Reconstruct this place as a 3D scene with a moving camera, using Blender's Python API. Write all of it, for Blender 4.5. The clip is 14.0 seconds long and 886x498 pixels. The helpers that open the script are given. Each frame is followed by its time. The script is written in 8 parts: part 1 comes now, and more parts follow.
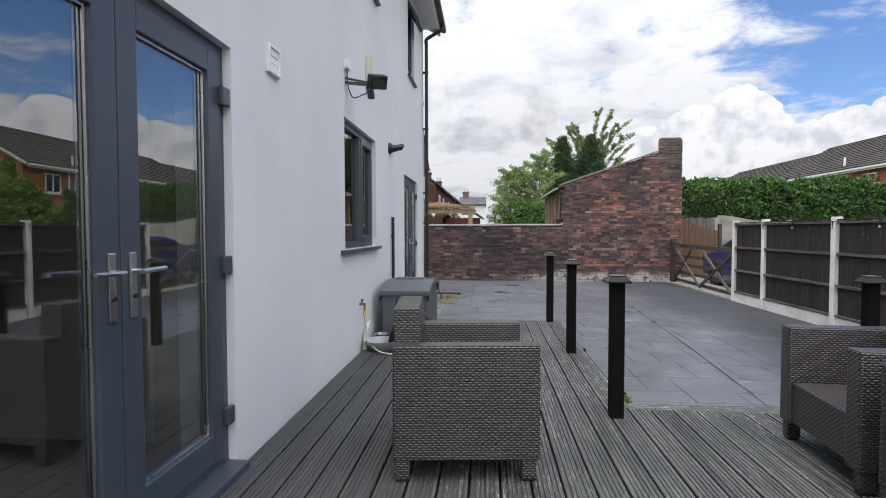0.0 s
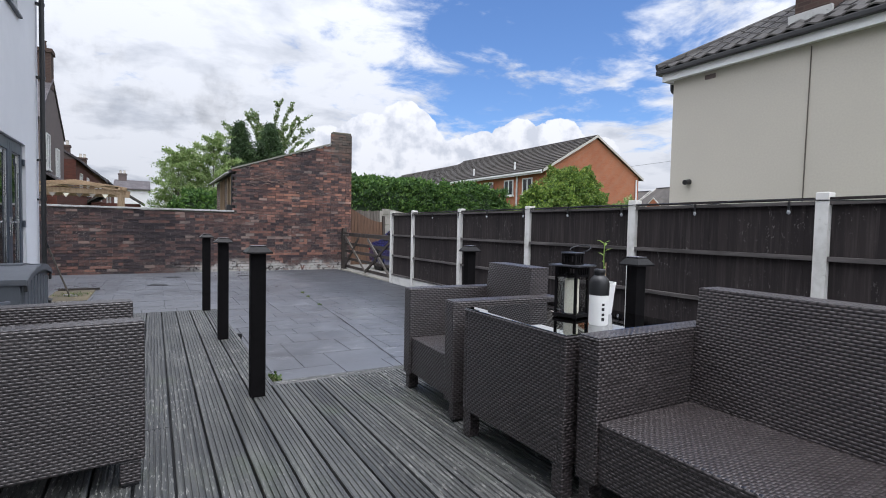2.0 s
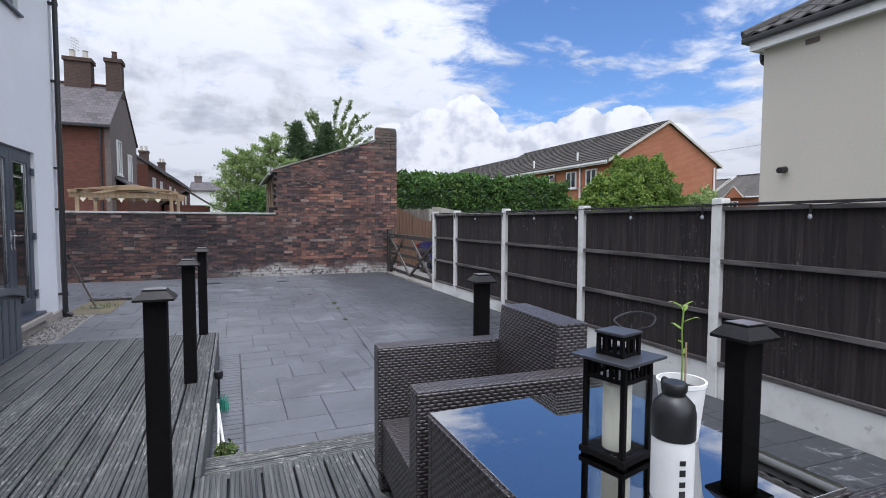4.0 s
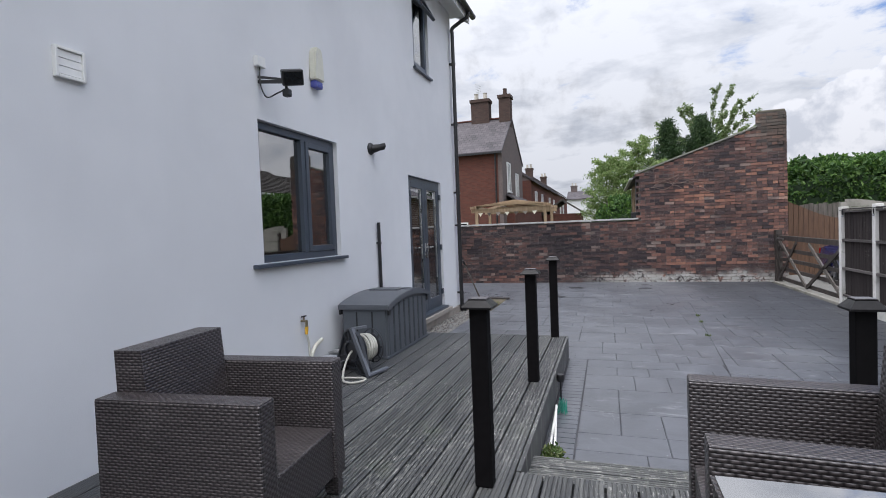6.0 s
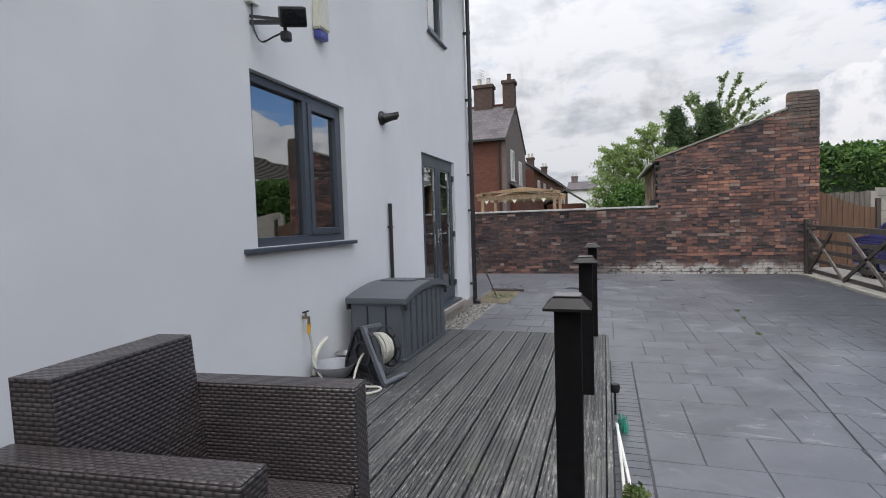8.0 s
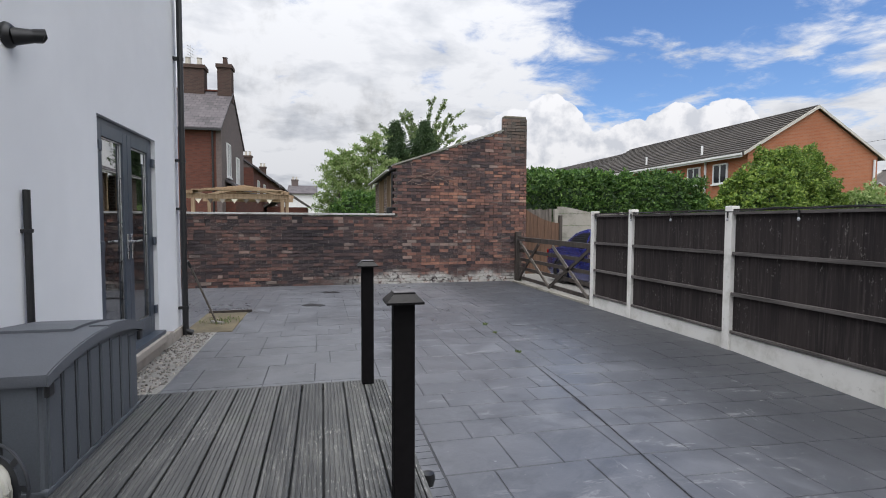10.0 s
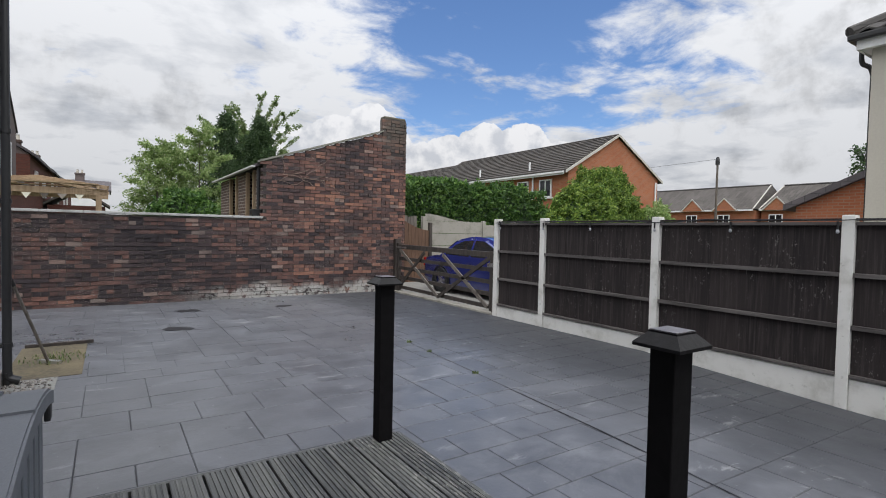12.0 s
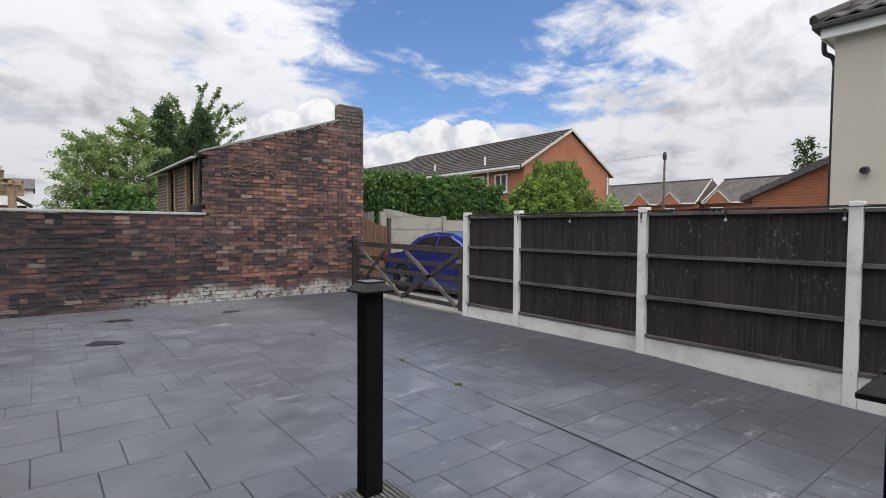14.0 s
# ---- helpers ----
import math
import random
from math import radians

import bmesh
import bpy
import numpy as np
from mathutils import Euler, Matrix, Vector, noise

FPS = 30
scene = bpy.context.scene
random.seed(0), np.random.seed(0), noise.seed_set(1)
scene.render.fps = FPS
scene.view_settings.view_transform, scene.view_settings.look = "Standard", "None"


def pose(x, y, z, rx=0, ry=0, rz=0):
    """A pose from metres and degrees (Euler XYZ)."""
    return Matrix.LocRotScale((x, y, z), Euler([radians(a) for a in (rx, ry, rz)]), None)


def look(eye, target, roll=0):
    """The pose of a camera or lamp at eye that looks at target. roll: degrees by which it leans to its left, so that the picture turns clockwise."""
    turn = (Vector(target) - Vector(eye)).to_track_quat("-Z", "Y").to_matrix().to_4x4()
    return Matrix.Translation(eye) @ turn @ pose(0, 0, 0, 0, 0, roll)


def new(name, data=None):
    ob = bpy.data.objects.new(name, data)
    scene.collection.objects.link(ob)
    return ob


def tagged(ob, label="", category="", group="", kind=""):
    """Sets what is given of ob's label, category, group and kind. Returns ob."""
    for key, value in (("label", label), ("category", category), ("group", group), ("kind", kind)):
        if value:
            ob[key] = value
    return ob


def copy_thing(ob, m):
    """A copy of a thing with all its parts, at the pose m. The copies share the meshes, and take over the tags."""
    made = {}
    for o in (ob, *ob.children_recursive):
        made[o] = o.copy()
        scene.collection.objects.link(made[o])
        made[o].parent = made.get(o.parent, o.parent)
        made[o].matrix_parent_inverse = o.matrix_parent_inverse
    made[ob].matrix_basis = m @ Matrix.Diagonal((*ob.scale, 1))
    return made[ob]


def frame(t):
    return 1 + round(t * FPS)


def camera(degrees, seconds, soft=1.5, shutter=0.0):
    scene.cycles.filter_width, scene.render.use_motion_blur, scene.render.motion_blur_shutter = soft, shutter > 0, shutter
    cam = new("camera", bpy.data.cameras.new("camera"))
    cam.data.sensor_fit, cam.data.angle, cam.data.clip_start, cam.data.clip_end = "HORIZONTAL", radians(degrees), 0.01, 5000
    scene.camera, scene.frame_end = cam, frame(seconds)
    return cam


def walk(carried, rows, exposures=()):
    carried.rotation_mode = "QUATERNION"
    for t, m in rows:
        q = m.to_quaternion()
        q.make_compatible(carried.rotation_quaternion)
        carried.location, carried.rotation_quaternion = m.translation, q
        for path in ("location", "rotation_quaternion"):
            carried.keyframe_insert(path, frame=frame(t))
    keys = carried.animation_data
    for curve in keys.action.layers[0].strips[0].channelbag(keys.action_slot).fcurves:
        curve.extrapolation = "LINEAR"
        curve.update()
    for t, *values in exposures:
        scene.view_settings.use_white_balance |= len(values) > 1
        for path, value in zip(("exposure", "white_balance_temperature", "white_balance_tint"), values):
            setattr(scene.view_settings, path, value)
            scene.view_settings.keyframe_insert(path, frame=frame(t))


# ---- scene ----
cam = camera(82.6, 14.0, soft=1.0)
PATH = [
    (0, (1.264, 0.366, 1.193), (1.09, 2.357, 1.123), -0.1),
    (0.5, (1.336, 0.397, 1.17), (1.506, 2.388, 1.097), 0.4),
    (1, (1.409, 0.41, 1.153), (1.968, 2.329, 1.076), 0.9),
    (1.5, (1.462, 0.438, 1.122), (2.318, 2.244, 1.045), 1.2),
    (2, (1.548, 0.473, 1.041), (2.543, 2.207, 0.958), 1.2),
    (2.2, (1.625, 0.492, 0.984), (2.649, 2.208, 0.898), 1.3),
    (4.3, (2.523, 1.314, 1.219), (3.135, 3.215, 1.107), -0.5),
    (4.5, (2.603, 1.316, 1.226), (2.968, 3.280, 1.129), -1.2),
    (5, (2.675, 1.3, 1.244), (2.522, 3.292, 1.161), -1.7),
    (5.5, (2.687, 1.307, 1.233), (2.241, 3.255, 1.163), -2.0),
    (6, (2.686, 1.307, 1.236), (2.064, 3.207, 1.168), -2.2),
    (6.5, (2.681, 1.325, 1.23), (1.97, 3.193, 1.159), -2.1),
    (7, (2.572, 1.416, 1.201), (1.838, 3.275, 1.119), -1.9),
    (7.5, (2.365, 1.621, 1.202), (1.648, 3.486, 1.109), -1.8),
    (8, (2.21, 1.954, 1.163), (1.598, 3.855, 1.057), -1.8),
    (8.5, (2.141, 2.343, 1.138), (1.832, 4.315, 1.016), -1.3),
    (9, (2.121, 2.674, 1.187), (2.243, 4.666, 1.056), -0.3),
    (9.2, (2.087, 2.816, 1.194), (2.335, 4.797, 1.068), -0.2),
    (10.3, (1.62, 3.56, 1.185), (2.14, 5.49, 1.09), 0.4),
    (11.5, (1.064, 4.351, 1.165), (1.997, 6.119, 1.097), 0.8),
    (12, (0.814, 4.588, 1.164), (1.919, 6.254, 1.096), 1.2),
    (12.5, (0.648, 4.706, 1.161), (1.947, 6.225, 1.095), 1.3),
    (13, (0.638, 4.779, 1.15), (2.049, 6.195, 1.081), 1.2),
    (13.5, (0.854, 4.956, 1.151), (2.265, 6.371, 1.073), 0.9),
    (14, (0.992, 5.24, 1.133), (2.249, 6.794, 1.054), 0.4),
]
walk(cam, [(t, look(eye, target, roll)) for t, eye, target, roll in PATH], exposures=[(0, 0.10, 6330, 12.5), (1, 0.02, 6150, 12.5), (2, 0.05, 6040, 13), (4.5, 0.0, 5880, 14), (6.5, -0.03, 6200, 13), (9, -0.03, 6360, 12), (11.5, -0.08, 6300, 11.5), (12.5, -0.17, 6420, 11), (13, -0.14, 6420, 11.5), (13.5, -0.04, 6420, 12), (14, -0.03, 6420, 12)])

# ---------------------------------------------------------------- world and sun
G = -0.26          # patio level, the deck is level 0
world = bpy.data.worlds.new("sky_world")
scene.world = world
world.use_nodes = True
wn, wl = world.node_tree.nodes, world.node_tree.links
wn.clear()


def wnode(kind, **values):
    n = wn.new(kind)
    for k, v in values.items():
        n.inputs[int(k[1:]) if k[0] == "i" and k[1:].isdigit() else k].default_value = v
    return n


def wmath(op, a, b=None, clamp=False):
    n = wn.new("ShaderNodeMath")
    n.operation, n.use_clamp = op, clamp
    for i, v in enumerate((a, b)):
        if v is None:
            continue
        if isinstance(v, (int, float)):
            n.inputs[i].default_value = v
        else:
            wl.new(v, n.inputs[i])
    return n.outputs[0]


SUN_EL, SUN_AZ = 73.0, 195.0     # elevation, compass turn of the sun in degrees
sky = wn.new("ShaderNodeTexSky")
sky.sky_type, sky.sun_disc = "NISHITA", False
sky.sun_elevation, sky.sun_rotation = radians(SUN_EL), radians(SUN_AZ)
sky.air_density, sky.dust_density, sky.ozone_density = 1.0, 0.6, 2.0
coord = wn.new("ShaderNodeTexCoord")
sep = wn.new("ShaderNodeSeparateXYZ")
wl.new(coord.outputs["Generated"], sep.inputs[0])
up = wmath("MAXIMUM", sep.outputs[2], 0.0)
lift = wmath("ADD", up, 0.16)
flat = wn.new("ShaderNodeCombineXYZ")
wl.new(wmath("DIVIDE", sep.outputs[0], lift), flat.inputs[0])
wl.new(wmath("DIVIDE", sep.outputs[1], lift), flat.inputs[1])
big = wnode("ShaderNodeTexNoise", Scale=0.75, Detail=9.0, Roughness=0.60, Distortion=0.25)
fine = wnode("ShaderNodeTexNoise", Scale=3.4, Detail=9.0, Roughness=0.62, Distortion=0.35)
shade = wnode("ShaderNodeTexNoise", Scale=1.9, Detail=10.0, Roughness=0.58, Distortion=0.15)
for n in (big, fine, shade):
    wl.new(flat.outputs[0], n.inputs["Vector"])
def lobes(rows):
    """Sum of soft round patches of sky: azimuth, elevation, radius in degrees, weight."""
    total = None
    for az_d, el_d, r, w in rows:
        dot = wn.new("ShaderNodeVectorMath")
        dot.operation = "DOT_PRODUCT"
        a1, e1 = radians(az_d), radians(el_d)
        dot.inputs[1].default_value = (math.sin(a1) * math.cos(e1), math.cos(a1) * math.cos(e1), math.sin(e1))
        wl.new(coord.outputs["Generated"], dot.inputs[0])
        k = wn.new("ShaderNodeMapRange")
        k.interpolation_type = "SMOOTHSTEP"
        k.inputs["From Min"].default_value, k.inputs["From Max"].default_value = math.cos(radians(r * 1.35)), math.cos(radians(r * 0.35))
        k.inputs["To Min"].default_value, k.inputs["To Max"].default_value = 0.0, w
        wl.new(dot.outputs["Value"], k.inputs["Value"])
        total = k.outputs[0] if total is None else wmath("MAXIMUM", total, k.outputs[0])
    return total


# the break in the cloud stands to the north-east, the rest of the sky is covered
gap_dir = wn.new("ShaderNodeVectorMath")
gap_dir.operation = "DOT_PRODUCT"
gap_dir.inputs[1].default_value = Vector((0.68, 0.66, 0.29)).normalized()
wl.new(coord.outputs["Generated"], gap_dir.inputs[0])
gap = wn.new("ShaderNodeMapRange")
gap.interpolation_type = "SMOOTHSTEP"
gap.inputs["From Min"].default_value, gap.inputs["From Max"].default_value = 0.86, 0.985
gap.inputs["To Min"].default_value, gap.inputs["To Max"].default_value = 0.16, 0.0
wl.new(gap_dir.outputs["Value"], gap.inputs["Value"])
# a second, higher break
gap_high = wn.new("ShaderNodeVectorMath")
gap_high.operation = "DOT_PRODUCT"
gap_high.inputs[1].default_value = Vector((0.45, 0.55, 0.70)).normalized()
wl.new(coord.outputs["Generated"], gap_high.inputs[0])
high = wn.new("ShaderNodeMapRange")
high.interpolation_type = "SMOOTHSTEP"
high.inputs["From Min"].default_value, high.inputs["From Max"].default_value = 0.88, 0.97
high.inputs["To Min"].default_value, high.inputs["To Max"].default_value = 0.0, -0.26
wl.new(gap_high.outputs["Value"], high.inputs["Value"])
cover = wmath("ADD", wmath("ADD", wmath("MULTIPLY", big.outputs[0], 0.46), wmath("MULTIPLY", fine.outputs[0], 0.60)), gap.outputs[0])
# low cumulus bank above the horizon
bank = wn.new("ShaderNodeMapRange")
bank.interpolation_type = "SMOOTHSTEP"
bank.inputs["From Min"].default_value, bank.inputs["From Max"].default_value = 0.08, 0.24
bank.inputs["To Min"].default_value, bank.inputs["To Max"].default_value = 0.14, 0.0
wl.new(sep.outputs[2], bank.inputs["Value"])
cover = wmath("ADD", wmath("ADD", cover, bank.outputs[0]), lobes(((61, 12.0, 8.0, 0.09), (72, 15.0, 12.0, 0.12))))
edge = wn.new("ShaderNodeMapRange")
edge.interpolation_type = "SMOOTHSTEP"
edge.inputs["From Min"].default_value, edge.inputs["From Max"].default_value = 0.475, 0.63
wl.new(wmath("ADD", cover, high.outputs[0]), edge.inputs["Value"])
tone = wn.new("ShaderNodeValToRGB")
tone.color_ramp.elements[0].position, tone.color_ramp.elements[0].color = 0.32, (0.70, 0.735, 0.785, 1)
tone.color_ramp.elements[1].position, tone.color_ramp.elements[1].color = 0.50, (1.06, 1.075, 1.09, 1)
wl.new(shade.outputs[0], tone.inputs[0])
sky_gain = wn.new("ShaderNodeVectorMath")
sky_gain.operation = "MULTIPLY"
sky_gain.inputs[1].default_value = (0.78, 0.94, 1.15)
wl.new(sky.outputs[0], sky_gain.inputs[0])
bg_sky = wnode("ShaderNodeBackground", Strength=0.135)
wl.new(sky_gain.outputs[0], bg_sky.inputs[0])
bg_cloud = wnode("ShaderNodeBackground", Strength=0.92)
# cloud is brighter overhead and round the hidden sun
glow = wn.new("ShaderNodeVectorMath")
glow.operation = "DOT_PRODUCT"
glow.inputs[1].default_value = Vector((math.sin(radians(SUN_AZ)) * math.cos(radians(SUN_EL)), math.cos(radians(SUN_AZ)) * math.cos(radians(SUN_EL)), math.sin(radians(SUN_EL))))
wl.new(coord.outputs["Generated"], glow.inputs[0])
near_sun = wmath("MULTIPLY", wmath("MAXIMUM", wmath("SUBTRACT", glow.outputs["Value"], 0.3), 0.0), 2.7)
wl.new(wmath("ADD", wmath("ADD", wmath("MULTIPLY", up, 0.80), 0.62), near_sun), bg_cloud.inputs[1])

# heaped cumulus low over the roofs
puff = wnode("ShaderNodeTexNoise", Scale=15.0, Detail=8.0, Roughness=0.58, Distortion=0.1)
billow = wnode("ShaderNodeTexNoise", Scale=22.0, Detail=6.0, Roughness=0.55)
for n in (puff, billow):
    wl.new(coord.outputs["Generated"], n.inputs["Vector"])
heap = lobes(((34, 7.2, 3.6, 1.0), (38, 8.2, 3.8, 1.0), (42, 8.3, 3.8, 1.0), (46, 6.8, 3.4, 1.0), (17, 7.0, 4.0, 1.0), (21, 8.0, 4.2, 1.0), (25.5, 10.4, 3.4, 1.0), (27, 7.0, 4.2, 1.0), (30.5, 6.0, 4.0, 1.0)))
heap_edge = wn.new("ShaderNodeMapRange")
heap_edge.interpolation_type = "SMOOTHSTEP"
heap_edge.inputs["From Min"].default_value, heap_edge.inputs["From Max"].default_value = 0.50, 0.58
wl.new(wmath("ADD", heap, wmath("MULTIPLY", wmath("SUBTRACT", puff.outputs[0], 0.5), 1.1)), heap_edge.inputs["Value"])
heap_tone = wn.new("ShaderNodeValToRGB")
heap_tone.color_ramp.elements[0].position, heap_tone.color_ramp.elements[0].color = 0.38, (0.86, 0.89, 0.94, 1)
heap_tone.color_ramp.elements[1].position, heap_tone.color_ramp.elements[1].color = 0.54, (1.22, 1.22, 1.22, 1)
wl.new(billow.outputs[0], heap_tone.inputs[0])
# small grey puffs below the bright cover
scud = wn.new("ShaderNodeMapRange")
scud.interpolation_type = "SMOOTHSTEP"
scud.inputs["From Min"].default_value, scud.inputs["From Max"].default_value = 0.34, 0.95
scud.inputs["To Min"].default_value, scud.inputs["To Max"].default_value = 1.0, 0.70
wl.new(wmath("ADD", lobes(((6, 12.4, 3.4, 0.66), (-1, 10.0, 4.6, 0.42), (-7, 12.0, 4.0, 0.40), (12, 14.5, 3.2, 0.40), (-10, 16.5, 8.0, 0.40), (66, 13.0, 9.0, 0.46), (82, 16.0, 14.0, 0.50))), wmath("MULTIPLY", wmath("SUBTRACT", puff.outputs[0], 0.5), 2.0)), scud.inputs["Value"])
greyed = wn.new("ShaderNodeVectorMath")
greyed.operation = "SCALE"
wl.new(tone.outputs[0], greyed.inputs[0])
wl.new(scud.outputs[0], greyed.inputs["Scale"])
heaped = wn.new("ShaderNodeMix")
heaped.data_type = "RGBA"
wl.new(heap_edge.outputs[0], heaped.inputs[0])
wl.new(greyed.outputs[0], heaped.inputs[6])
wl.new(heap_tone.outputs[0], heaped.inputs[7])
wl.new(heaped.outputs[2], bg_cloud.inputs[0])
blend = wn.new("ShaderNodeMixShader")
wl.new(wmath("MAXIMUM", edge.outputs[0], heap_edge.outputs[0]), blend.inputs[0])
wl.new(bg_sky.outputs[0], blend.inputs[1])
wl.new(bg_cloud.outputs[0], blend.inputs[2])
wout = wn.new("ShaderNodeOutputWorld")
wl.new(blend.outputs[0], wout.inputs[0])

# one soft sun behind thin cloud
sun = new("sun", bpy.data.lights.new("sun", "SUN"))
sun.data.energy, sun.data.angle, sun.data.color = 1.75, radians(30), (1.0, 0.95, 0.88)
el, az = radians(SUN_EL), radians(SUN_AZ)
sun_way = Vector((math.sin(az) * math.cos(el), math.cos(az) * math.cos(el), math.sin(el)))
sun.matrix_world = look(sun_way * 60, (0, 0, 0))

# ---------------------------------------------------------------- materials
class Mat:
    """A node material with metre-scaled box-mapped UVs."""

    def __init__(self, name, colour=(0.5, 0.5, 0.5), rough=0.6, metal=0.0, spec=0.5):
        self.m = bpy.data.materials.new(name)
        self.m.use_nodes = True
        self.n, self.l = self.m.node_tree.nodes, self.m.node_tree.links
        self.b = self.n["Principled BSDF"]
        self.b.inputs["Base Color"].default_value = (*colour, 1)
        self.b.inputs["Roughness"].default_value = rough
        self.b.inputs["Metallic"].default_value = metal
        self.b.inputs["Specular IOR Level"].default_value = spec
        self.coord = self.n.new("ShaderNodeTexCoord")

    def put(self, target, v):
        if isinstance(v, (int, float, tuple)):
            target.default_value = v
        else:
            self.l.new(v, target)

    def math(self, op, a, b=None, c=None, clamp=False):
        n = self.n.new("ShaderNodeMath")
        n.operation, n.use_clamp = op, clamp
        for i, v in enumerate((a, b, c)):
            if v is not None:
                self.put(n.inputs[i], v)
        return n.outputs[0]

    def where(self, kind="UV", scale=(1, 1, 1)):
        n = self.n.new("ShaderNodeMapping")
        n.inputs["Scale"].default_value = scale
        if kind == "World":
            self.l.new(self.n.new("ShaderNodeNewGeometry").outputs["Position"], n.inputs[0])
        else:
            self.l.new(self.coord.outputs[kind], n.inputs[0])
        return n.outputs[0]

    def noise(self, scale, detail=4.0, rough=0.55, vec=None, distort=0.0):
        n = self.n.new("ShaderNodeTexNoise")
        n.inputs["Scale"].default_value, n.inputs["Detail"].default_value = scale, detail
        n.inputs["Roughness"].default_value, n.inputs["Distortion"].default_value = rough, distort
        self.l.new(vec or self.where("World"), n.inputs["Vector"])
        return n.outputs[0]

    def span(self, v, a, b, c=0.0, d=1.0, smooth=True):
        n = self.n.new("ShaderNodeMapRange")
        n.interpolation_type = "SMOOTHSTEP" if smooth else "LINEAR"
        for k, x in (("From Min", a), ("From Max", b), ("To Min", c), ("To Max", d)):
            n.inputs[k].default_value = x
        self.l.new(v, n.inputs["Value"])
        return n.outputs[0]

    def mix(self, fac, a, b, mode="MIX"):
        n = self.n.new("ShaderNodeMix")
        n.data_type, n.blend_type = "RGBA", mode
        self.put(n.inputs[0], fac)
        for i, v in ((6, a), (7, b)):
            if isinstance(v, tuple):
                n.inputs[i].default_value = (*v[:3], 1)
            else:
                self.l.new(v, n.inputs[i])
        return n.outputs[2]

    def ramp(self, v, stops):
        n = self.n.new("ShaderNodeValToRGB")
        e = n.color_ramp.elements
        while len(e) < len(stops):
            e.new(0.5)
        for i, (p, c) in enumerate(stops):
            e[i].position, e[i].color = p, (*c, 1)
        self.l.new(v, n.inputs[0])
        return n.outputs[0]

    def random(self):
        return self.n.new("ShaderNodeObjectInfo").outputs["Random"]

    def island(self):
        return self.n.new("ShaderNodeNewGeometry").outputs["Random Per Island"]

    def colour(self, v):
        self.put(self.b.inputs["Base Color"], v if not isinstance(v, tuple) else (*v, 1))
        return self

    def rough(self, v):
        self.put(self.b.inputs["Roughness"], v)
        return self

    def bump(self, h, strength=0.5, distance=0.01):
        n = self.n.new("ShaderNodeBump")
        n.inputs["Strength"].default_value, n.inputs["Distance"].default_value = strength, distance
        self.l.new(h, n.inputs["Height"])
        old = self.b.inputs["Normal"].links
        if old:
            self.l.new(old[0].from_socket, n.inputs["Normal"])
        self.l.new(n.outputs[0], self.b.inputs["Normal"])
        return self


def tint(c, f):
    return tuple(min(1.0, x * f) for x in c)


def simple(name, c, rough=0.6, metal=0.0, grain=30.0, vary=0.12, blotch=2.0, relief=0.15, spec=0.5):
    """Plain material with grain and blotches at two scales."""
    m = Mat(name, c, rough, metal, spec)
    fine_n = m.noise(grain, 4.0)
    wide = m.noise(blotch, 3.0)
    f = m.math("ADD", m.math("MULTIPLY", fine_n, 0.5), m.math("MULTIPLY", wide, 0.5))
    m.colour(m.mix(m.span(f, 0.3, 0.7), tint(c, 1 - vary), tint(c, 1 + vary)))
    m.rough(m.span(wide, 0.3, 0.7, max(0.02, rough - 0.06), min(1.0, rough + 0.06)))
    if relief:
        m.bump(fine_n, relief, 0.004)
    return m.m


def make_render_white():
    m = Mat("white_masonry_render", (0.8, 0.8, 0.8), 0.85)
    v = m.where("World")
    grain = m.noise(260, 3.0, 0.6, v)
    wide = m.noise(0.6, 4.0, 0.6, v)
    streak = m.noise(1.0, 4.0, 0.6, m.where("World", (3.0, 3.0, 0.25)))
    c = m.mix(m.span(wide, 0.35, 0.7), (0.645, 0.655, 0.675), (0.71, 0.72, 0.74))
    c = m.mix(m.span(streak, 0.55, 0.8, 0.0, 0.14), c, (0.60, 0.61, 0.62))
    m.colour(c)
    m.bump(m.noise(2.2, 3.0, 0.5, v), 0.12, 0.02).bump(grain, 0.35, 0.003)
    return m.m


def make_rattan():
    m = Mat("woven_brown_rattan", (0.06, 0.05, 0.05), 0.5, spec=0.65)
    sp = m.n.new("ShaderNodeSeparateXYZ")
    m.l.new(m.where("UV"), sp.inputs[0])
    row = m.math("DIVIDE", sp.outputs[1], 0.0118)
    idx = m.math("FLOOR", row)
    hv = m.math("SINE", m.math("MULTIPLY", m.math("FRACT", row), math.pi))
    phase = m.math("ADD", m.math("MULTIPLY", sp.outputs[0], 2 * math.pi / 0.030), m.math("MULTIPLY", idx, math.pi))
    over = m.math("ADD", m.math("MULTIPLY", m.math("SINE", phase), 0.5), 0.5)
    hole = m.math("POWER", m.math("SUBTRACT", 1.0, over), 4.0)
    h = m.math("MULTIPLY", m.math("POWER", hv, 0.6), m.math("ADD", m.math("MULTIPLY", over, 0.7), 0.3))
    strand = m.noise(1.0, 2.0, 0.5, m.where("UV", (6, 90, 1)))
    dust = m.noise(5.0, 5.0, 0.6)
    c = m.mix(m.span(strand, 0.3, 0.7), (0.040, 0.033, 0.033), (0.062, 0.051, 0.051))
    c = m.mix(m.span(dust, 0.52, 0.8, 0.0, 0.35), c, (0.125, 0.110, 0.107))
    # shade between strands and in the weave gaps is put into the colour
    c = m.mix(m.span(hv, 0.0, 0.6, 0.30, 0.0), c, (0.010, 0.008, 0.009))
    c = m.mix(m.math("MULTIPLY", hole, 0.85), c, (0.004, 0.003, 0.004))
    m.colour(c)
    m.rough(m.span(strand, 0.3, 0.7, 0.28, 0.42))
    m.bump(h, 0.7, 0.005)
    return m.m


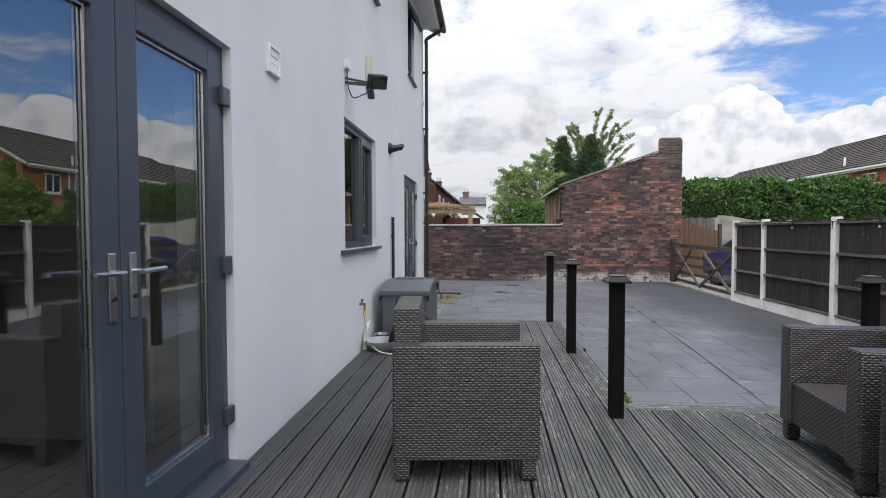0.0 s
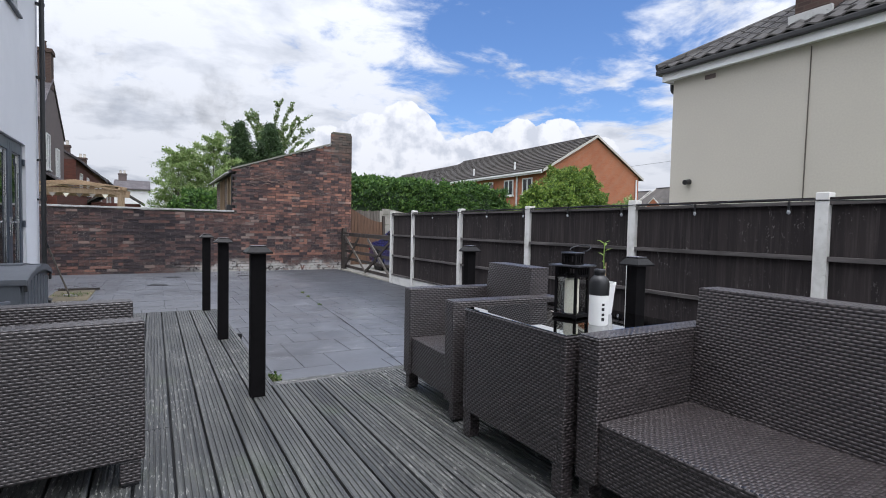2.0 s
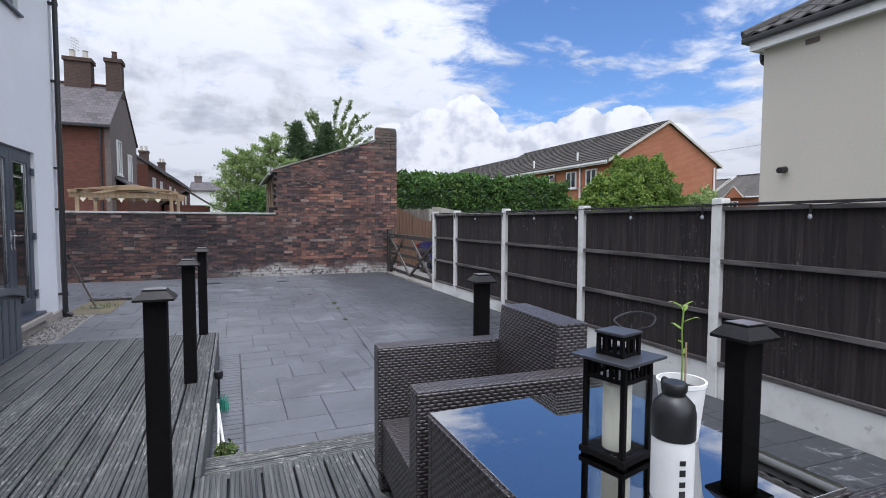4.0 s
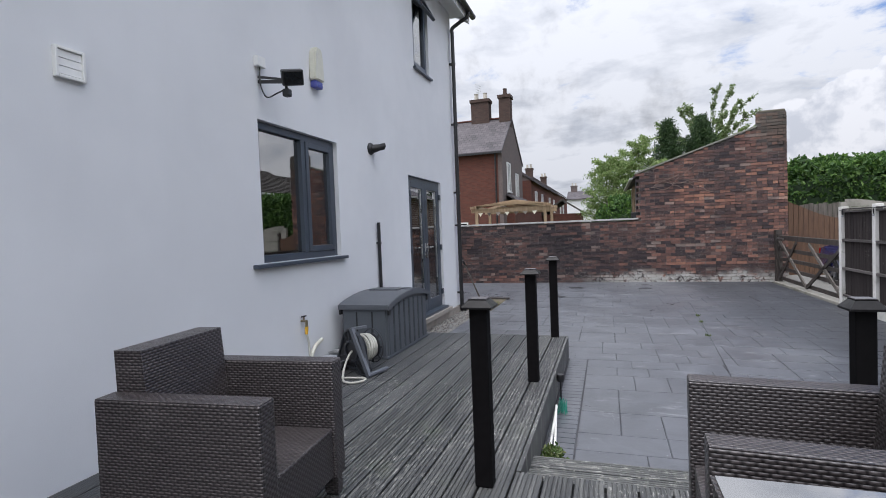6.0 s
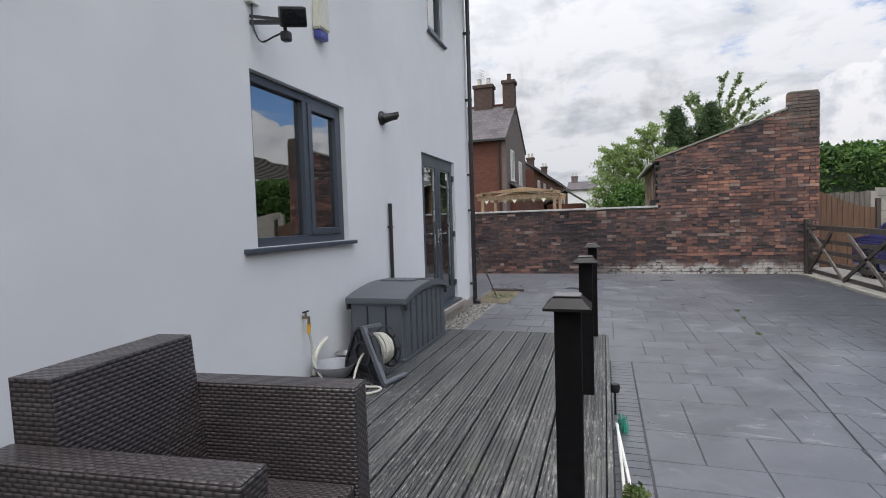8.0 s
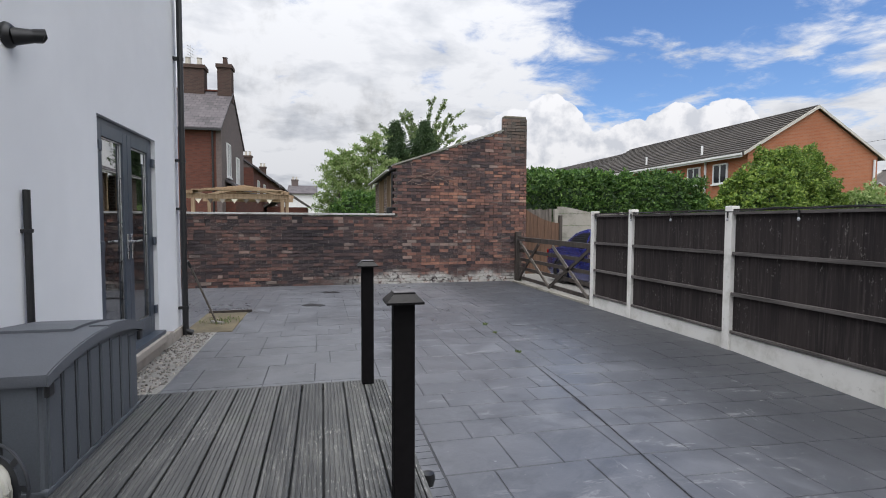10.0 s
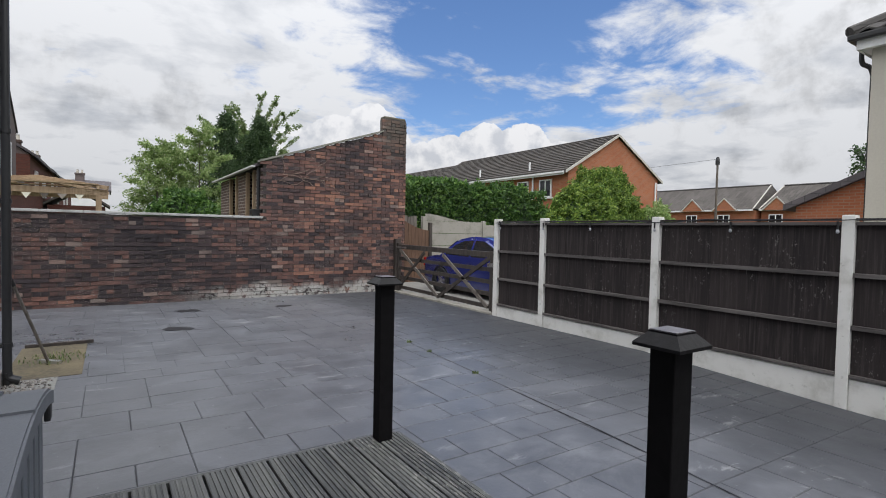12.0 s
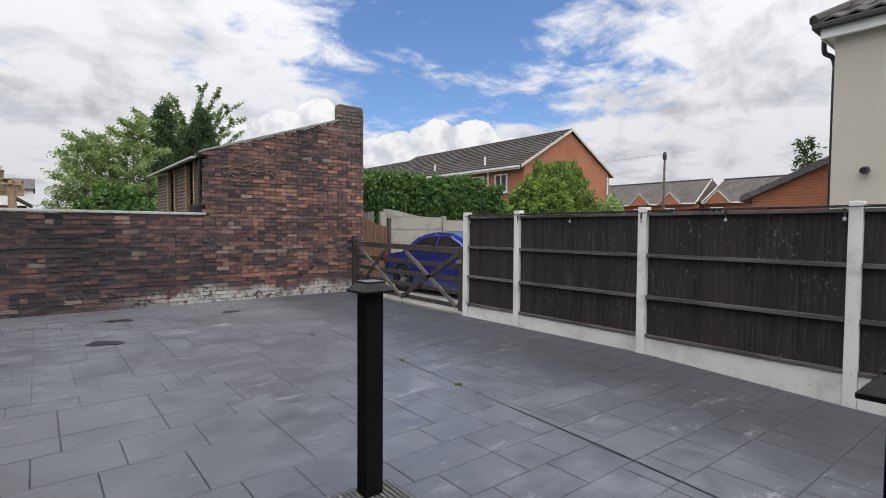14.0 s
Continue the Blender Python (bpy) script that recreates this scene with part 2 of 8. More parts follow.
def make_deck(across=False):
    def lay(a, b):
        return (b, a, 1) if across else (a, b, 1)
    m = Mat("weathered_charcoal_deck_board", (0.08, 0.08, 0.08), 0.7)
    rnd = m.random()
    off = m.n.new("ShaderNodeCombineXYZ")
    m.l.new(m.math("MULTIPLY", rnd, 37.0), off.inputs[1])
    add = m.n.new("ShaderNodeVectorMath")
    m.l.new(m.where("World", lay(34, 1.6)), add.inputs[0])
    m.l.new(off.outputs[0], add.inputs[1])
    grain = m.noise(1.0, 6.0, 0.65, add.outputs[0])
    worn = m.noise(1.0, 5.0, 0.7, m.where("World", lay(26, 5.0)))
    big_n = m.noise(0.55, 3.0)
    c = m.mix(rnd, (0.037, 0.038, 0.038), (0.068, 0.069, 0.067))
    c = m.mix(m.span(grain, 0.42, 0.7, 0.0, 0.6), c, (0.165, 0.166, 0.156))
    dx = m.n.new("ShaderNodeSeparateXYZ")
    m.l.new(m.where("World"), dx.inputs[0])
    off_wall = m.span(dx.outputs[0], 0.45, 1.1)          # flecks fade out and the tone darkens towards the wall
    c = m.mix(m.math("MULTIPLY", m.math("SUBTRACT", 1.0, off_wall), 0.5), c, (0.036, 0.037, 0.040))
    fleck = m.math("MULTIPLY", m.span(m.noise(1.0, 4.0, 0.7, m.where("World", lay(95, 14.0))), 0.56, 0.64), m.span(m.noise(1.1, 4.0, 0.6), 0.40, 0.62))
    c = m.mix(m.math("MULTIPLY", m.math("MULTIPLY", fleck, off_wall), 0.75), c, (0.42, 0.415, 0.38))
    w = m.math("MULTIPLY", m.span(worn, 0.53, 0.64), m.span(big_n, 0.46, 0.66))
    c = m.mix(m.math("MULTIPLY", m.math("MULTIPLY", w, off_wall), 0.45), c, (0.34, 0.33, 0.30))
    moss = m.math("MULTIPLY", m.span(m.noise(1.7, 4.0), 0.56, 0.74), 0.5)
    c = m.mix(moss, c, (0.085, 0.10, 0.065))
    m.colour(c)
    m.rough(m.span(grain, 0.3, 0.7, 0.5, 0.75))
    m.bump(grain, 0.5, 0.003)
    return m.m


def make_patio():
    m = Mat("dark_grey_stamped_concrete", (0.08, 0.085, 0.095), 0.4)
    v = m.where("World")
    rnd = m.random()
    wide = m.noise(0.45, 5.0, 0.62, v, 0.4)
    mid = m.noise(3.0, 10.0, 0.72, v, 0.6)
    fine_n = m.noise(42, 4.0, 0.6, v)
    c = m.mix(m.span(mid, 0.35, 0.68), (0.084, 0.088, 0.099), (0.126, 0.131, 0.145))
    c = m.mix(m.math("MULTIPLY", rnd, 0.22), c, (0.060, 0.064, 0.074))
    # darker, rougher along the fence: its dark reflection is put into the colour
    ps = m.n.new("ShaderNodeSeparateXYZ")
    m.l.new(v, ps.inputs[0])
    fence_dark = m.span(m.math("ADD", ps.outputs[0], m.math("MULTIPLY", m.math("SUBTRACT", wide, 0.5), 2.4)), 3.9, 5.2, 0.0, 0.9)
    c = m.mix(fence_dark, c, (0.028, 0.030, 0.035))
    worn = m.math("MULTIPLY", m.span(wide, 0.54, 0.70), m.span(mid, 0.46, 0.62))
    c = m.mix(m.math("MULTIPLY", worn, 0.10), c, (0.20, 0.21, 0.22))
    speck = m.math("MULTIPLY", m.span(m.noise(16, 3.0, 0.6, v), 0.70, 0.76), 0.5)
    area = m.span(m.noise(0.8, 3.0, 0.55, v), 0.46, 0.60)
    stain = m.span(m.noise(1.3, 9.0, 0.72, v, 0.8), 0.50, 0.60, 0.0, 0.42)
    c = m.mix(stain, c, (0.046, 0.049, 0.056))
    scuff = m.math("MULTIPLY", m.span(m.noise(1.0, 7.0, 0.70, m.where("World", (2.6, 8.0, 1)), 0.5), 0.57, 0.66), area)
    scrape = m.math("MULTIPLY", m.span(m.noise(1.0, 5.0, 0.7, m.where("World", (11.0, 3.0, 1)), 0.8), 0.63, 0.68), area)
    c = m.mix(m.math("MULTIPLY", m.math("MAXIMUM", scuff, scrape), 0.55), c, (0.29, 0.295, 0.30))
    c = m.mix(speck, c, (0.36, 0.36, 0.36))
    m.colour(c)
    m.rough(m.math("ADD", m.span(m.math("ADD", m.math("MULTIPLY", wide, 0.6), m.math("MULTIPLY", mid, 0.4)), 0.36, 0.64, 0.27, 0.47), m.math("MULTIPLY", fence_dark, 0.22)))
    m.bump(m.noise(3.5, 6.0, 0.62, v, 0.5), 0.22, 0.012).bump(m.noise(15, 5.0, 0.6, v), 0.20, 0.004).bump(fine_n, 0.35, 0.002)
    return m.m


def make_brick():
    m = Mat("old_weathered_brick", (0.2, 0.1, 0.07), 0.9)
    v = m.where("World")
    r = m.random()
    ri = m.island()
    mixr = m.math("FRACT", m.math("ADD", m.math("MULTIPLY", r, 7.31), m.math("MULTIPLY", ri, 3.77)))
    clump = m.noise(0.62, 3.0, 0.55, v)
    warm = m.noise(0.30, 2.0, 0.5, m.where("World", (1, 1, 1.3)))
    wx = m.n.new("ShaderNodeSeparateXYZ")
    m.l.new(v, wx.inputs[0])
    # the low garden wall is older and sootier than the gable
    age = m.span(wx.outputs[0], 1.6, 3.4, -0.15, -0.05)
    key = m.math("ADD", m.math("ADD", m.math("MULTIPLY", mixr, 0.40), age), m.math("ADD", m.math("MULTIPLY", clump, 0.54), m.math("MULTIPLY", warm, 0.20)))
    c = m.ramp(key, [(0.24, (0.020, 0.016, 0.019)), (0.40, (0.046, 0.033, 0.035)), (0.52, (0.100, 0.056, 0.049)),
                     (0.65, (0.170, 0.086, 0.067)), (0.78, (0.32, 0.155, 0.102)), (0.92, (0.44, 0.29, 0.21))])
    face = m.noise(24, 6.0, 0.72, v)
    c = m.mix(m.span(face, 0.50, 0.70, 0.0, 0.55), c, (0.034, 0.025, 0.026))
    # a brick here and there is pale all over, others carry smeared mortar
    c = m.mix(m.span(m.math("FRACT", m.math("MULTIPLY", mixr, 13.7)), 0.94, 0.96, 0.0, 0.45), c, (0.34, 0.27, 0.23))
    pale = m.noise(30, 4.0, 0.7, m.where("World", (1, 1, 2.6)))
    c = m.mix(m.math("MULTIPLY", m.span(pale, 0.56, 0.68), m.span(m.noise(1.3, 3.0, 0.5, v), 0.40, 0.6)), c, (0.33, 0.28, 0.245))
    soot = m.span(m.noise(0.8, 7.0, 0.70, m.where("World", (1, 1, 1.8))), 0.47, 0.62, 0.0, 0.62)
    c = m.mix(soot, c, (0.034, 0.026, 0.029))
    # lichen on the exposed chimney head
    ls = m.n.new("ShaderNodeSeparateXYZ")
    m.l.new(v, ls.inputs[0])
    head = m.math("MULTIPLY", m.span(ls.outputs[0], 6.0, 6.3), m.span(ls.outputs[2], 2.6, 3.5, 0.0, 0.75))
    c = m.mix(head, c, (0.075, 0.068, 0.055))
    # flaking limewash left near the foot of the wall
    sp = m.n.new("ShaderNodeSeparateXYZ")
    m.l.new(v, sp.inputs[0])
    foot = m.span(m.math("ADD", sp.outputs[2], m.math("MULTIPLY", m.noise(1.3, 5.0, 0.6, v), -0.70)), -0.50, -0.27, 1.0, 0.0)
    side = m.span(sp.outputs[0], 1.6, 3.4)
    flake = m.span(m.noise(9, 6.0, 0.72, v), 0.38, 0.50)
    lime = m.math("MULTIPLY", m.math("MULTIPLY", foot, side), flake)
    c = m.mix(m.math("MULTIPLY", lime, 0.85), c, (0.45, 0.44, 0.41))
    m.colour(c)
    m.bump(face, 0.7, 0.008)
    return m.m


def make_wall_brick(name, a, b, mortar, bw=0.225, bh=0.075):
    """Brickwork of houses that stay far off."""
    m = Mat(name, a, 0.9, spec=0.2)
    n = m.n.new("ShaderNodeTexBrick")
    n.inputs["Scale"].default_value = 1.0
    n.inputs["Brick Width"].default_value, n.inputs["Row Height"].default_value = bw, bh
    n.inputs["Mortar Size"].default_value, n.inputs["Color1"].default_value = 0.010, (*a, 1)
    n.inputs["Color2"].default_value, n.inputs["Mortar"].default_value = (*b, 1), (*mortar, 1)
    m.l.new(m.where("UV"), n.inputs["Vector"])
    wide = m.noise(0.5, 4.0)
    m.colour(m.mix(m.span(wide, 0.35, 0.7, 0.0, 0.35), n.outputs[0], tint(a, 0.6)))
    m.bump(n.outputs["Fac"], -0.5, 0.006)
    return m.m


def make_roof(name, a, b, row=0.30, wide_t=0.30):
    m = Mat(name, a, 0.85, spec=0.25)
    n = m.n.new("ShaderNodeTexBrick")
    n.inputs["Scale"].default_value = 1.0
    n.inputs["Brick Width"].default_value, n.inputs["Row Height"].default_value = wide_t, row
    n.inputs["Mortar Size"].default_value, n.inputs["Color1"].default_value = 0.014, (*a, 1)
    n.inputs["Color2"].default_value, n.inputs["Mortar"].default_value = (*b, 1), (*tint(a, 0.6), 1)
    m.l.new(m.where("UV"), n.inputs["Vector"])
    m.colour(m.mix(m.span(m.noise(0.7, 4.0), 0.4, 0.7, 0.0, 0.4), n.outputs[0], tint(b, 1.25)))
    m.bump(n.outputs["Fac"], -0.6, 0.02)
    return m.m


def make_leaf(name, a, b, c, trans=0.35):
    m = Mat(name, a, 0.55, spec=0.4)
    r = m.island()
    col = m.ramp(r, [(0.0, a), (0.55, b), (1.0, c)])
    m.colour(m.mix(m.span(m.noise(0.9, 3.0), 0.35, 0.7), col, m.mix(0.45, col, tint(a, 0.7))))
    t = m.n.new("ShaderNodeBsdfTranslucent")
    m.l.new(col, t.inputs[0])
    mx = m.n.new("ShaderNodeMixShader")
    mx.inputs[0].default_value = trans
    m.l.new(m.b.outputs[0], mx.inputs[1])
    m.l.new(t.outputs[0], mx.inputs[2])
    m.l.new(mx.outputs[0], m.n["Material Output"].inputs[0])
    return m.m


def make_glass(name, tint_c=(0.75, 0.8, 0.8), ior=1.7):
    m = Mat(name)
    tr = m.n.new("ShaderNodeBsdfTransparent")
    tr.inputs[0].default_value = (*tint_c, 1)
    gl = m.n.new("ShaderNodeBsdfGlossy")
    gl.inputs["Roughness"].default_value = 0.0
    lw = m.n.new("ShaderNodeLayerWeight")
    lw.inputs[0].default_value = 0.5
    r0 = ((ior - 1) / (ior + 1)) ** 2
    fr = m.math("ADD", m.math("MULTIPLY", m.math("POWER", lw.outputs["Facing"], 4.0), 1 - r0), r0, clamp=True)
    mx = m.n.new("ShaderNodeMixShader")
    m.l.new(fr, mx.inputs[0])
    m.l.new(tr.outputs[0], mx.inputs[1])
    m.l.new(gl.outputs[0], mx.inputs[2])
    m.l.new(mx.outputs[0], m.n["Material Output"].inputs[0])
    return m.m


def make_fence_wood():
    m = Mat("black_stained_fence_board", (0.03, 0.025, 0.025), 0.85, spec=0.2)
    grain = m.noise(1.0, 6.0, 0.65, m.where("World", (30, 30, 1.5)))
    wide = m.noise(1.4, 4.0)
    c = m.mix(m.random(), (0.020, 0.0165, 0.017), (0.032, 0.026, 0.0255))
    c = m.mix(m.span(grain, 0.45, 0.72, 0.0, 0.6), c, (0.066, 0.055, 0.052))
    chip = m.math("MULTIPLY", m.span(m.noise(1.0, 5.0, 0.75, m.where("World", (34, 34, 16))), 0.60, 0.645), m.span(wide, 0.45, 0.56))
    c = m.mix(m.math("MULTIPLY", chip, 0.55), c, (0.20, 0.185, 0.175))
    m.colour(c)
    m.bump(grain, 0.5, 0.004)
    return m.m


def make_painted_concrete(name, c, dirt):
    m = Mat(name, c, 0.85)
    v = m.where("World")
    wide = m.noise(3.0, 5.0, 0.65, v)
    fine_n = m.noise(60, 4.0, 0.6, v)
    col = m.mix(m.span(wide, 0.45, 0.75, 0.0, 0.7), c, dirt)
    col = m.mix(m.span(m.noise(13, 4.0, 0.6, v), 0.62, 0.72, 0.0, 0.5), col, tint(dirt, 0.7))
    m.colour(col)
    m.bump(fine_n, 0.4, 0.003)
    return m.m


def make_wood(name, a, b, rough=0.75, stretch=(18, 18, 1.6)):
    m = Mat(name, a, rough)
    g = m.noise(1.0, 5.0, 0.65, m.where("World", stretch))
    m.colour(m.mix(m.span(m.math("ADD", m.math("MULTIPLY", g, 0.7), m.math("MULTIPLY", m.noise(1.2), 0.3)), 0.35, 0.65), a, b))
    m.bump(g, 0.4, 0.003)
    return m.m


def make_gravel():
    m = Mat("grey_gravel", (0.3, 0.28, 0.25), 0.9)
    v = m.island()
    m.colour(m.ramp(v, [(0.0, (0.07, 0.065, 0.06)), (0.5, (0.17, 0.155, 0.14)), (1.0, (0.34, 0.31, 0.28))]))
    m.bump(m.noise(80), 0.4, 0.003)
    return m.m


WHITE = make_render_white()
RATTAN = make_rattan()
DECK = make_deck()
STEP_DECK = make_deck(True)
PATIO = make_patio()
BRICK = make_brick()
FENCE = make_fence_wood()
RAIL = make_wood("weathered_dark_rail", (0.038, 0.033, 0.032), (0.115, 0.102, 0.098), 0.8, (18, 1.6, 18))
GRAVEL = make_gravel()
GLASS = make_glass("window_glass", (0.42, 0.45, 0.45), 4.3)
CLEAR_GLASS = make_glass("clear_door_glass", (0.86, 0.88, 0.87), 3.0)
TABLE_GLASS = make_glass("table_glass", (0.06, 0.07, 0.08), 7.0)
LANTERN_GLASS = make_glass("lantern_glass", (0.96, 0.97, 0.965), 1.35)
ANTHRACITE = simple("anthracite_grey_frame", (0.052, 0.064, 0.084), 0.36, grain=90, vary=0.08, relief=0.05)
BLACK_PAINT = simple("black_painted_timber", (0.0050, 0.0045, 0.0050), 0.8, grain=24, vary=0.35, relief=0.4, spec=0.10)
CAP_PAINT = simple("worn_black_cap", (0.007, 0.0065, 0.007), 0.34, grain=30, vary=0.5, blotch=9, relief=0.4, spec=0.16)
# glossier black for the lantern tops, with sky sheen put into its lighter colour
LANTERN_TOP = simple("satin_black_metal", (0.030, 0.031, 0.036), 0.34, grain=60, vary=0.2, relief=0.05, spec=0.8)
CAP_TOP = simple("worn_cap_top", (0.105, 0.098, 0.102), 0.4, grain=40, vary=0.45, blotch=14, relief=0.4)
STEEL = simple("brushed_steel", (0.62, 0.62, 0.63), 0.28, 1.0, grain=120, vary=0.06, relief=0.05)
def make_joint():
    """Dark soil in some joints, the rest filled flush with sealer."""
    m = Mat("patio_joint", (0.04, 0.04, 0.045), 0.7)
    v = m.where("World")
    sy = m.n.new("ShaderNodeSeparateXYZ")
    m.l.new(v, sy.inputs[0])
    # the joints take the slab colour towards the brick wall
    fill = m.math("MAXIMUM", m.span(m.noise(0.9, 6.0, 0.70, v, 0.6), 0.46, 0.62, 0.0, 0.85), m.span(sy.outputs[1], 8.0, 11.0, 0.0, 0.95))
    c = m.mix(m.noise(50, 4.0, 0.6, v), (0.026, 0.026, 0.030), (0.050, 0.050, 0.054))
    sx = m.n.new("ShaderNodeSeparateXYZ")
    m.l.new(v, sx.inputs[0])
    c = m.mix(fill, c, (0.090, 0.094, 0.105))
    # along the fence the joints match the slabs' painted-in dark reflection
    m.colour(m.mix(m.span(sx.outputs[0], 3.9, 4.7, 0.0, 0.9), c, (0.050, 0.053, 0.060)))
    m.bump(m.noise(60, 4.0, 0.6, v), 0.3, 0.003)
    return m.m


JOINT = make_joint()
DRAIN_DARK = simple("wet_dark_drain", (0.012, 0.012, 0.014), 0.45, grain=40, vary=0.4)
MORTAR = simple("dark_mortar", (0.088, 0.075, 0.068), 0.95, grain=9, vary=0.8, blotch=1.1, relief=0.6)
COPING = make_painted_concrete("pale_stone_coping", (0.40, 0.40, 0.39), (0.17, 0.17, 0.15))
POST_WHITE = make_painted_concrete("white_painted_concrete", (0.62, 0.61, 0.58), (0.36, 0.35, 0.31))
CONCRETE = make_painted_concrete("bare_concrete", (0.29, 0.275, 0.24), (0.13, 0.13, 0.10))
GATE_WOOD = make_wood("dark_brown_gate_wood", (0.022, 0.018, 0.016), (0.060, 0.048, 0.040))
GATE_PALE = make_wood("worn_pale_gate_brace", (0.085, 0.074, 0.063), (0.17, 0.15, 0.13))
BROWN_GATE = make_wood("brown_stained_boards", (0.085, 0.046, 0.028), (0.145, 0.080, 0.046))
TIMBER = make_wood("fresh_pale_timber", (0.24, 0.165, 0.10), (0.36, 0.26, 0.165))
BOX_GREY = simple("grey_storage_plastic", (0.083, 0.092, 0.105), 0.5, grain=140, vary=0.1, relief=0.15)
LID_GREY = simple("grey_lid_plastic", (0.092, 0.099, 0.112), 0.5, grain=140, vary=0.12, relief=0.2)
# near-black that stands in for shade in deck gaps and box grooves
NEAR_BLACK = simple("near_black_fill", (0.010, 0.011, 0.013), 0.6, relief=0)
REEL_GREY = simple("dark_reel_plastic", (0.026, 0.028, 0.034), 0.45, vary=0.15, relief=0.1)
FOOT_GREY = simple("grey_reel_plastic", (0.105, 0.113, 0.13), 0.45, vary=0.1, relief=0.1)
HOSE = simple("pale_hose", (0.44, 0.43, 0.38), 0.5, vary=0.12, relief=0.05)
BOWL_GREY = simple("grey_bowl_plastic", (0.30, 0.31, 0.33), 0.4, vary=0.08, relief=0.05)
BLACK_PLASTIC = simple("black_plastic", (0.012, 0.012, 0.013), 0.4, vary=0.2, relief=0.05)
WHITE_PLASTIC = simple("white_plastic", (0.74, 0.74, 0.72), 0.4, vary=0.04, relief=0.03)
CREAM_PLASTIC = simple("aged_cream_plastic", (0.60, 0.59, 0.50), 0.42, vary=0.06, relief=0.03)
BLUE_PLASTIC = simple("blue_strobe_lens", (0.06, 0.07, 0.28), 0.25, vary=0.1, relief=0.0)
YELLOW = simple("yellow_hose_connector", (0.70, 0.40, 0.03), 0.45, vary=0.1, relief=0.0)
BRASS = simple("dull_brass", (0.30, 0.25, 0.16), 0.4, 1.0, relief=0.1)
CANDLE = simple("ivory_candle_wax", (0.78, 0.74, 0.62), 0.5, vary=0.04, relief=0.05)
SOIL = simple("dark_soil", (0.035, 0.026, 0.02), 0.95, grain=90, vary=0.4, relief=0.8)
LEAF_HEDGE = make_leaf("hedge_leaf", (0.028, 0.070, 0.016), (0.066, 0.145, 0.030), (0.16, 0.27, 0.06))
LEAF_BUSH = make_leaf("bush_leaf", (0.05, 0.10, 0.016), (0.13, 0.22, 0.036), (0.31, 0.40, 0.08))
LEAF_TREE = make_leaf("light_tree_leaf", (0.12, 0.19, 0.055), (0.25, 0.35, 0.115), (0.44, 0.51, 0.25), 0.5)
LEAF_WHIP = make_leaf("cherry_leaf", (0.09, 0.15, 0.045), (0.20, 0.28, 0.10), (0.40, 0.45, 0.25), 0.45)
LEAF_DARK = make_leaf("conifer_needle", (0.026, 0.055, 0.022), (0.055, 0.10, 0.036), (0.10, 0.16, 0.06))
LEAF_POT = make_leaf("seedling_leaf", (0.22, 0.34, 0.06), (0.30, 0.42, 0.10), (0.38, 0.48, 0.14))
GRASS = make_leaf("grass_blade", (0.05, 0.09, 0.02), (0.11, 0.17, 0.05), (0.24, 0.25, 0.10))
BARK = make_wood("grey_brown_bark", (0.06, 0.05, 0.042), (0.13, 0.11, 0.09))
TWIG = simple("dry_vine", (0.22, 0.16, 0.13), 0.9, relief=0.2)
RED_BRICK = make_wall_brick("red_house_brick", (0.135, 0.050, 0.036), (0.090, 0.036, 0.028), (0.095, 0.055, 0.044))
OUT_BRICK = make_wall_brick("outhouse_brick", (0.115, 0.068, 0.056), (0.060, 0.043, 0.040), (0.30, 0.27, 0.24))
VERGE = make_painted_concrete("mossy_verge_stone", (0.21, 0.21, 0.175), (0.085, 0.085, 0.06))
CHIMNEY_BRICK = make_wall_brick("sooty_chimney_brick", (0.080, 0.050, 0.042), (0.052, 0.036, 0.032), (0.085, 0.065, 0.055))
ORANGE_BRICK = make_wall_brick("orange_house_brick", (0.36, 0.13, 0.065), (0.30, 0.10, 0.05), (0.30, 0.18, 0.12))
DARK_RENDER = simple("grey_brown_gable_render", (0.115, 0.09, 0.085), 0.9, grain=8, vary=0.2, relief=0.2)
SLATE = make_roof("grey_slate", (0.066, 0.060, 0.064), (0.105, 0.094, 0.098), 0.26, 0.30)
TILE = make_roof("brown_grey_roof_tile", (0.058, 0.052, 0.047), (0.088, 0.080, 0.073), 0.32, 0.9)
DARK_TILE = make_roof("dark_pantile", (0.048, 0.045, 0.045), (0.070, 0.066, 0.062), 0.30, 0.30)
CREAM = simple("cream_masonry_paint", (0.43, 0.40, 0.345), 0.85, grain=30, vary=0.05, blotch=0.5, relief=0.3)
BARGE = simple("cream_bargeboard", (0.42, 0.40, 0.36), 0.6, vary=0.12, relief=0.05)
FASCIA = simple("white_fascia_board", (0.66, 0.66, 0.66), 0.5, vary=0.05, relief=0.05)
CAR_BLUE = simple("blue_car_paint", (0.018, 0.028, 0.18), 0.14, 0.15, grain=200, vary=0.06, relief=0.0)
bpy.data.materials["blue_car_paint"].node_tree.nodes["Principled BSDF"].inputs["Coat Weight"].default_value = 1.0
CAR_GLASS = simple("dark_car_glass", (0.012, 0.014, 0.016), 0.04, relief=0.0)
RUBBER = simple("black_tyre_rubber", (0.016, 0.016, 0.016), 0.85, relief=0.2)
ASPHALT = simple("driveway_concrete", (0.20, 0.195, 0.18), 0.9, grain=30, vary=0.25, blotch=1.0, relief=0.3)
EARTH = simple("rough_grass_ground", (0.075, 0.090, 0.042), 0.95, grain=4, vary=0.35, blotch=0.15, relief=0.4)
DRY_GRASS = simple("sandy_ground", (0.105, 0.085, 0.050), 0.95, grain=30, vary=0.45, blotch=3, relief=0.5)
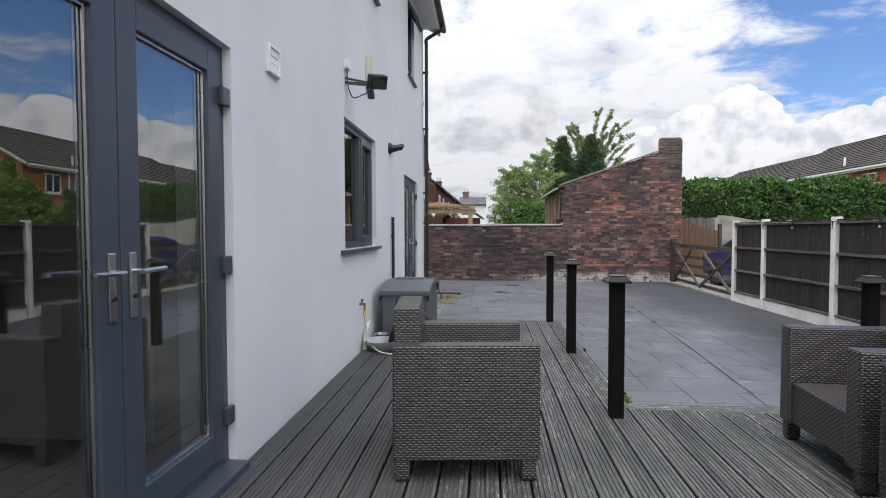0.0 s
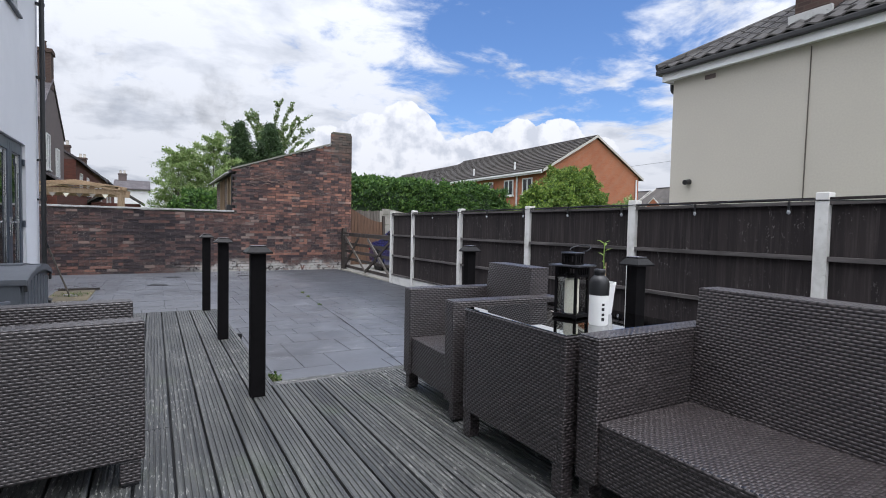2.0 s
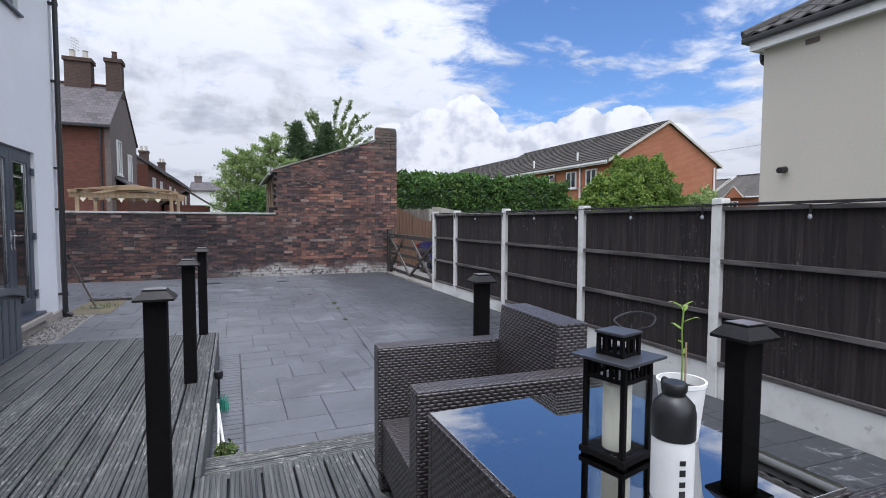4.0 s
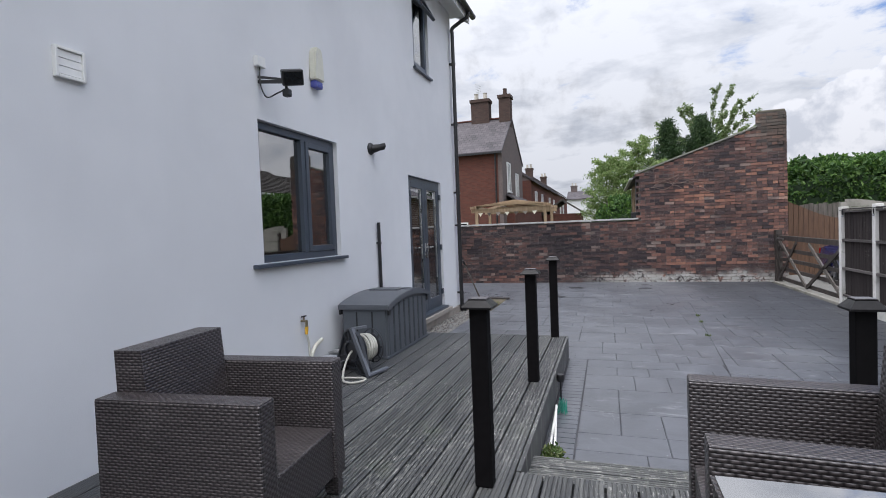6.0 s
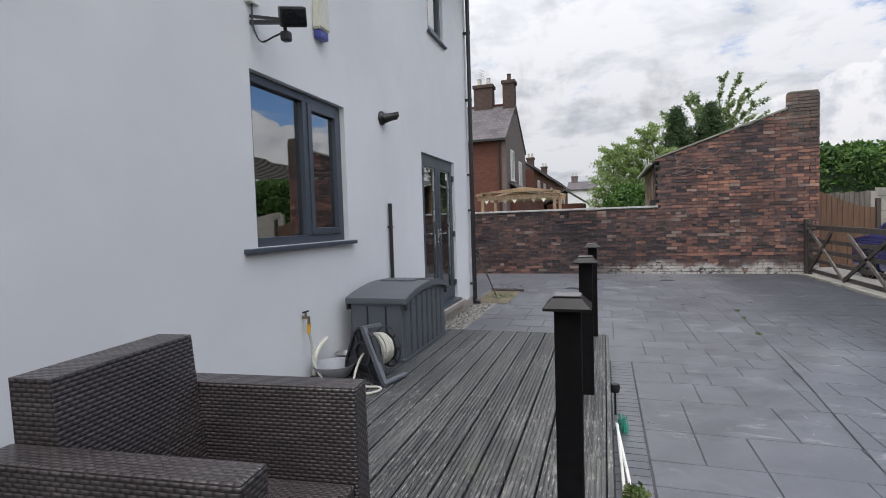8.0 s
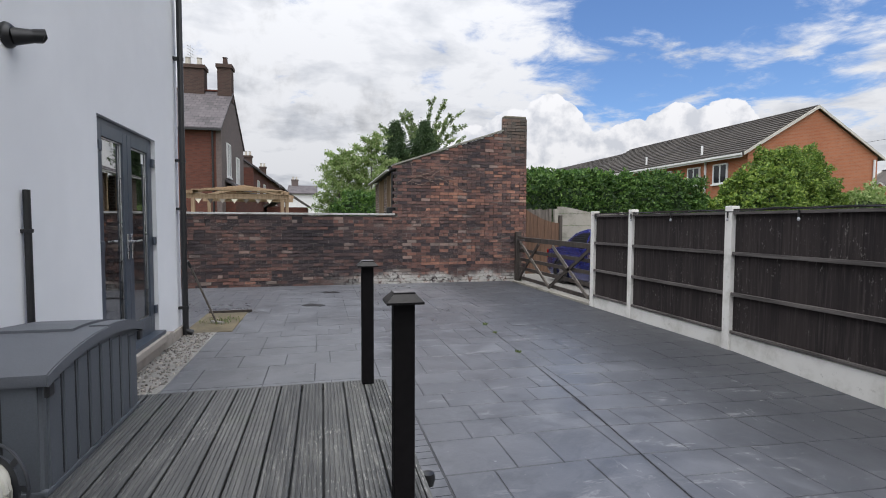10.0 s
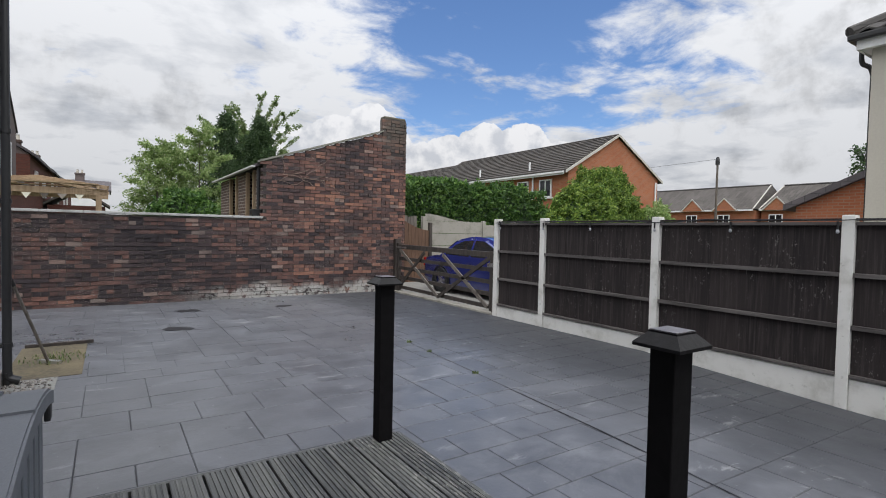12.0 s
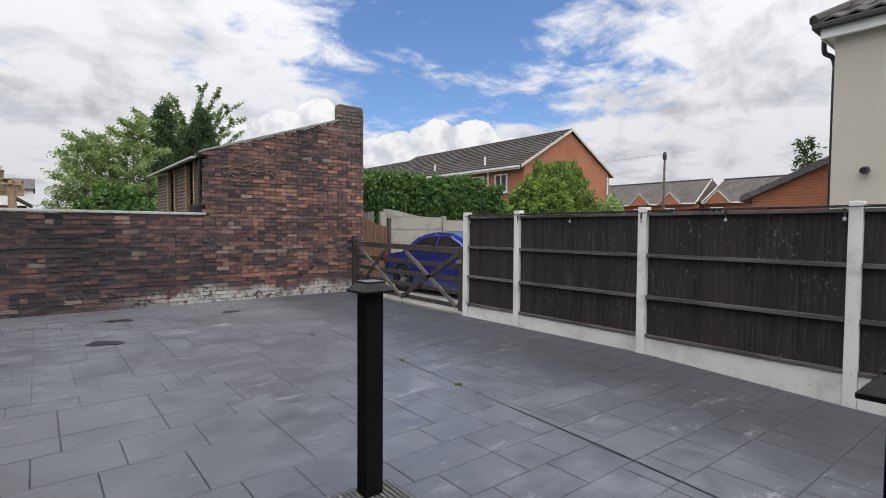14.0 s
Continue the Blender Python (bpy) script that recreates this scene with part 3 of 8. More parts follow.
ROOM = simple("room_plaster", (0.55, 0.54, 0.52), 0.85, vary=0.05, relief=0.05)
ROOM_FLOOR = simple("room_floor", (0.16, 0.13, 0.10), 0.5, vary=0.15, relief=0.1)
STONE = make_painted_concrete("worn_step_stone", (0.30, 0.27, 0.24), (0.16, 0.13, 0.11))
GREEN_PLASTIC = simple("green_plastic_net", (0.03, 0.22, 0.16), 0.6, vary=0.2, relief=0.2)


# ---------------------------------------------------------------- mesh helpers
def uv_box(me):
    """Box-mapped UVs in metres."""
    uv = me.uv_layers.new(name="UVMap").data
    for p in me.polygons:
        n = p.normal
        ax = max(range(3), key=lambda i: abs(n[i]))
        for li in p.loop_indices:
            c = me.vertices[me.loops[li].vertex_index].co
            if ax == 0:
                uv[li].uv = (c.y, c.z)
            elif ax == 1:
                uv[li].uv = (c.x, c.z)
            else:
                uv[li].uv = (c.x, c.y)


def mesh_of(name, bm, material, smooth=False):
    me = bpy.data.meshes.new(name)
    bm.normal_update()
    bm.to_mesh(me)
    bm.free()
    uv_box(me)
    me.materials.append(material)
    if smooth:
        me.shade_smooth()
        me.set_sharp_from_angle(angle=radians(40))
    return me


def part(name, bm, material, parent, label="", smooth=False):
    ob = new(name, mesh_of(name, bm, material, smooth))
    ob.parent = parent
    if label:
        ob["label"] = label
    return ob


def thing(name, label, category, group="", kind="", at=(0, 0, 0), turn=0):
    ob = new(name)
    ob.empty_display_size = 0.1
    ob.matrix_basis = pose(*at, 0, 0, turn)
    return tagged(ob, label, category, group, kind)


def solid(name, bm, material, label, category="", group="", kind="", smooth=False):
    return tagged(new(name, mesh_of(name, bm, material, smooth)), label, category, group, kind)


def box(bm, x0, x1, y0, y1, z0, z1, bevel=0.0, m=None):
    r = bmesh.ops.create_cube(bm, size=1.0)
    vs = r["verts"]
    for v in vs:
        v.co = Vector(((x0 + x1) / 2 + v.co.x * (x1 - x0), (y0 + y1) / 2 + v.co.y * (y1 - y0), (z0 + z1) / 2 + v.co.z * (z1 - z0)))
    if bevel:
        es = list({e for v in vs for e in v.link_edges})
        r = bmesh.ops.bevel(bm, geom=es, offset=bevel, segments=2, affect="EDGES", profile=0.6)
        vs = list({v for f in r["faces"] for v in f.verts} | {v for v in vs if v.is_valid})
    if m is not None:
        bmesh.ops.transform(bm, matrix=m, verts=[v for v in vs if v.is_valid])
    return bm


def boxes(*rows, bevel=0.0):
    bm = bmesh.new()
    for r in rows:
        box(bm, *r, bevel=bevel)
    return bm


def rod(bm, a, b, r0, r1=None, n=10):
    """A tapered bar with round section from a to b."""
    a, b = Vector(a), Vector(b)
    d = b - a
    m = Matrix.Translation((a + b) / 2) @ d.to_track_quat("Z", "Y").to_matrix().to_4x4()
    bmesh.ops.create_cone(bm, cap_ends=True, segments=n, radius1=r0, radius2=r0 if r1 is None else r1, depth=d.length, matrix=m)
    return bm


def bar(bm, a, b, w, h):
    """A square bar from a to b: w across, h in height."""
    a, b = Vector(a), Vector(b)
    d = b - a
    m = Matrix.Translation((a + b) / 2) @ d.to_track_quat("X", "Z").to_matrix().to_4x4()
    box(bm, -d.length / 2, d.length / 2, -w / 2, w / 2, -h / 2, h / 2, m=m)
    return bm


def lathe(profile, n=24, axis_at=(0, 0)):
    """A turned body from rows of (radius, height)."""
    bm = bmesh.new()
    rings = []
    for r, z in profile:
        if r < 1e-5:
            rings.append([bm.verts.new((axis_at[0], axis_at[1], z))])
        else:
            rings.append([bm.verts.new((axis_at[0] + r * math.cos(2 * math.pi * i / n), axis_at[1] + r * math.sin(2 * math.pi * i / n), z)) for i in range(n)])
    for a, b in zip(rings, rings[1:]):
        for i in range(n):
            j = (i + 1) % n
            if len(a) == 1 and len(b) == 1:
                continue
            if len(a) == 1:
                bm.faces.new((a[0], b[j], b[i]))
            elif len(b) == 1:
                bm.faces.new((a[i], a[j], b[0]))
            else:
                bm.faces.new((a[i], a[j], b[j], b[i]))
    bmesh.ops.recalc_face_normals(bm, faces=bm.faces)
    return bm


def tube(points, r, n=8, closed=False):
    """A bent tube along a smooth line through points."""
    pts = [Vector(p) for p in points]
    line = []
    for i in range(len(pts) - 1):
        p0, p1, p2, p3 = pts[max(i - 1, 0)], pts[i], pts[i + 1], pts[min(i + 2, len(pts) - 1)]
        for k in range(8):
            t = k / 8
            line.append(0.5 * (2 * p1 + (p2 - p0) * t + (2 * p0 - 5 * p1 + 4 * p2 - p3) * t * t + (3 * p1 - p0 - 3 * p2 + p3) * t ** 3))
    line.append(pts[-1])
    bm = bmesh.new()
    rings, side = [], None
    for i, p in enumerate(line):
        d = (line[min(i + 1, len(line) - 1)] - line[max(i - 1, 0)]).normalized()
        if side is None:
            side = d.orthogonal().normalized()
        side = (side - d * side.dot(d)).normalized()
        other = d.cross(side)
        rings.append([bm.verts.new(p + r * (side * math.cos(2 * math.pi * k / n) + other * math.sin(2 * math.pi * k / n))) for k in range(n)])
    for a, b in zip(rings, rings[1:]):
        for k in range(n):
            bm.faces.new((a[k], a[(k + 1) % n], b[(k + 1) % n], b[k]))
    bm.faces.new(rings[0][::-1])
    bm.faces.new(rings[-1])
    return bm


def prism(pts, axis, a, b):
    """A flat outline pushed from a to b along an axis. pts are in the other two axes, in order."""
    bm = bmesh.new()

    def place(p, v):
        q = list(p)
        q.insert("xyz".index(axis), v)
        return Vector(q)
    lo = [bm.verts.new(place(p, a)) for p in pts]
    hi = [bm.verts.new(place(p, b)) for p in pts]
    bm.faces.new(lo)
    bm.faces.new(hi[::-1])
    for i in range(len(pts)):
        j = (i + 1) % len(pts)
        bm.faces.new((lo[i], hi[i], hi[j], lo[j]))
    bmesh.ops.recalc_face_normals(bm, faces=bm.faces)
    return bm


def pierced(x0, x1, y0, y1, z0, z1, holes):
    """A wall in the y-z plane, of thickness x0..x1, with holes (y0, y1, z0, z1) through it."""
    ys = sorted({y0, y1, *[h[0] for h in holes], *[h[1] for h in holes]})
    zs = sorted({z0, z1, *[h[2] for h in holes], *[h[3] for h in holes]})
    bm = bmesh.new()
    cells = set()
    for i in range(len(ys) - 1):
        for j in range(len(zs) - 1):
            yc, zc = (ys[i] + ys[i + 1]) / 2, (zs[j] + zs[j + 1]) / 2
            if not any(h[0] < yc < h[1] and h[2] < zc < h[3] for h in holes):
                cells.add((i, j))
    vs = {}

    def v(i, j, x):
        if (i, j, x) not in vs:
            vs[i, j, x] = bm.verts.new((x, ys[i], zs[j]))
        return vs[i, j, x]
    for i, j in cells:
        for x in (x0, x1):
            bm.faces.new([v(a, b, x) for a, b in ((i, j), (i + 1, j), (i + 1, j + 1), (i, j + 1))])
        for di, dj, e in ((-1, 0, ((i, j), (i, j + 1))), (1, 0, ((i + 1, j), (i + 1, j + 1))), (0, -1, ((i, j), (i + 1, j))), (0, 1, ((i, j + 1), (i + 1, j + 1)))):
            if (i + di, j + dj) not in cells:
                bm.faces.new((v(*e[0], x0), v(*e[1], x0), v(*e[1], x1), v(*e[0], x1)))
    bmesh.ops.recalc_face_normals(bm, faces=bm.faces)
    return bm


def ragged(n, centre_of, size, material, name, parent=None, droop=0.3, seed=1, slim=0.45):
    """n small leaves at places given by centre_of(rng), as one mesh."""
    rng = np.random.default_rng(seed)
    c = np.array([centre_of(rng) for _ in range(n)])
    d = rng.normal(size=(n, 3))
    d[:, 2] -= droop
    d /= np.linalg.norm(d, axis=1)[:, None]
    e = np.cross(d, rng.normal(size=(n, 3)))
    e /= np.linalg.norm(e, axis=1)[:, None]
    s = size * rng.uniform(0.6, 1.35, n)[:, None]
    fold = np.cross(d, e) * s * 0.12
    v = np.stack([c, c + d * s * 0.5 + e * s * slim * 0.5 + fold, c + d * s, c + d * s * 0.5 - e * s * slim * 0.5 + fold], axis=1).reshape(-1, 3)
    f = np.arange(4 * n).reshape(-1, 4)
    me = bpy.data.meshes.new(name)
    me.from_pydata(v.tolist(), [], f.tolist())
    me.materials.append(material)
    ob = new(name, me)
    ob.parent = parent
    return ob

# ---------------------------------------------------------------- ground
solid("ground", boxes((-250, 250, -150, 350, G - 0.6, G - 0.13)), EARTH, "rough green ground around the houses", "ground", kind="structure")
solid("driveway", boxes((6.75, 16.0, 8.0, 16.95, G - 0.129, G - 0.012)), ASPHALT, "pale concrete driveway beyond the gate", "driveway", kind="structure")

# ---------------------------------------------------------------- white house
DOOR_1 = (1.30, 2.79, 0.03, 2.10)
WIN_1 = (4.785, 6.05, 1.03, 2.215)
DOOR_2 = (8.035, 9.50, -0.02, 2.07)
WIN_2 = (8.45, 9.14, 3.72, 4.95)
WIN_3 = (5.35, 6.12, 3.80, 4.95)
WALL_END, EAVE = 10.42, 5.30
solid("wall_west", pierced(-0.30, 0.0, -4.0, WALL_END, G - 0.13, EAVE, [DOOR_1, WIN_1, DOOR_2, WIN_2, WIN_3]), WHITE,
      "white rendered house wall with grey openings", "wall", kind="structure")
solid("wall_north", boxes((-8.0, -0.302, WALL_END - 0.3, WALL_END - 0.002, G - 0.13, EAVE)), WHITE, "white rendered end wall of the house", "wall", kind="structure")
solid("wall_south", boxes((-8.0, -0.302, -4.0, -3.7, G - 0.13, EAVE)), WHITE, "white rendered end wall of the house", "wall", kind="structure")
solid("wall_back", boxes((-8.3, -8.002, -4.0, WALL_END, G - 0.13, EAVE)), WHITE, "white rendered back wall of the house", "wall", kind="structure")
solid("plinth", boxes((0.002, 0.035, 7.2, WALL_END, G - 0.03, -0.14)), STONE, "worn brick plinth under the render", "plinth", kind="structure")
for k, (z0, z1) in enumerate(((-0.06, 0.02), (2.55, 2.75), (5.0, 5.1))):
    solid("ceiling" if k else "floor", boxes((-7.99, -0.31, -3.69, WALL_END - 0.31, z0, z1)), ROOM if k else ROOM_FLOOR,
          "plain plaster ceiling of the house" if k else "dull wooden floor of the house", "ceiling" if k else "floor", kind="structure")
for y, z0, z1 in ((2.98, 0.021, 2.549), (7.3, 0.021, 2.549), (7.3, 2.751, 4.999)):
    solid("wall_inside", boxes((-7.9, -0.303, y, y + 0.1, z0, z1)), ROOM, "pale plaster partition inside the house", "wall", kind="structure")
solid("wall_inside", boxes((-4.1, -4.0, -3.6, 2.97, 0.021, 2.549)), ROOM, "pale plaster partition inside the house", "wall", kind="structure")
solid("wall_inside", boxes((-3.6, -3.5, 3.1, 7.29, 0.021, 2.549)), ROOM, "pale plaster partition inside the house", "wall", kind="structure")
solid("wall_inside", boxes((-3.6, -3.5, 7.41, 10.1, 0.021, 2.549)), ROOM, "pale plaster partition inside the house", "wall", kind="structure")
solid("wall_inside", boxes((-3.6, -3.5, -3.6, 7.29, 2.751, 4.999)), ROOM, "pale plaster partition inside the house", "wall", kind="structure")


def house_roof():
    roof = thing("house_roof", "dark tiled roof with white fascia and black gutter", "roof", kind="structure")
    part("tiles", prism([(0.34, EAVE - 0.02), (0.34, EAVE + 0.06), (-4.15, EAVE + 2.8), (-8.6, EAVE + 0.06), (-8.6, EAVE - 0.02), (-4.15, EAVE + 2.7)], "y", -4.3, WALL_END + 0.25), DARK_TILE, roof)
    part("soffit", boxes((-0.05, 0.30, -4.2, WALL_END + 0.18, EAVE - 0.05, EAVE - 0.022)), FASCIA, roof)
    part("fascia", boxes((0.30, 0.325, -4.2, WALL_END + 0.2, EAVE - 0.19, EAVE - 0.021)), FASCIA, roof)
    part("bargeboard", prism([(0.32, EAVE - 0.19), (0.32, EAVE - 0.02), (-4.15, EAVE + 2.68), (-4.15, EAVE + 2.48)], "y", WALL_END + 0.19, WALL_END + 0.22), FASCIA, roof)
    bm = bmesh.new()
    for i in range(12):
        a0, a1 = math.pi + math.pi * i / 12, math.pi + math.pi * (i + 1) / 12
        q = [(0.385 + 0.056 * math.cos(a), EAVE - 0.05 + 0.056 * math.sin(a)) for a in (a0, a1)]
        q2 = [(0.385 + 0.050 * math.cos(a), EAVE - 0.05 + 0.050 * math.sin(a)) for a in (a1, a0)]
        lo = [bm.verts.new((x, -4.2, z)) for x, z in q + q2]
        hi = [bm.verts.new((x, WALL_END + 0.26, z)) for x, z in q + q2]
        for j in range(4):
            bm.faces.new((lo[j], lo[(j + 1) % 4], hi[(j + 1) % 4], hi[j]))
        bm.faces.new(lo[::-1]), bm.faces.new(hi)
    part("gutter", bm, BLACK_PLASTIC, roof, "black half-round gutter")


house_roof()


def downpipe():
    t = thing("downpipe", "black plastic downpipe at the corner of the white house", "drainpipe")
    part("pipe", rod(bmesh.new(), (0.075, 10.30, G), (0.075, 10.30, EAVE - 0.42), 0.034, n=14), BLACK_PLASTIC, t, smooth=True)
    part("swan_neck", tube([(0.075, 10.30, EAVE - 0.45), (0.08, 10.30, EAVE - 0.36), (0.22, 10.32, EAVE - 0.26), (0.36, 10.33, EAVE - 0.18), (0.385, 10.33, EAVE - 0.09)], 0.034, 12), BLACK_PLASTIC, t, smooth=True)
    for z in (0.1, 1.35, 1.95, 3.2, 4.3):
        bm = bmesh.new()
        rod(bm, (0.075, 10.30, z - 0.02), (0.075, 10.30, z + 0.02), 0.041, n=14)
        box(bm, 0.0, 0.05, 10.265, 10.335, z - 0.016, z + 0.016)
        part("bracket", bm, BLACK_PLASTIC, t)
    part("shoe", tube([(0.075, 10.30, G + 0.12), (0.085, 10.30, G + 0.07), (0.16, 10.30, G + 0.035)], 0.037, 12), BLACK_PLASTIC, t)


downpipe()


def frame_ring(y0, y1, z0, z1, w, x0, x1, bevel=0.004):
    return boxes((x0, x1, y0, y0 + w, z0, z1), (x0, x1, y1 - w, y1, z0, z1), (x0, x1, y0 + w, y1 - w, z0, z0 + w), (x0, x1, y0 + w, y1 - w, z1 - w, z1), bevel=bevel)


def pane(parent, y0, y1, z0, z1, x, name="glass_pane", glass=None):
    p = part(name, boxes((x - 0.004, x + 0.004, y0, y1, z0, z1)), glass or GLASS, parent, "clear reflecting glass")
    p.visible_shadow = False
    return p


def window(name, hole, split, label, opened=()):
    y0, y1, z0, z1 = hole
    t = thing(name, label, "window", kind="structure")
    part("window_frame", frame_ring(y0 + 0.002, y1 - 0.002, z0 + 0.002, z1 - 0.002, 0.062, -0.12, -0.045), ANTHRACITE, t)
    part("window_sill", boxes((-0.12, 0.055, y0 - 0.14, y1 + 0.06, z0 - 0.035, z0 - 0.002), bevel=0.006) if not opened else boxes((-0.12, 0.05, y0 - 0.04, y1 + 0.04, z0 - 0.03, z0 - 0.002), bevel=0.006), ANTHRACITE, t)
    cuts = [y0 + 0.064, *split, y1 - 0.064]
    for i in range(len(cuts) - 1):
        a, b = cuts[i], cuts[i + 1]
        if i:
            part("mullion", boxes((-0.12, -0.04, a - 0.03, a + 0.03, z0 + 0.066, z1 - 0.066), bevel=0.004), ANTHRACITE, t)
            a += 0.032
        if i + 1 < len(cuts) - 1:
            b -= 0.032
            pane(t, a, b, z0 + 0.066, z1 - 0.066, -0.085)
        else:
            sash = part("casement", frame_ring(a, b, z0 + 0.068, z1 - 0.068, 0.052, -0.105, -0.030), ANTHRACITE, t)
            pane(sash, a + 0.053, b - 0.053, z0 + 0.122, z1 - 0.122, -0.07)
    return t


window("window_1", WIN_1, (5.48,), "anthracite grey two-light casement window in the white wall")
window("window_2", WIN_2, (), "anthracite grey upstairs window with an open top light", opened=(1,))
window("window_3", WIN_3, (5.75,), "anthracite grey upstairs window in the white wall", opened=(1,))
# the open top light of the upstairs window
t = thing("top_light", "grey top-hung window light standing open", "window", at=(0.0, 0, 0))
m_open = pose(-0.02, 8.50, 4.92, 0, 28, 0)
bm = bmesh.new()
for r in ((-0.03, 0.02, 0.0, 0.05, -0.34, 0), (-0.03, 0.02, 0.55, 0.60, -0.34, 0), (-0.03, 0.02, 0.05, 0.55, -0.34, -0.29), (-0.03, 0.02, 0.05, 0.55, -0.05, 0)):
    box(bm, *r, m=m_open @ pose(0, 0, 0, 0, -56, 0))
part("sash", bm, ANTHRACITE, t)
bm = bmesh.new()
box(bm, -0.009, -0.001, 0.052, 0.548, -0.288, -0.052, m=m_open @ pose(0, 0, 0, 0, -56, 0))
part("glass_pane", bm, GLASS, t)


solid("ornament", lathe([(0.0, 0.0), (0.050, 0.0), (0.052, 0.006), (0.050, 0.085), (0.030, 0.095), (0.024, 0.105), (0.034, 0.135), (0.036, 0.165), (0.022, 0.195), (0.012, 0.215), (0.018, 0.235), (0.0, 0.250)], 20, (-0.205, 4.905)), CREAM_PLASTIC,
      "small pale ornament on the inner window sill", "ornament", smooth=True).matrix_basis = pose(0, 0, WIN_1[2])


def lever(parent, y, z, way, x=0.0):
    """A lever handle on a long plate; way: to which side the lever points."""
    h = part("handle", boxes((x, x + 0.012, y - 0.016, y + 0.016, z - 0.17, z + 0.07), bevel=0.005), STEEL, parent, "satin steel lever handle")
    bm = bmesh.new()
    rod(bm, (x + 0.01, y, z), (x + 0.055, y, z), 0.010, n=12)
    rod(bm, (x + 0.05, y - 0.008 * way, z), (x + 0.05, y + 0.125 * way, z + 0.004), 0.0095, 0.0085, n=12)
    part("lever", bm, STEEL, h, smooth=True)
    part("key_cylinder", rod(bmesh.new(), (x + 0.01, y, z - 0.09), (x + 0.02, y, z - 0.09), 0.009, n=12), BLACK_PLASTIC, h)


def french_door(name, hole, label, x=-0.03, glass=None):
    y0, y1, z0, z1 = hole
    t = thing(name, label, "door", kind="structure")
    part("door_frame", frame_ring(y0 + 0.002, y1 - 0.002, z0 + 0.002, z1 - 0.002, 0.05, x - 0.09, x - 0.012), ANTHRACITE, t)
    part("threshold", boxes((-0.12, 0.07, y0 + 0.001, y1 - 0.001, z0 - 0.045, z0 + 0.008), bevel=0.004), ANTHRACITE, t)
    mid = (y0 + y1) / 2
    for a, b, way in ((y0 + 0.055, mid - 0.002, -1), (mid + 0.002, y1 - 0.055, 1)):
        a2, b2 = a, b
        leaf = part("door_leaf", boxes((x - 0.07, x, a2, a2 + 0.105, z0 + 0.055, z1 - 0.055), (x - 0.07, x, b2 - 0.105, b2, z0 + 0.055, z1 - 0.055),
                                       (x - 0.07, x, a2 + 0.105, b2 - 0.105, z0 + 0.055, z0 + 0.19), (x - 0.07, x, a2 + 0.105, b2 - 0.105, z1 - 0.16, z1 - 0.055), bevel=0.005), ANTHRACITE, t)
        pane(leaf, a2 + 0.107, b2 - 0.107, z0 + 0.192, z1 - 0.162, x - 0.035, glass=glass)
        part("glazing_bead", frame_ring(a2 + 0.106, b2 - 0.106, z0 + 0.191, z1 - 0.161, 0.012, x - 0.029, x - 0.018, 0.002), STEEL, leaf, "pale grey glazing bead")
        lever(leaf, (b - 0.05) if way < 0 else (a + 0.05), z0 + 1.02, way, x)
        for z in (z0 + 0.25, z0 + 1.0, z1 - 0.25):
            yy = a if way < 0 else b
            part("hinge", boxes((x, x + 0.03, yy - 0.022, yy + 0.045, z - 0.045, z + 0.045), bevel=0.008), ANTHRACITE, leaf)
    return t


solid("wall_inner", boxes((-0.55, -0.301, 2.95, 3.10, 0.0, 2.45)), CREAM, "cream painted wall inside the french doors", "wall", kind="structure")
french_door("door_1", DOOR_1, "anthracite grey glazed french doors, closed, beside the deck", glass=CLEAR_GLASS)
far_doors = french_door("door_2", DOOR_2, "anthracite grey glazed french doors, closed, beside the patio")
for y, z, w in ((8.49, 1.90, 0.05), (9.26, 1.84, 0.06)):
    part("glass_label", boxes((-0.060, -0.058, y - w / 2, y + w / 2, z - 0.05, z + 0.05)), WHITE_PLASTIC, far_doors, "small white paper label on the glass")
solid("doorstep", boxes((0.0, 0.11, 7.95, 9.6, -0.12, -0.052), bevel=0.008), STONE, "narrow worn stone doorstep under the french doors", "step", kind="structure")

# ---------------------------------------------------------------- deck
DECK_END, DECK_STEP, DECK_X, DECK_RIGHT = 7.15, 3.82, 2.205, 3.86
# solid block; its near-black puts the shade of the board gaps into colour
solid("deck_base", boxes((0.03, DECK_X - 0.03, -3.9, DECK_END - 0.03, G - 0.13, -0.045), (DECK_X - 0.03, DECK_RIGHT - 0.03, -3.9, DECK_STEP - 0.03, G - 0.13, -0.045)), NEAR_BLACK,
      "near-black block filling the deck below its boards", "deck", kind="structure")


def board_mesh(length, width=0.1345, grooves=6, depth=0.006, material=None):
    """A grooved deck board along y, top at 0."""
    top = []
    step = width / grooves
    for i in range(grooves):
        x = -width / 2 + i * step
        top += [(x + 0.0022, -depth), (x + 0.0048, 0.0), (x + step - 0.0048, 0.0), (x + step - 0.0022, -depth)]
    top[0], top[-1] = (-width / 2, -0.003), (width / 2, -0.003)
    return mesh_of("deck_board", prism(top + [(width / 2, -0.030), (-width / 2, -0.030)], "y", 0.0, length), material or DECK)


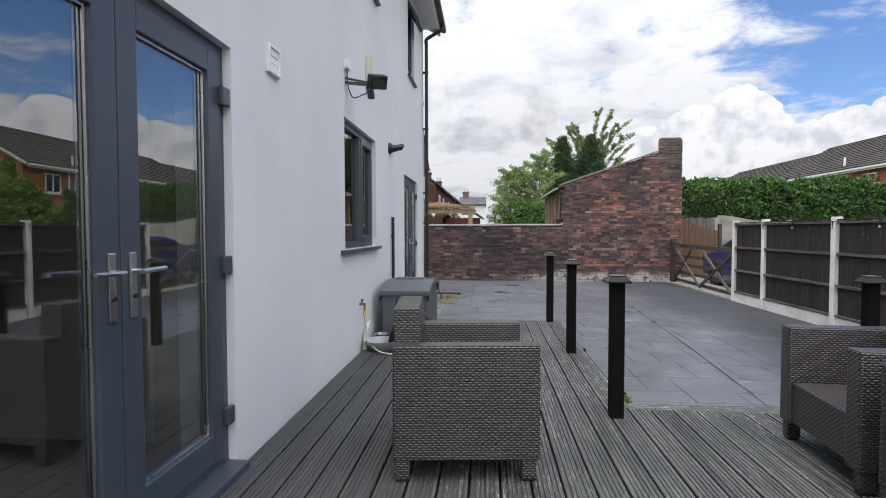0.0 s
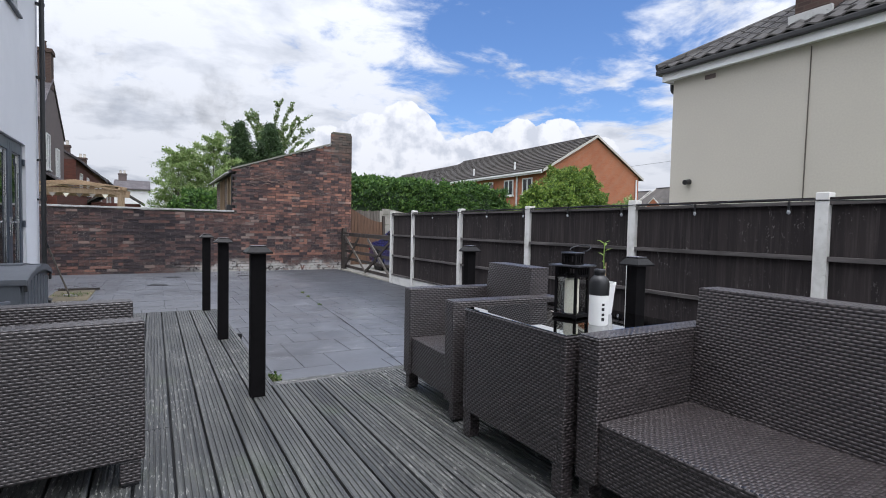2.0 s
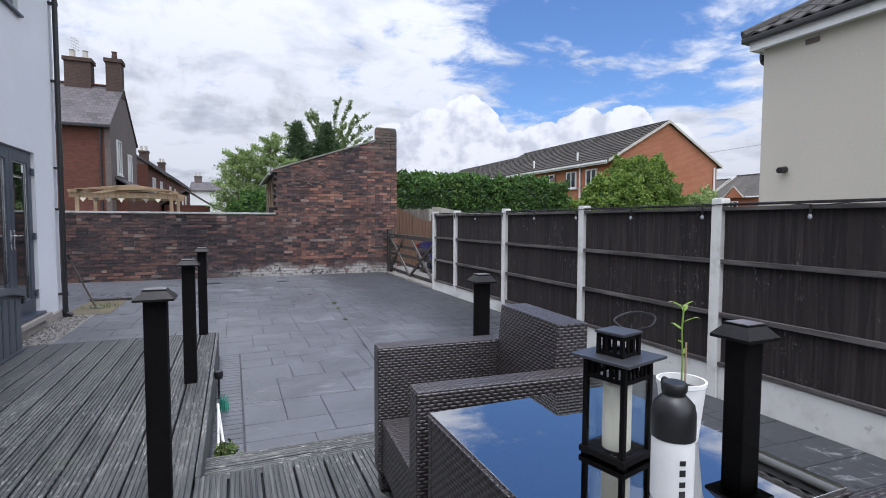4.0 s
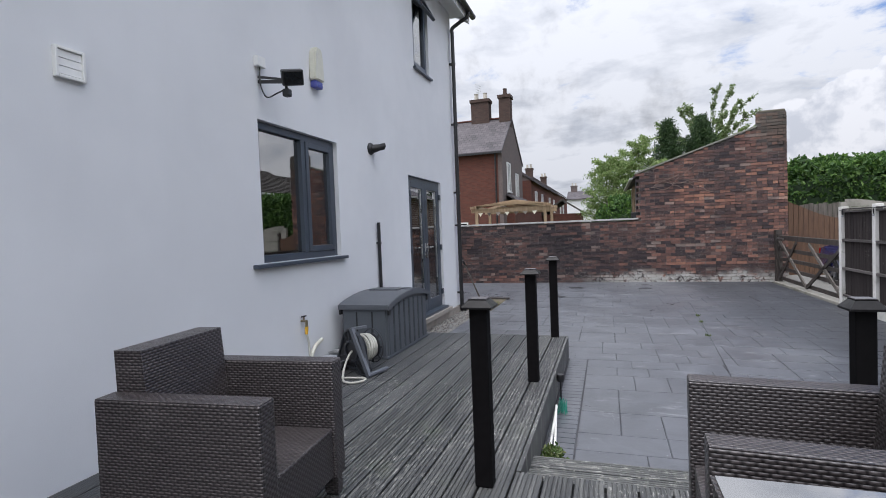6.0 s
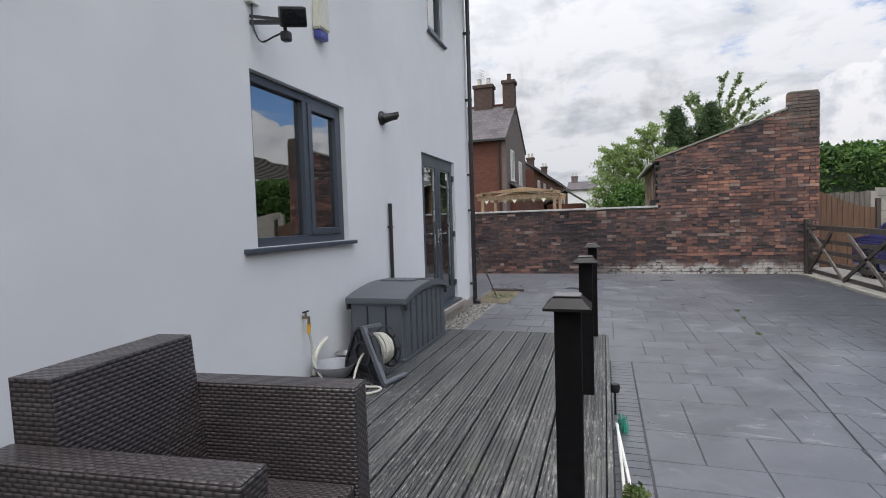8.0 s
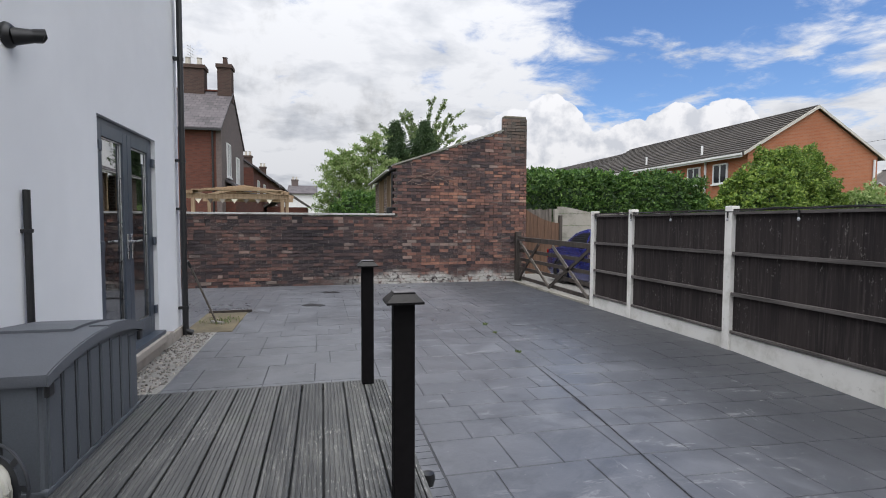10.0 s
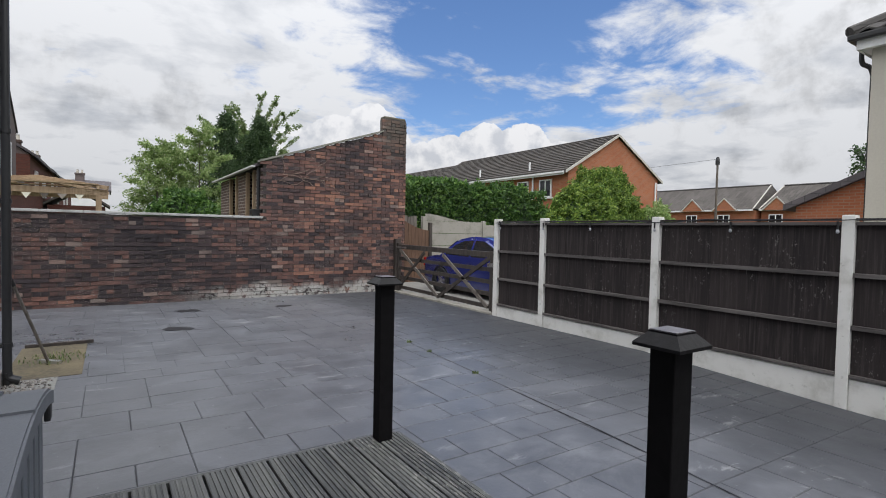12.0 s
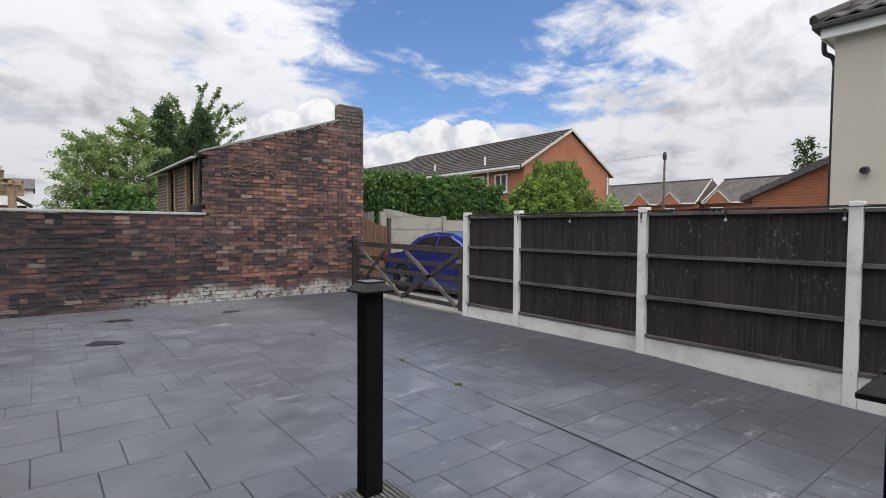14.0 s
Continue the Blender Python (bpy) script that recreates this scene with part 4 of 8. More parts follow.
deck = thing("deck", "weathered charcoal grooved timber deck", "deck", kind="structure")
rng = random.Random(4)
made = {}
n_boards = int((DECK_RIGHT - 0.01) / 0.1465)
for i in range(n_boards):
    x = 0.082 + i * 0.1465
    end = DECK_END if x < DECK_X - 0.05 else DECK_STEP
    y = -3.85 + rng.choice((0.0, 0.0, -0.7, -1.3))
    while y < end - 0.01:
        run = rng.choice((3.6, 3.6, 4.2, 2.4))
        stop = end if y + run > end - 0.5 else y + run
        length = round(stop - y - 0.003, 3)
        worn = 0.0038 if x < 1.25 else 0.0065      # the boards by the wall are worn nearly flat
        if (length, worn) not in made:
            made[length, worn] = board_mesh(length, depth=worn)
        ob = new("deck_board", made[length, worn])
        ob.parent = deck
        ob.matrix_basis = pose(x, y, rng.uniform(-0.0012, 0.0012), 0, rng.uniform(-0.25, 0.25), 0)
        y = stop
cross = board_mesh(1.64, material=STEP_DECK)
for y, z in ((3.925, -0.120), (4.073, -0.120), (4.221, -0.120)):
    ob = new("step_board", cross)
    ob.parent = deck
    ob.matrix_basis = pose(DECK_X + 1.65, y, z, 0, 0, 90)
part("fascia_board", boxes((DECK_X + 0.002, DECK_X + 0.027, DECK_STEP + 0.02, DECK_END, G + 0.02, -0.006), bevel=0.003), DECK, deck)
part("fascia_board", boxes((0.03, DECK_X, DECK_END + 0.002, DECK_END + 0.026, G + 0.02, -0.006), bevel=0.003), DECK, deck)
part("fascia_board", boxes((DECK_X + 0.03, DECK_RIGHT, DECK_STEP + 0.002, DECK_STEP + 0.026, -0.118, -0.034), bevel=0.003), DECK, deck)
part("fascia_board", boxes((DECK_RIGHT + 0.002, DECK_RIGHT + 0.027, -3.9, DECK_STEP, G - 0.01, -0.006), bevel=0.003), DECK, deck)
part("step_riser", boxes((DECK_X + 0.03, DECK_RIGHT, 4.265, 4.287, G + 0.002, -0.152), bevel=0.003), DECK, deck)


def deck_post():
    t = thing("deck_post", "black painted square deck post with a flared cap", "post", "posts along the deck edge")
    part("shaft", boxes((-0.043, 0.043, -0.037, 0.037, 0.0, 0.872), bevel=0.005), BLACK_PAINT, t)
    bm = bmesh.new()
    rings = []
    for w, z in ((0.042, 0.866), (0.075, 0.866), (0.075, 0.875), (0.045, 0.905), (0.045, 0.910)):
        rings.append([bm.verts.new((sx * w, sy * w * 0.94, z)) for sx, sy in ((-1, -1), (1, -1), (1, 1), (-1, 1))])
    for a, b in zip(rings, rings[1:]):
        for k in range(4):
            bm.faces.new((a[k], a[(k + 1) % 4], b[(k + 1) % 4], b[k]))
    bm.faces.new(rings[0][::-1])
    bm.faces.new(rings[-1])
    cap = part("cap", bm, CAP_PAINT, t, "chamfered black post cap")
    part("cap_top", boxes((-0.043, 0.043, -0.040, 0.040, 0.9102, 0.913), bevel=0.001), CAP_TOP, cap, "worn pale cap top")
    return t


post = deck_post()
post.matrix_basis = pose(2.09, 3.655, 0)
for x, y, a, w in ((2.087, 5.375, 0, 1.0), (2.09, 7.085, 1, 1.0), (3.635, 3.70, 0, 0.83), (3.735, 2.25, 1, 0.86), (3.76, -0.2, 0, 0.83)):
    copy_thing(post, pose(x, y, 0, 0, 0, a) @ Matrix.Diagonal((w, w, 1, 1)))

# ---------------------------------------------------------------- patio
def ground_z(x, y):
    """The paving falls slightly towards the near end of the fence."""
    fall = min(0.105, 0.05 * max(0.0, 8.3 - y))
    return G - fall * min(1.0, max(0.0, (x - 3.6) / 2.6))


bm = bmesh.new()
grid = {}
for i in range(28):
    for j in range(60):
        x, y = -3.0 + 9.36 * i / 27, -3.9 + 19.15 * j / 59
        grid[i, j] = bm.verts.new((x, y, ground_z(x, y) - 0.0058))
for i in range(27):
    for j in range(59):
        x, y = grid[i, j].co.x, grid[i, j].co.y
        if x < 1.8 and y < 6.7:
            continue
        bm.faces.new((grid[i, j], grid[i + 1, j], grid[i + 1, j + 1], grid[i, j + 1]))
solid("patio_bed", bm, JOINT, "dark joints under the stamped paving", "paving", kind="structure")

# ---------------------------------------------------------------- brick boundary wall
WALL_Y = 15.26
STEP_X, CH0, CH1 = 3.49, 6.17, 6.77
Z_LOW, Z_A, Z_B, Z_CH = 1.36, 2.55, 3.46, 3.80


def wall_top(x):
    if x < STEP_X:
        return Z_LOW
    if x > CH0:
        return Z_CH
    return Z_A + (Z_B - Z_A) * (x - STEP_X) / (CH0 - STEP_X)


outline = [(-3.2, G - 0.13), (CH1 - 0.012, G - 0.13), (CH1 - 0.012, Z_CH - 0.01), (CH0 + 0.012, Z_CH - 0.01), (CH0 + 0.012, Z_B - 0.01), (STEP_X + 0.012, Z_A - 0.01), (STEP_X + 0.012, Z_LOW - 0.01), (-3.2, Z_LOW - 0.01)]
brick_wall = solid("wall_brick", prism(outline, "y", WALL_Y + 0.012, WALL_Y + 0.23), MORTAR, "old weathered brick boundary wall with a sloping gable end", "wall", kind="structure")

# ---------------------------------------------------------------- concrete post fence
FX = 6.40
POSTS_Y = [11.30, 10.20, 8.27, 6.36, 4.47, 2.55, 0.63, -1.29, -3.21]


def fence_post():
    t = thing("fence_post", "white painted slotted concrete fence post", "post", "posts of the garden fence")
    part("shaft", boxes((-0.055, 0.055, -0.05, 0.05, G - 0.13, 1.40), bevel=0.008), POST_WHITE, t)
    return t


fpost = fence_post()
fpost.matrix_basis = pose(FX, POSTS_Y[0], 0)
for y in POSTS_Y[1:]:
    copy_thing(fpost, pose(FX + random.uniform(-0.012, 0.012), y, random.uniform(-0.015, 0.01), random.uniform(-0.5, 0.5), 0, 0))
frng = random.Random(9)
for y1, y0 in zip(POSTS_Y, POSTS_Y[1:]):
    a, b = y0 + 0.052, y1 - 0.052
    t = thing("garden_fence", "black stained feather-edge fence bay on a white gravel board", "fence", "bays of the garden fence")
    part("gravel_board", boxes((FX - 0.028, FX + 0.028, a, b, G - 0.13, -0.085), bevel=0.006), POST_WHITE, t, "white painted concrete gravel board")
    n = round((b - a) / 0.098)
    w = (b - a) / n
    key = round(w, 4)
    for i in range(n):
        if key not in made:
            made[key] = mesh_of("fence_board", prism([(-0.001, -w / 2 - 0.006), (0.009, -w / 2 - 0.006), (0.014, w / 2), (0.001, w / 2)], "z", -0.082, 1.33), FENCE)
        ob = new("fence_board", made[key])
        ob.parent = t
        ob.matrix_basis = pose(FX - 0.004, a + (i + 0.5) * w, frng.uniform(-0.006, 0.006), 0, 0, frng.uniform(-0.9, 0.9))
    for z, d in ((-0.06, 0.0), (0.385, 0.008), (0.855, 0.008), (1.315, 0.0)):
        part("rail", boxes((FX - 0.045 - d * 0.3, FX - 0.010, a, b, z - 0.016 - d, z + 0.016), bevel=0.003), RAIL, t)
    part("top_capping", boxes((FX - 0.045, FX + 0.035, a, b, 1.342, 1.362), bevel=0.003), FENCE, t)


def string_lights():
    t = thing("string_lights", "black festoon cable with small pale bulbs along the fence", "string lights")
    pts = []
    rng2 = random.Random(3)
    ys = np.linspace(11.3, -3.0, 40)
    for i, y in enumerate(ys):
        pts.append((FX - 0.062, float(y), 1.345 + rng2.uniform(-0.022, 0.02)))
    part("cable", tube(pts, 0.005, 5), BLACK_PLASTIC, t)
    for y in np.arange(11.1, -3.0, -0.93):
        y = float(y) + rng2.uniform(-0.08, 0.08)
        b = part("lamp_holder", rod(bmesh.new(), (FX - 0.065, y, 1.26), (FX - 0.065, y, 1.335), 0.009, 0.011, n=10), BLACK_PLASTIC, t)
        bm = lathe([(0.0, 1.222), (0.009, 1.225), (0.015, 1.235), (0.014, 1.248), (0.009, 1.258), (0.008, 1.264)], 12, (FX - 0.065, y))
        part("bulb", bm, BOWL_GREY, b, "small clear grey bulb", True)


string_lights()


def field_gate():
    """The wooden gate between the brick wall and the fence."""
    x, y0, y1 = 6.55, 11.60, 15.12
    t = thing("field_gate", "dark timber five-bar gate with crossed braces, closed", "gate")
    bm = bmesh.new()
    bar(bm, (x, y0, 0.77), (x, y1, 0.80), 0.07, 0.10)
    part("top_rail", bm, GATE_WOOD, t)
    for z in (-0.17, 0.06, 0.28, 0.50):
        bm = bmesh.new()
        bar(bm, (x, y0, z), (x, y1, z + 0.02), 0.028, 0.075)
        part("rail", bm, GATE_WOOD, t)
    part("slam_stile", boxes((x - 0.04, x + 0.04, y0 - 0.04, y0 + 0.05, -0.24, 0.84), bevel=0.006), GATE_WOOD, t)
    part("hanging_stile", boxes((x - 0.04, x + 0.04, y1 - 0.05, y1 + 0.05, -0.24, 0.88), bevel=0.006), GATE_WOOD, t)
    for a, b, m in (((y0 + 0.05, 0.72), (13.35, -0.19), GATE_WOOD), ((y0 + 0.1, -0.18), (13.2, 0.70), GATE_PALE), ((13.35, -0.19), (y1 - 0.1, 0.74), GATE_PALE), ((13.9, 0.72), (y1 - 0.1, -0.15), GATE_WOOD)):
        bm = bmesh.new()
        bar(bm, (x - 0.032, a[0], a[1]), (x - 0.032, b[0], b[1]), 0.026, 0.07)
        part("brace", bm, m, t)
    part("strap_hinge", boxes((x - 0.05, x - 0.036, y1 - 0.42, y1 + 0.03, 0.76, 0.80), bevel=0.003), STEEL, t, "galvanised strap hinge")
    part("latch", boxes((x - 0.06, x - 0.03, y0 - 0.05, y0 + 0.10, 0.55, 0.62), bevel=0.006), STEEL, t, "galvanised gate latch")
    for y, h in ((y0 - 0.12, 0.80), (y1 + 0.10, 0.98)):
        solid("gate_post", boxes((x - 0.07, x + 0.07, y - 0.06, y + 0.06, G - 0.13, h), bevel=0.01), GATE_WOOD, "dark timber gate post set in the ground", "post", "gate posts")


field_gate()
solid("kerb", boxes((6.44, 6.66, 11.36, 15.24, G - 0.13, G + 0.012), bevel=0.008), CONCRETE, "pale concrete edging under the gate", "kerb", kind="structure")


# ---------------------------------------------------------------- rattan furniture
def arm_chair(name, width, label, group=""):
    """Seat facing +x, back at x 0, width along y from 0, woven over a frame."""
    t = thing(name, label, "chair" if width < 1 else "sofa", group)
    d = 0.70
    for y in (0.0, width - 0.10):
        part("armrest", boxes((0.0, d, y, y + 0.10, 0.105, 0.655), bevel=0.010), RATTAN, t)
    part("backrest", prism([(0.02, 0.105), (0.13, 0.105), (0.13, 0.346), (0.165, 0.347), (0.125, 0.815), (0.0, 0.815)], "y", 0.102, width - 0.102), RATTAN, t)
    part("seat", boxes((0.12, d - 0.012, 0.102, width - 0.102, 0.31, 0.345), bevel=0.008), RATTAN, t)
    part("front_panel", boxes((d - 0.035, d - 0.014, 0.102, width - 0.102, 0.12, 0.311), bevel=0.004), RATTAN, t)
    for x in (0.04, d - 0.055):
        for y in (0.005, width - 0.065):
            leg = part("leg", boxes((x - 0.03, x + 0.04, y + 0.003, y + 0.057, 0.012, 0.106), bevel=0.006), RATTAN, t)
            part("foot", boxes((x - 0.025, x + 0.035, y + 0.008, y + 0.052, 0.0, 0.0125), bevel=0.003), BLACK_PLASTIC, leg, "black plastic foot")
    return t


chair = arm_chair("rattan_armchair", 0.69, "dark brown woven rattan armchair, empty, on the deck", "rattan armchairs")
chair.matrix_basis = pose(0.82, 2.685, 0, 0, 0, 5.5)
copy_thing(chair, pose(3.66, 3.385, 0, 0, 0, 176.5))
sofa = arm_chair("rattan_sofa", 1.28, "dark brown woven rattan two-seat sofa, empty, on the deck")
sofa.matrix_basis = pose(3.64, 1.855, 0, 0, 0, 180)


def side_table():
    x0, x1, y0, y1, h = 2.905, 3.575, 1.885, 2.605, 0.635
    t = thing("rattan_table", "dark brown woven rattan table with a dark glass top", "table")
    w = 0.03
    for r in ((x0, x1, y0, y0 + w), (x0, x1, y1 - w, y1), (x0, x0 + w, y0 + w + 0.001, y1 - w - 0.001), (x1 - w, x1, y0 + w + 0.001, y1 - w - 0.001)):
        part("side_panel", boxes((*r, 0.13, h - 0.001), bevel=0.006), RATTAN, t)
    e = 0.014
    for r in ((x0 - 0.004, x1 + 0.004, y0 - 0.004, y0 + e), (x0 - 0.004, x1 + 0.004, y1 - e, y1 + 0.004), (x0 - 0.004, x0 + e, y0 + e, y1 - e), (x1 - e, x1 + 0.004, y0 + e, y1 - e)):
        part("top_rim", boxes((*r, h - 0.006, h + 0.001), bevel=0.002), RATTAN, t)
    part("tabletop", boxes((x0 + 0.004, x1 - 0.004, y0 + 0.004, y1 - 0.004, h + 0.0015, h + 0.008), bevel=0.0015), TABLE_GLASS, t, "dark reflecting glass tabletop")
    part("shelf", boxes((x0 + w, x1 - w, y0 + w, y1 - w, h - 0.03, h - 0.012)), NEAR_BLACK, t)
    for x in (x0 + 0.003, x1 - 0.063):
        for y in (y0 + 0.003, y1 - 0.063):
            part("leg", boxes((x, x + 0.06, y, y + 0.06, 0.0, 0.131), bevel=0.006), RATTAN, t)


side_table()
TT = 0.643   # top of the glass


def lantern(x, y, turn):
    t = thing("lantern", "black metal lantern with glass sides and an ivory candle", "lantern", at=(x, y, TT), turn=turn)
    t.scale = (0.70, 0.70, 0.90)
    bm = boxes((-0.088, 0.088, -0.088, 0.088, 0.006, 0.022), bevel=0.003)
    for sx in (-1, 1):
        for sy in (-1, 1):
            box(bm, sx * 0.07 - 0.012, sx * 0.07 + 0.012, sy * 0.07 - 0.012, sy * 0.07 + 0.012, 0.0, 0.0065)
    part("base", bm, BLACK_PAINT, t)
    for sx in (-1, 1):
        for sy in (-1, 1):
            part("corner_post", boxes((sx * 0.072 - 0.008, sx * 0.072 + 0.008, sy * 0.072 - 0.008, sy * 0.072 + 0.008, 0.0215, 0.262)), BLACK_PAINT, t)
    for k in range(4):
        m = pose(0, 0, 0, 0, 0, 90 * k)
        bm = bmesh.new()
        box(bm, -0.063, 0.063, 0.070, 0.074, 0.024, 0.210, m=m)
        g = part("glass_pane", bm, LANTERN_GLASS, t)
        g.visible_shadow = False
        bm = bmesh.new()
        box(bm, -0.063, 0.063, 0.066, 0.078, 0.210, 0.220, m=m)
        box(bm, -0.063, 0.063, 0.066, 0.078, 0.252, 0.262, m=m)
        for i in range(5):
            box(bm, -0.045 + i * 0.0225 - 0.004, -0.045 + i * 0.0225 + 0.004, 0.068, 0.076, 0.220, 0.252, m=m)
        part("grille", bm, BLACK_PAINT, t)
    part("roof", boxes((-0.112, 0.112, -0.112, 0.112, 0.262, 0.270), bevel=0.003), LANTERN_TOP, t)
    bm = bmesh.new()
    for sx in (-1, 1):
        for sy in (-1, 1):
            box(bm, sx * 0.045 - 0.006, sx * 0.045 + 0.006, sy * 0.045 - 0.006, sy * 0.045 + 0.006, 0.270, 0.325)
    for k in range(4):
        m = pose(0, 0, 0, 0, 0, 90 * k)
        box(bm, -0.039, 0.039, 0.042, 0.048, 0.270, 0.279, m=m)
        box(bm, -0.039, 0.039, 0.042, 0.048, 0.314, 0.325, m=m)
        for i in range(2):
            box(bm, -0.018 + i * 0.03 - 0.004, -0.010 + i * 0.03, 0.042, 0.048, 0.279, 0.314, m=m)
    part("chimney_vent", bm, BLACK_PAINT, t)
    part("top_plate", boxes((-0.056, 0.056, -0.056, 0.056, 0.325, 0.333), bevel=0.003), LANTERN_TOP, t)
    part("ring_handle", tube([(0.058, -0.02, 0.328), (0.075, -0.07, 0.345), (0.135, -0.05, 0.362), (0.150, 0.0, 0.366), (0.135, 0.05, 0.362), (0.075, 0.07, 0.345), (0.058, 0.02, 0.328)], 0.0028, 8), BLACK_PLASTIC, t, "bent wire handle")
    part("candle", lathe([(0.0, 0.0225), (0.046, 0.0225), (0.047, 0.03), (0.0465, 0.192), (0.040, 0.197), (0.0, 0.190)], 24), CANDLE, t, "ivory pillar candle", True)


lantern(3.225, 2.19, 14)


def bottle(x, y):
    t = thing("water_bottle", "white flask with a black rubber cap and shoulder on the table", "bottle", at=(x, y, TT), turn=-110)
    t.scale = (1.06, 1.06, 1.07)
    part("body", lathe([(0.0, 0.0), (0.034, 0.0), (0.038, 0.006), (0.038, 0.118), (0.0375, 0.121)], 28), WHITE_PLASTIC, t, "white flask body", True)
    part("sleeve", lathe([(0.039, 0.120), (0.0395, 0.124), (0.0395, 0.165), (0.036, 0.182), (0.025, 0.194), (0.020, 0.198), (0.020, 0.203), (0.0, 0.203)], 28), BLACK_PLASTIC, t, "", True)
    part("cap", lathe([(0.0, 0.2032), (0.021, 0.2032), (0.023, 0.207), (0.023, 0.218), (0.020, 0.222), (0.0, 0.222)], 24), BLACK_PLASTIC, t, "", True)
    part("carry_loop", tube([(-0.02, 0, 0.212), (-0.038, 0, 0.216), (-0.042, 0, 0.205), (-0.036, 0, 0.19)], 0.005, 6), BLACK_PLASTIC, t)
    for i, h in enumerate((0.013, 0.010, 0.012, 0.009)):
        bm = bmesh.new()
        box(bm, 0.0372, 0.0384, -0.0055, 0.0055, 0.020 + i * 0.020, 0.020 + i * 0.020 + h)
        part("lettering", bm, BLACK_PLASTIC, t, "dark unreadable print")


bottle(3.195, 1.998)


def pot_plant(x, y):
    t = thing("pot_plant", "pale green seedling in a white plastic pot on the table", "plant", at=(x, y, TT))
    t.scale = (0.95, 0.95, 1.2)
    part("pot", lathe([(0.0, 0.0), (0.042, 0.0), (0.045, 0.004), (0.060, 0.118), (0.063, 0.120), (0.063, 0.128), (0.058, 0.128), (0.055, 0.105), (0.0, 0.105)], 28), WHITE_PLASTIC, t, "white tapered pot", True)
    part("soil", lathe([(0.0, 0.1082), (0.054, 0.1082), (0.054, 0.1060), (0.0, 0.1060)], 20), SOIL, t)
    part("stem", tube([(0, 0, 0.106), (0.004, 0.002, 0.17), (-0.003, 0.0, 0.23), (0.002, 0.0, 0.285)], 0.0026, 6), LEAF_POT, t)
    part("cane", rod(bmesh.new(), (0.014, 0.0, 0.106), (0.018, 0.004, 0.205), 0.003, n=6), TIMBER, t)
    for z, a, s in ((0.18, 20, 0.035), (0.205, 200, 0.03), (0.232, 100, 0.04), (0.25, 290, 0.045), (0.27, 30, 0.045), (0.28, 170, 0.05), (0.285, 330, 0.03)):
        bm = bmesh.new()
        pts = [(0, 0, 0), (0.35, 0.16, 0.06), (0.75, 0.12, 0.04), (1, 0, -0.08), (0.75, -0.12, 0.04), (0.35, -0.16, 0.06)]
        vs = [bm.verts.new(Vector(p) * s) for p in pts]
        mid = [bm.verts.new(Vector((q, 0, 0.01)) * s) for q in (0.35, 0.75)]
        for f in ((vs[0], vs[1], mid[0]), (vs[1], vs[2], mid[1], mid[0]), (vs[2], vs[3], mid[1]), (vs[0], mid[0], vs[5]), (vs[5], mid[0], mid[1], vs[4]), (vs[4], mid[1], vs[3])):
            bm.faces.new(f)
        bmesh.ops.transform(bm, matrix=pose(0, 0, z, 0, -22, a), verts=bm.verts)
        part("leaf", bm, LEAF_POT, t)


pot_plant(3.44, 2.20)


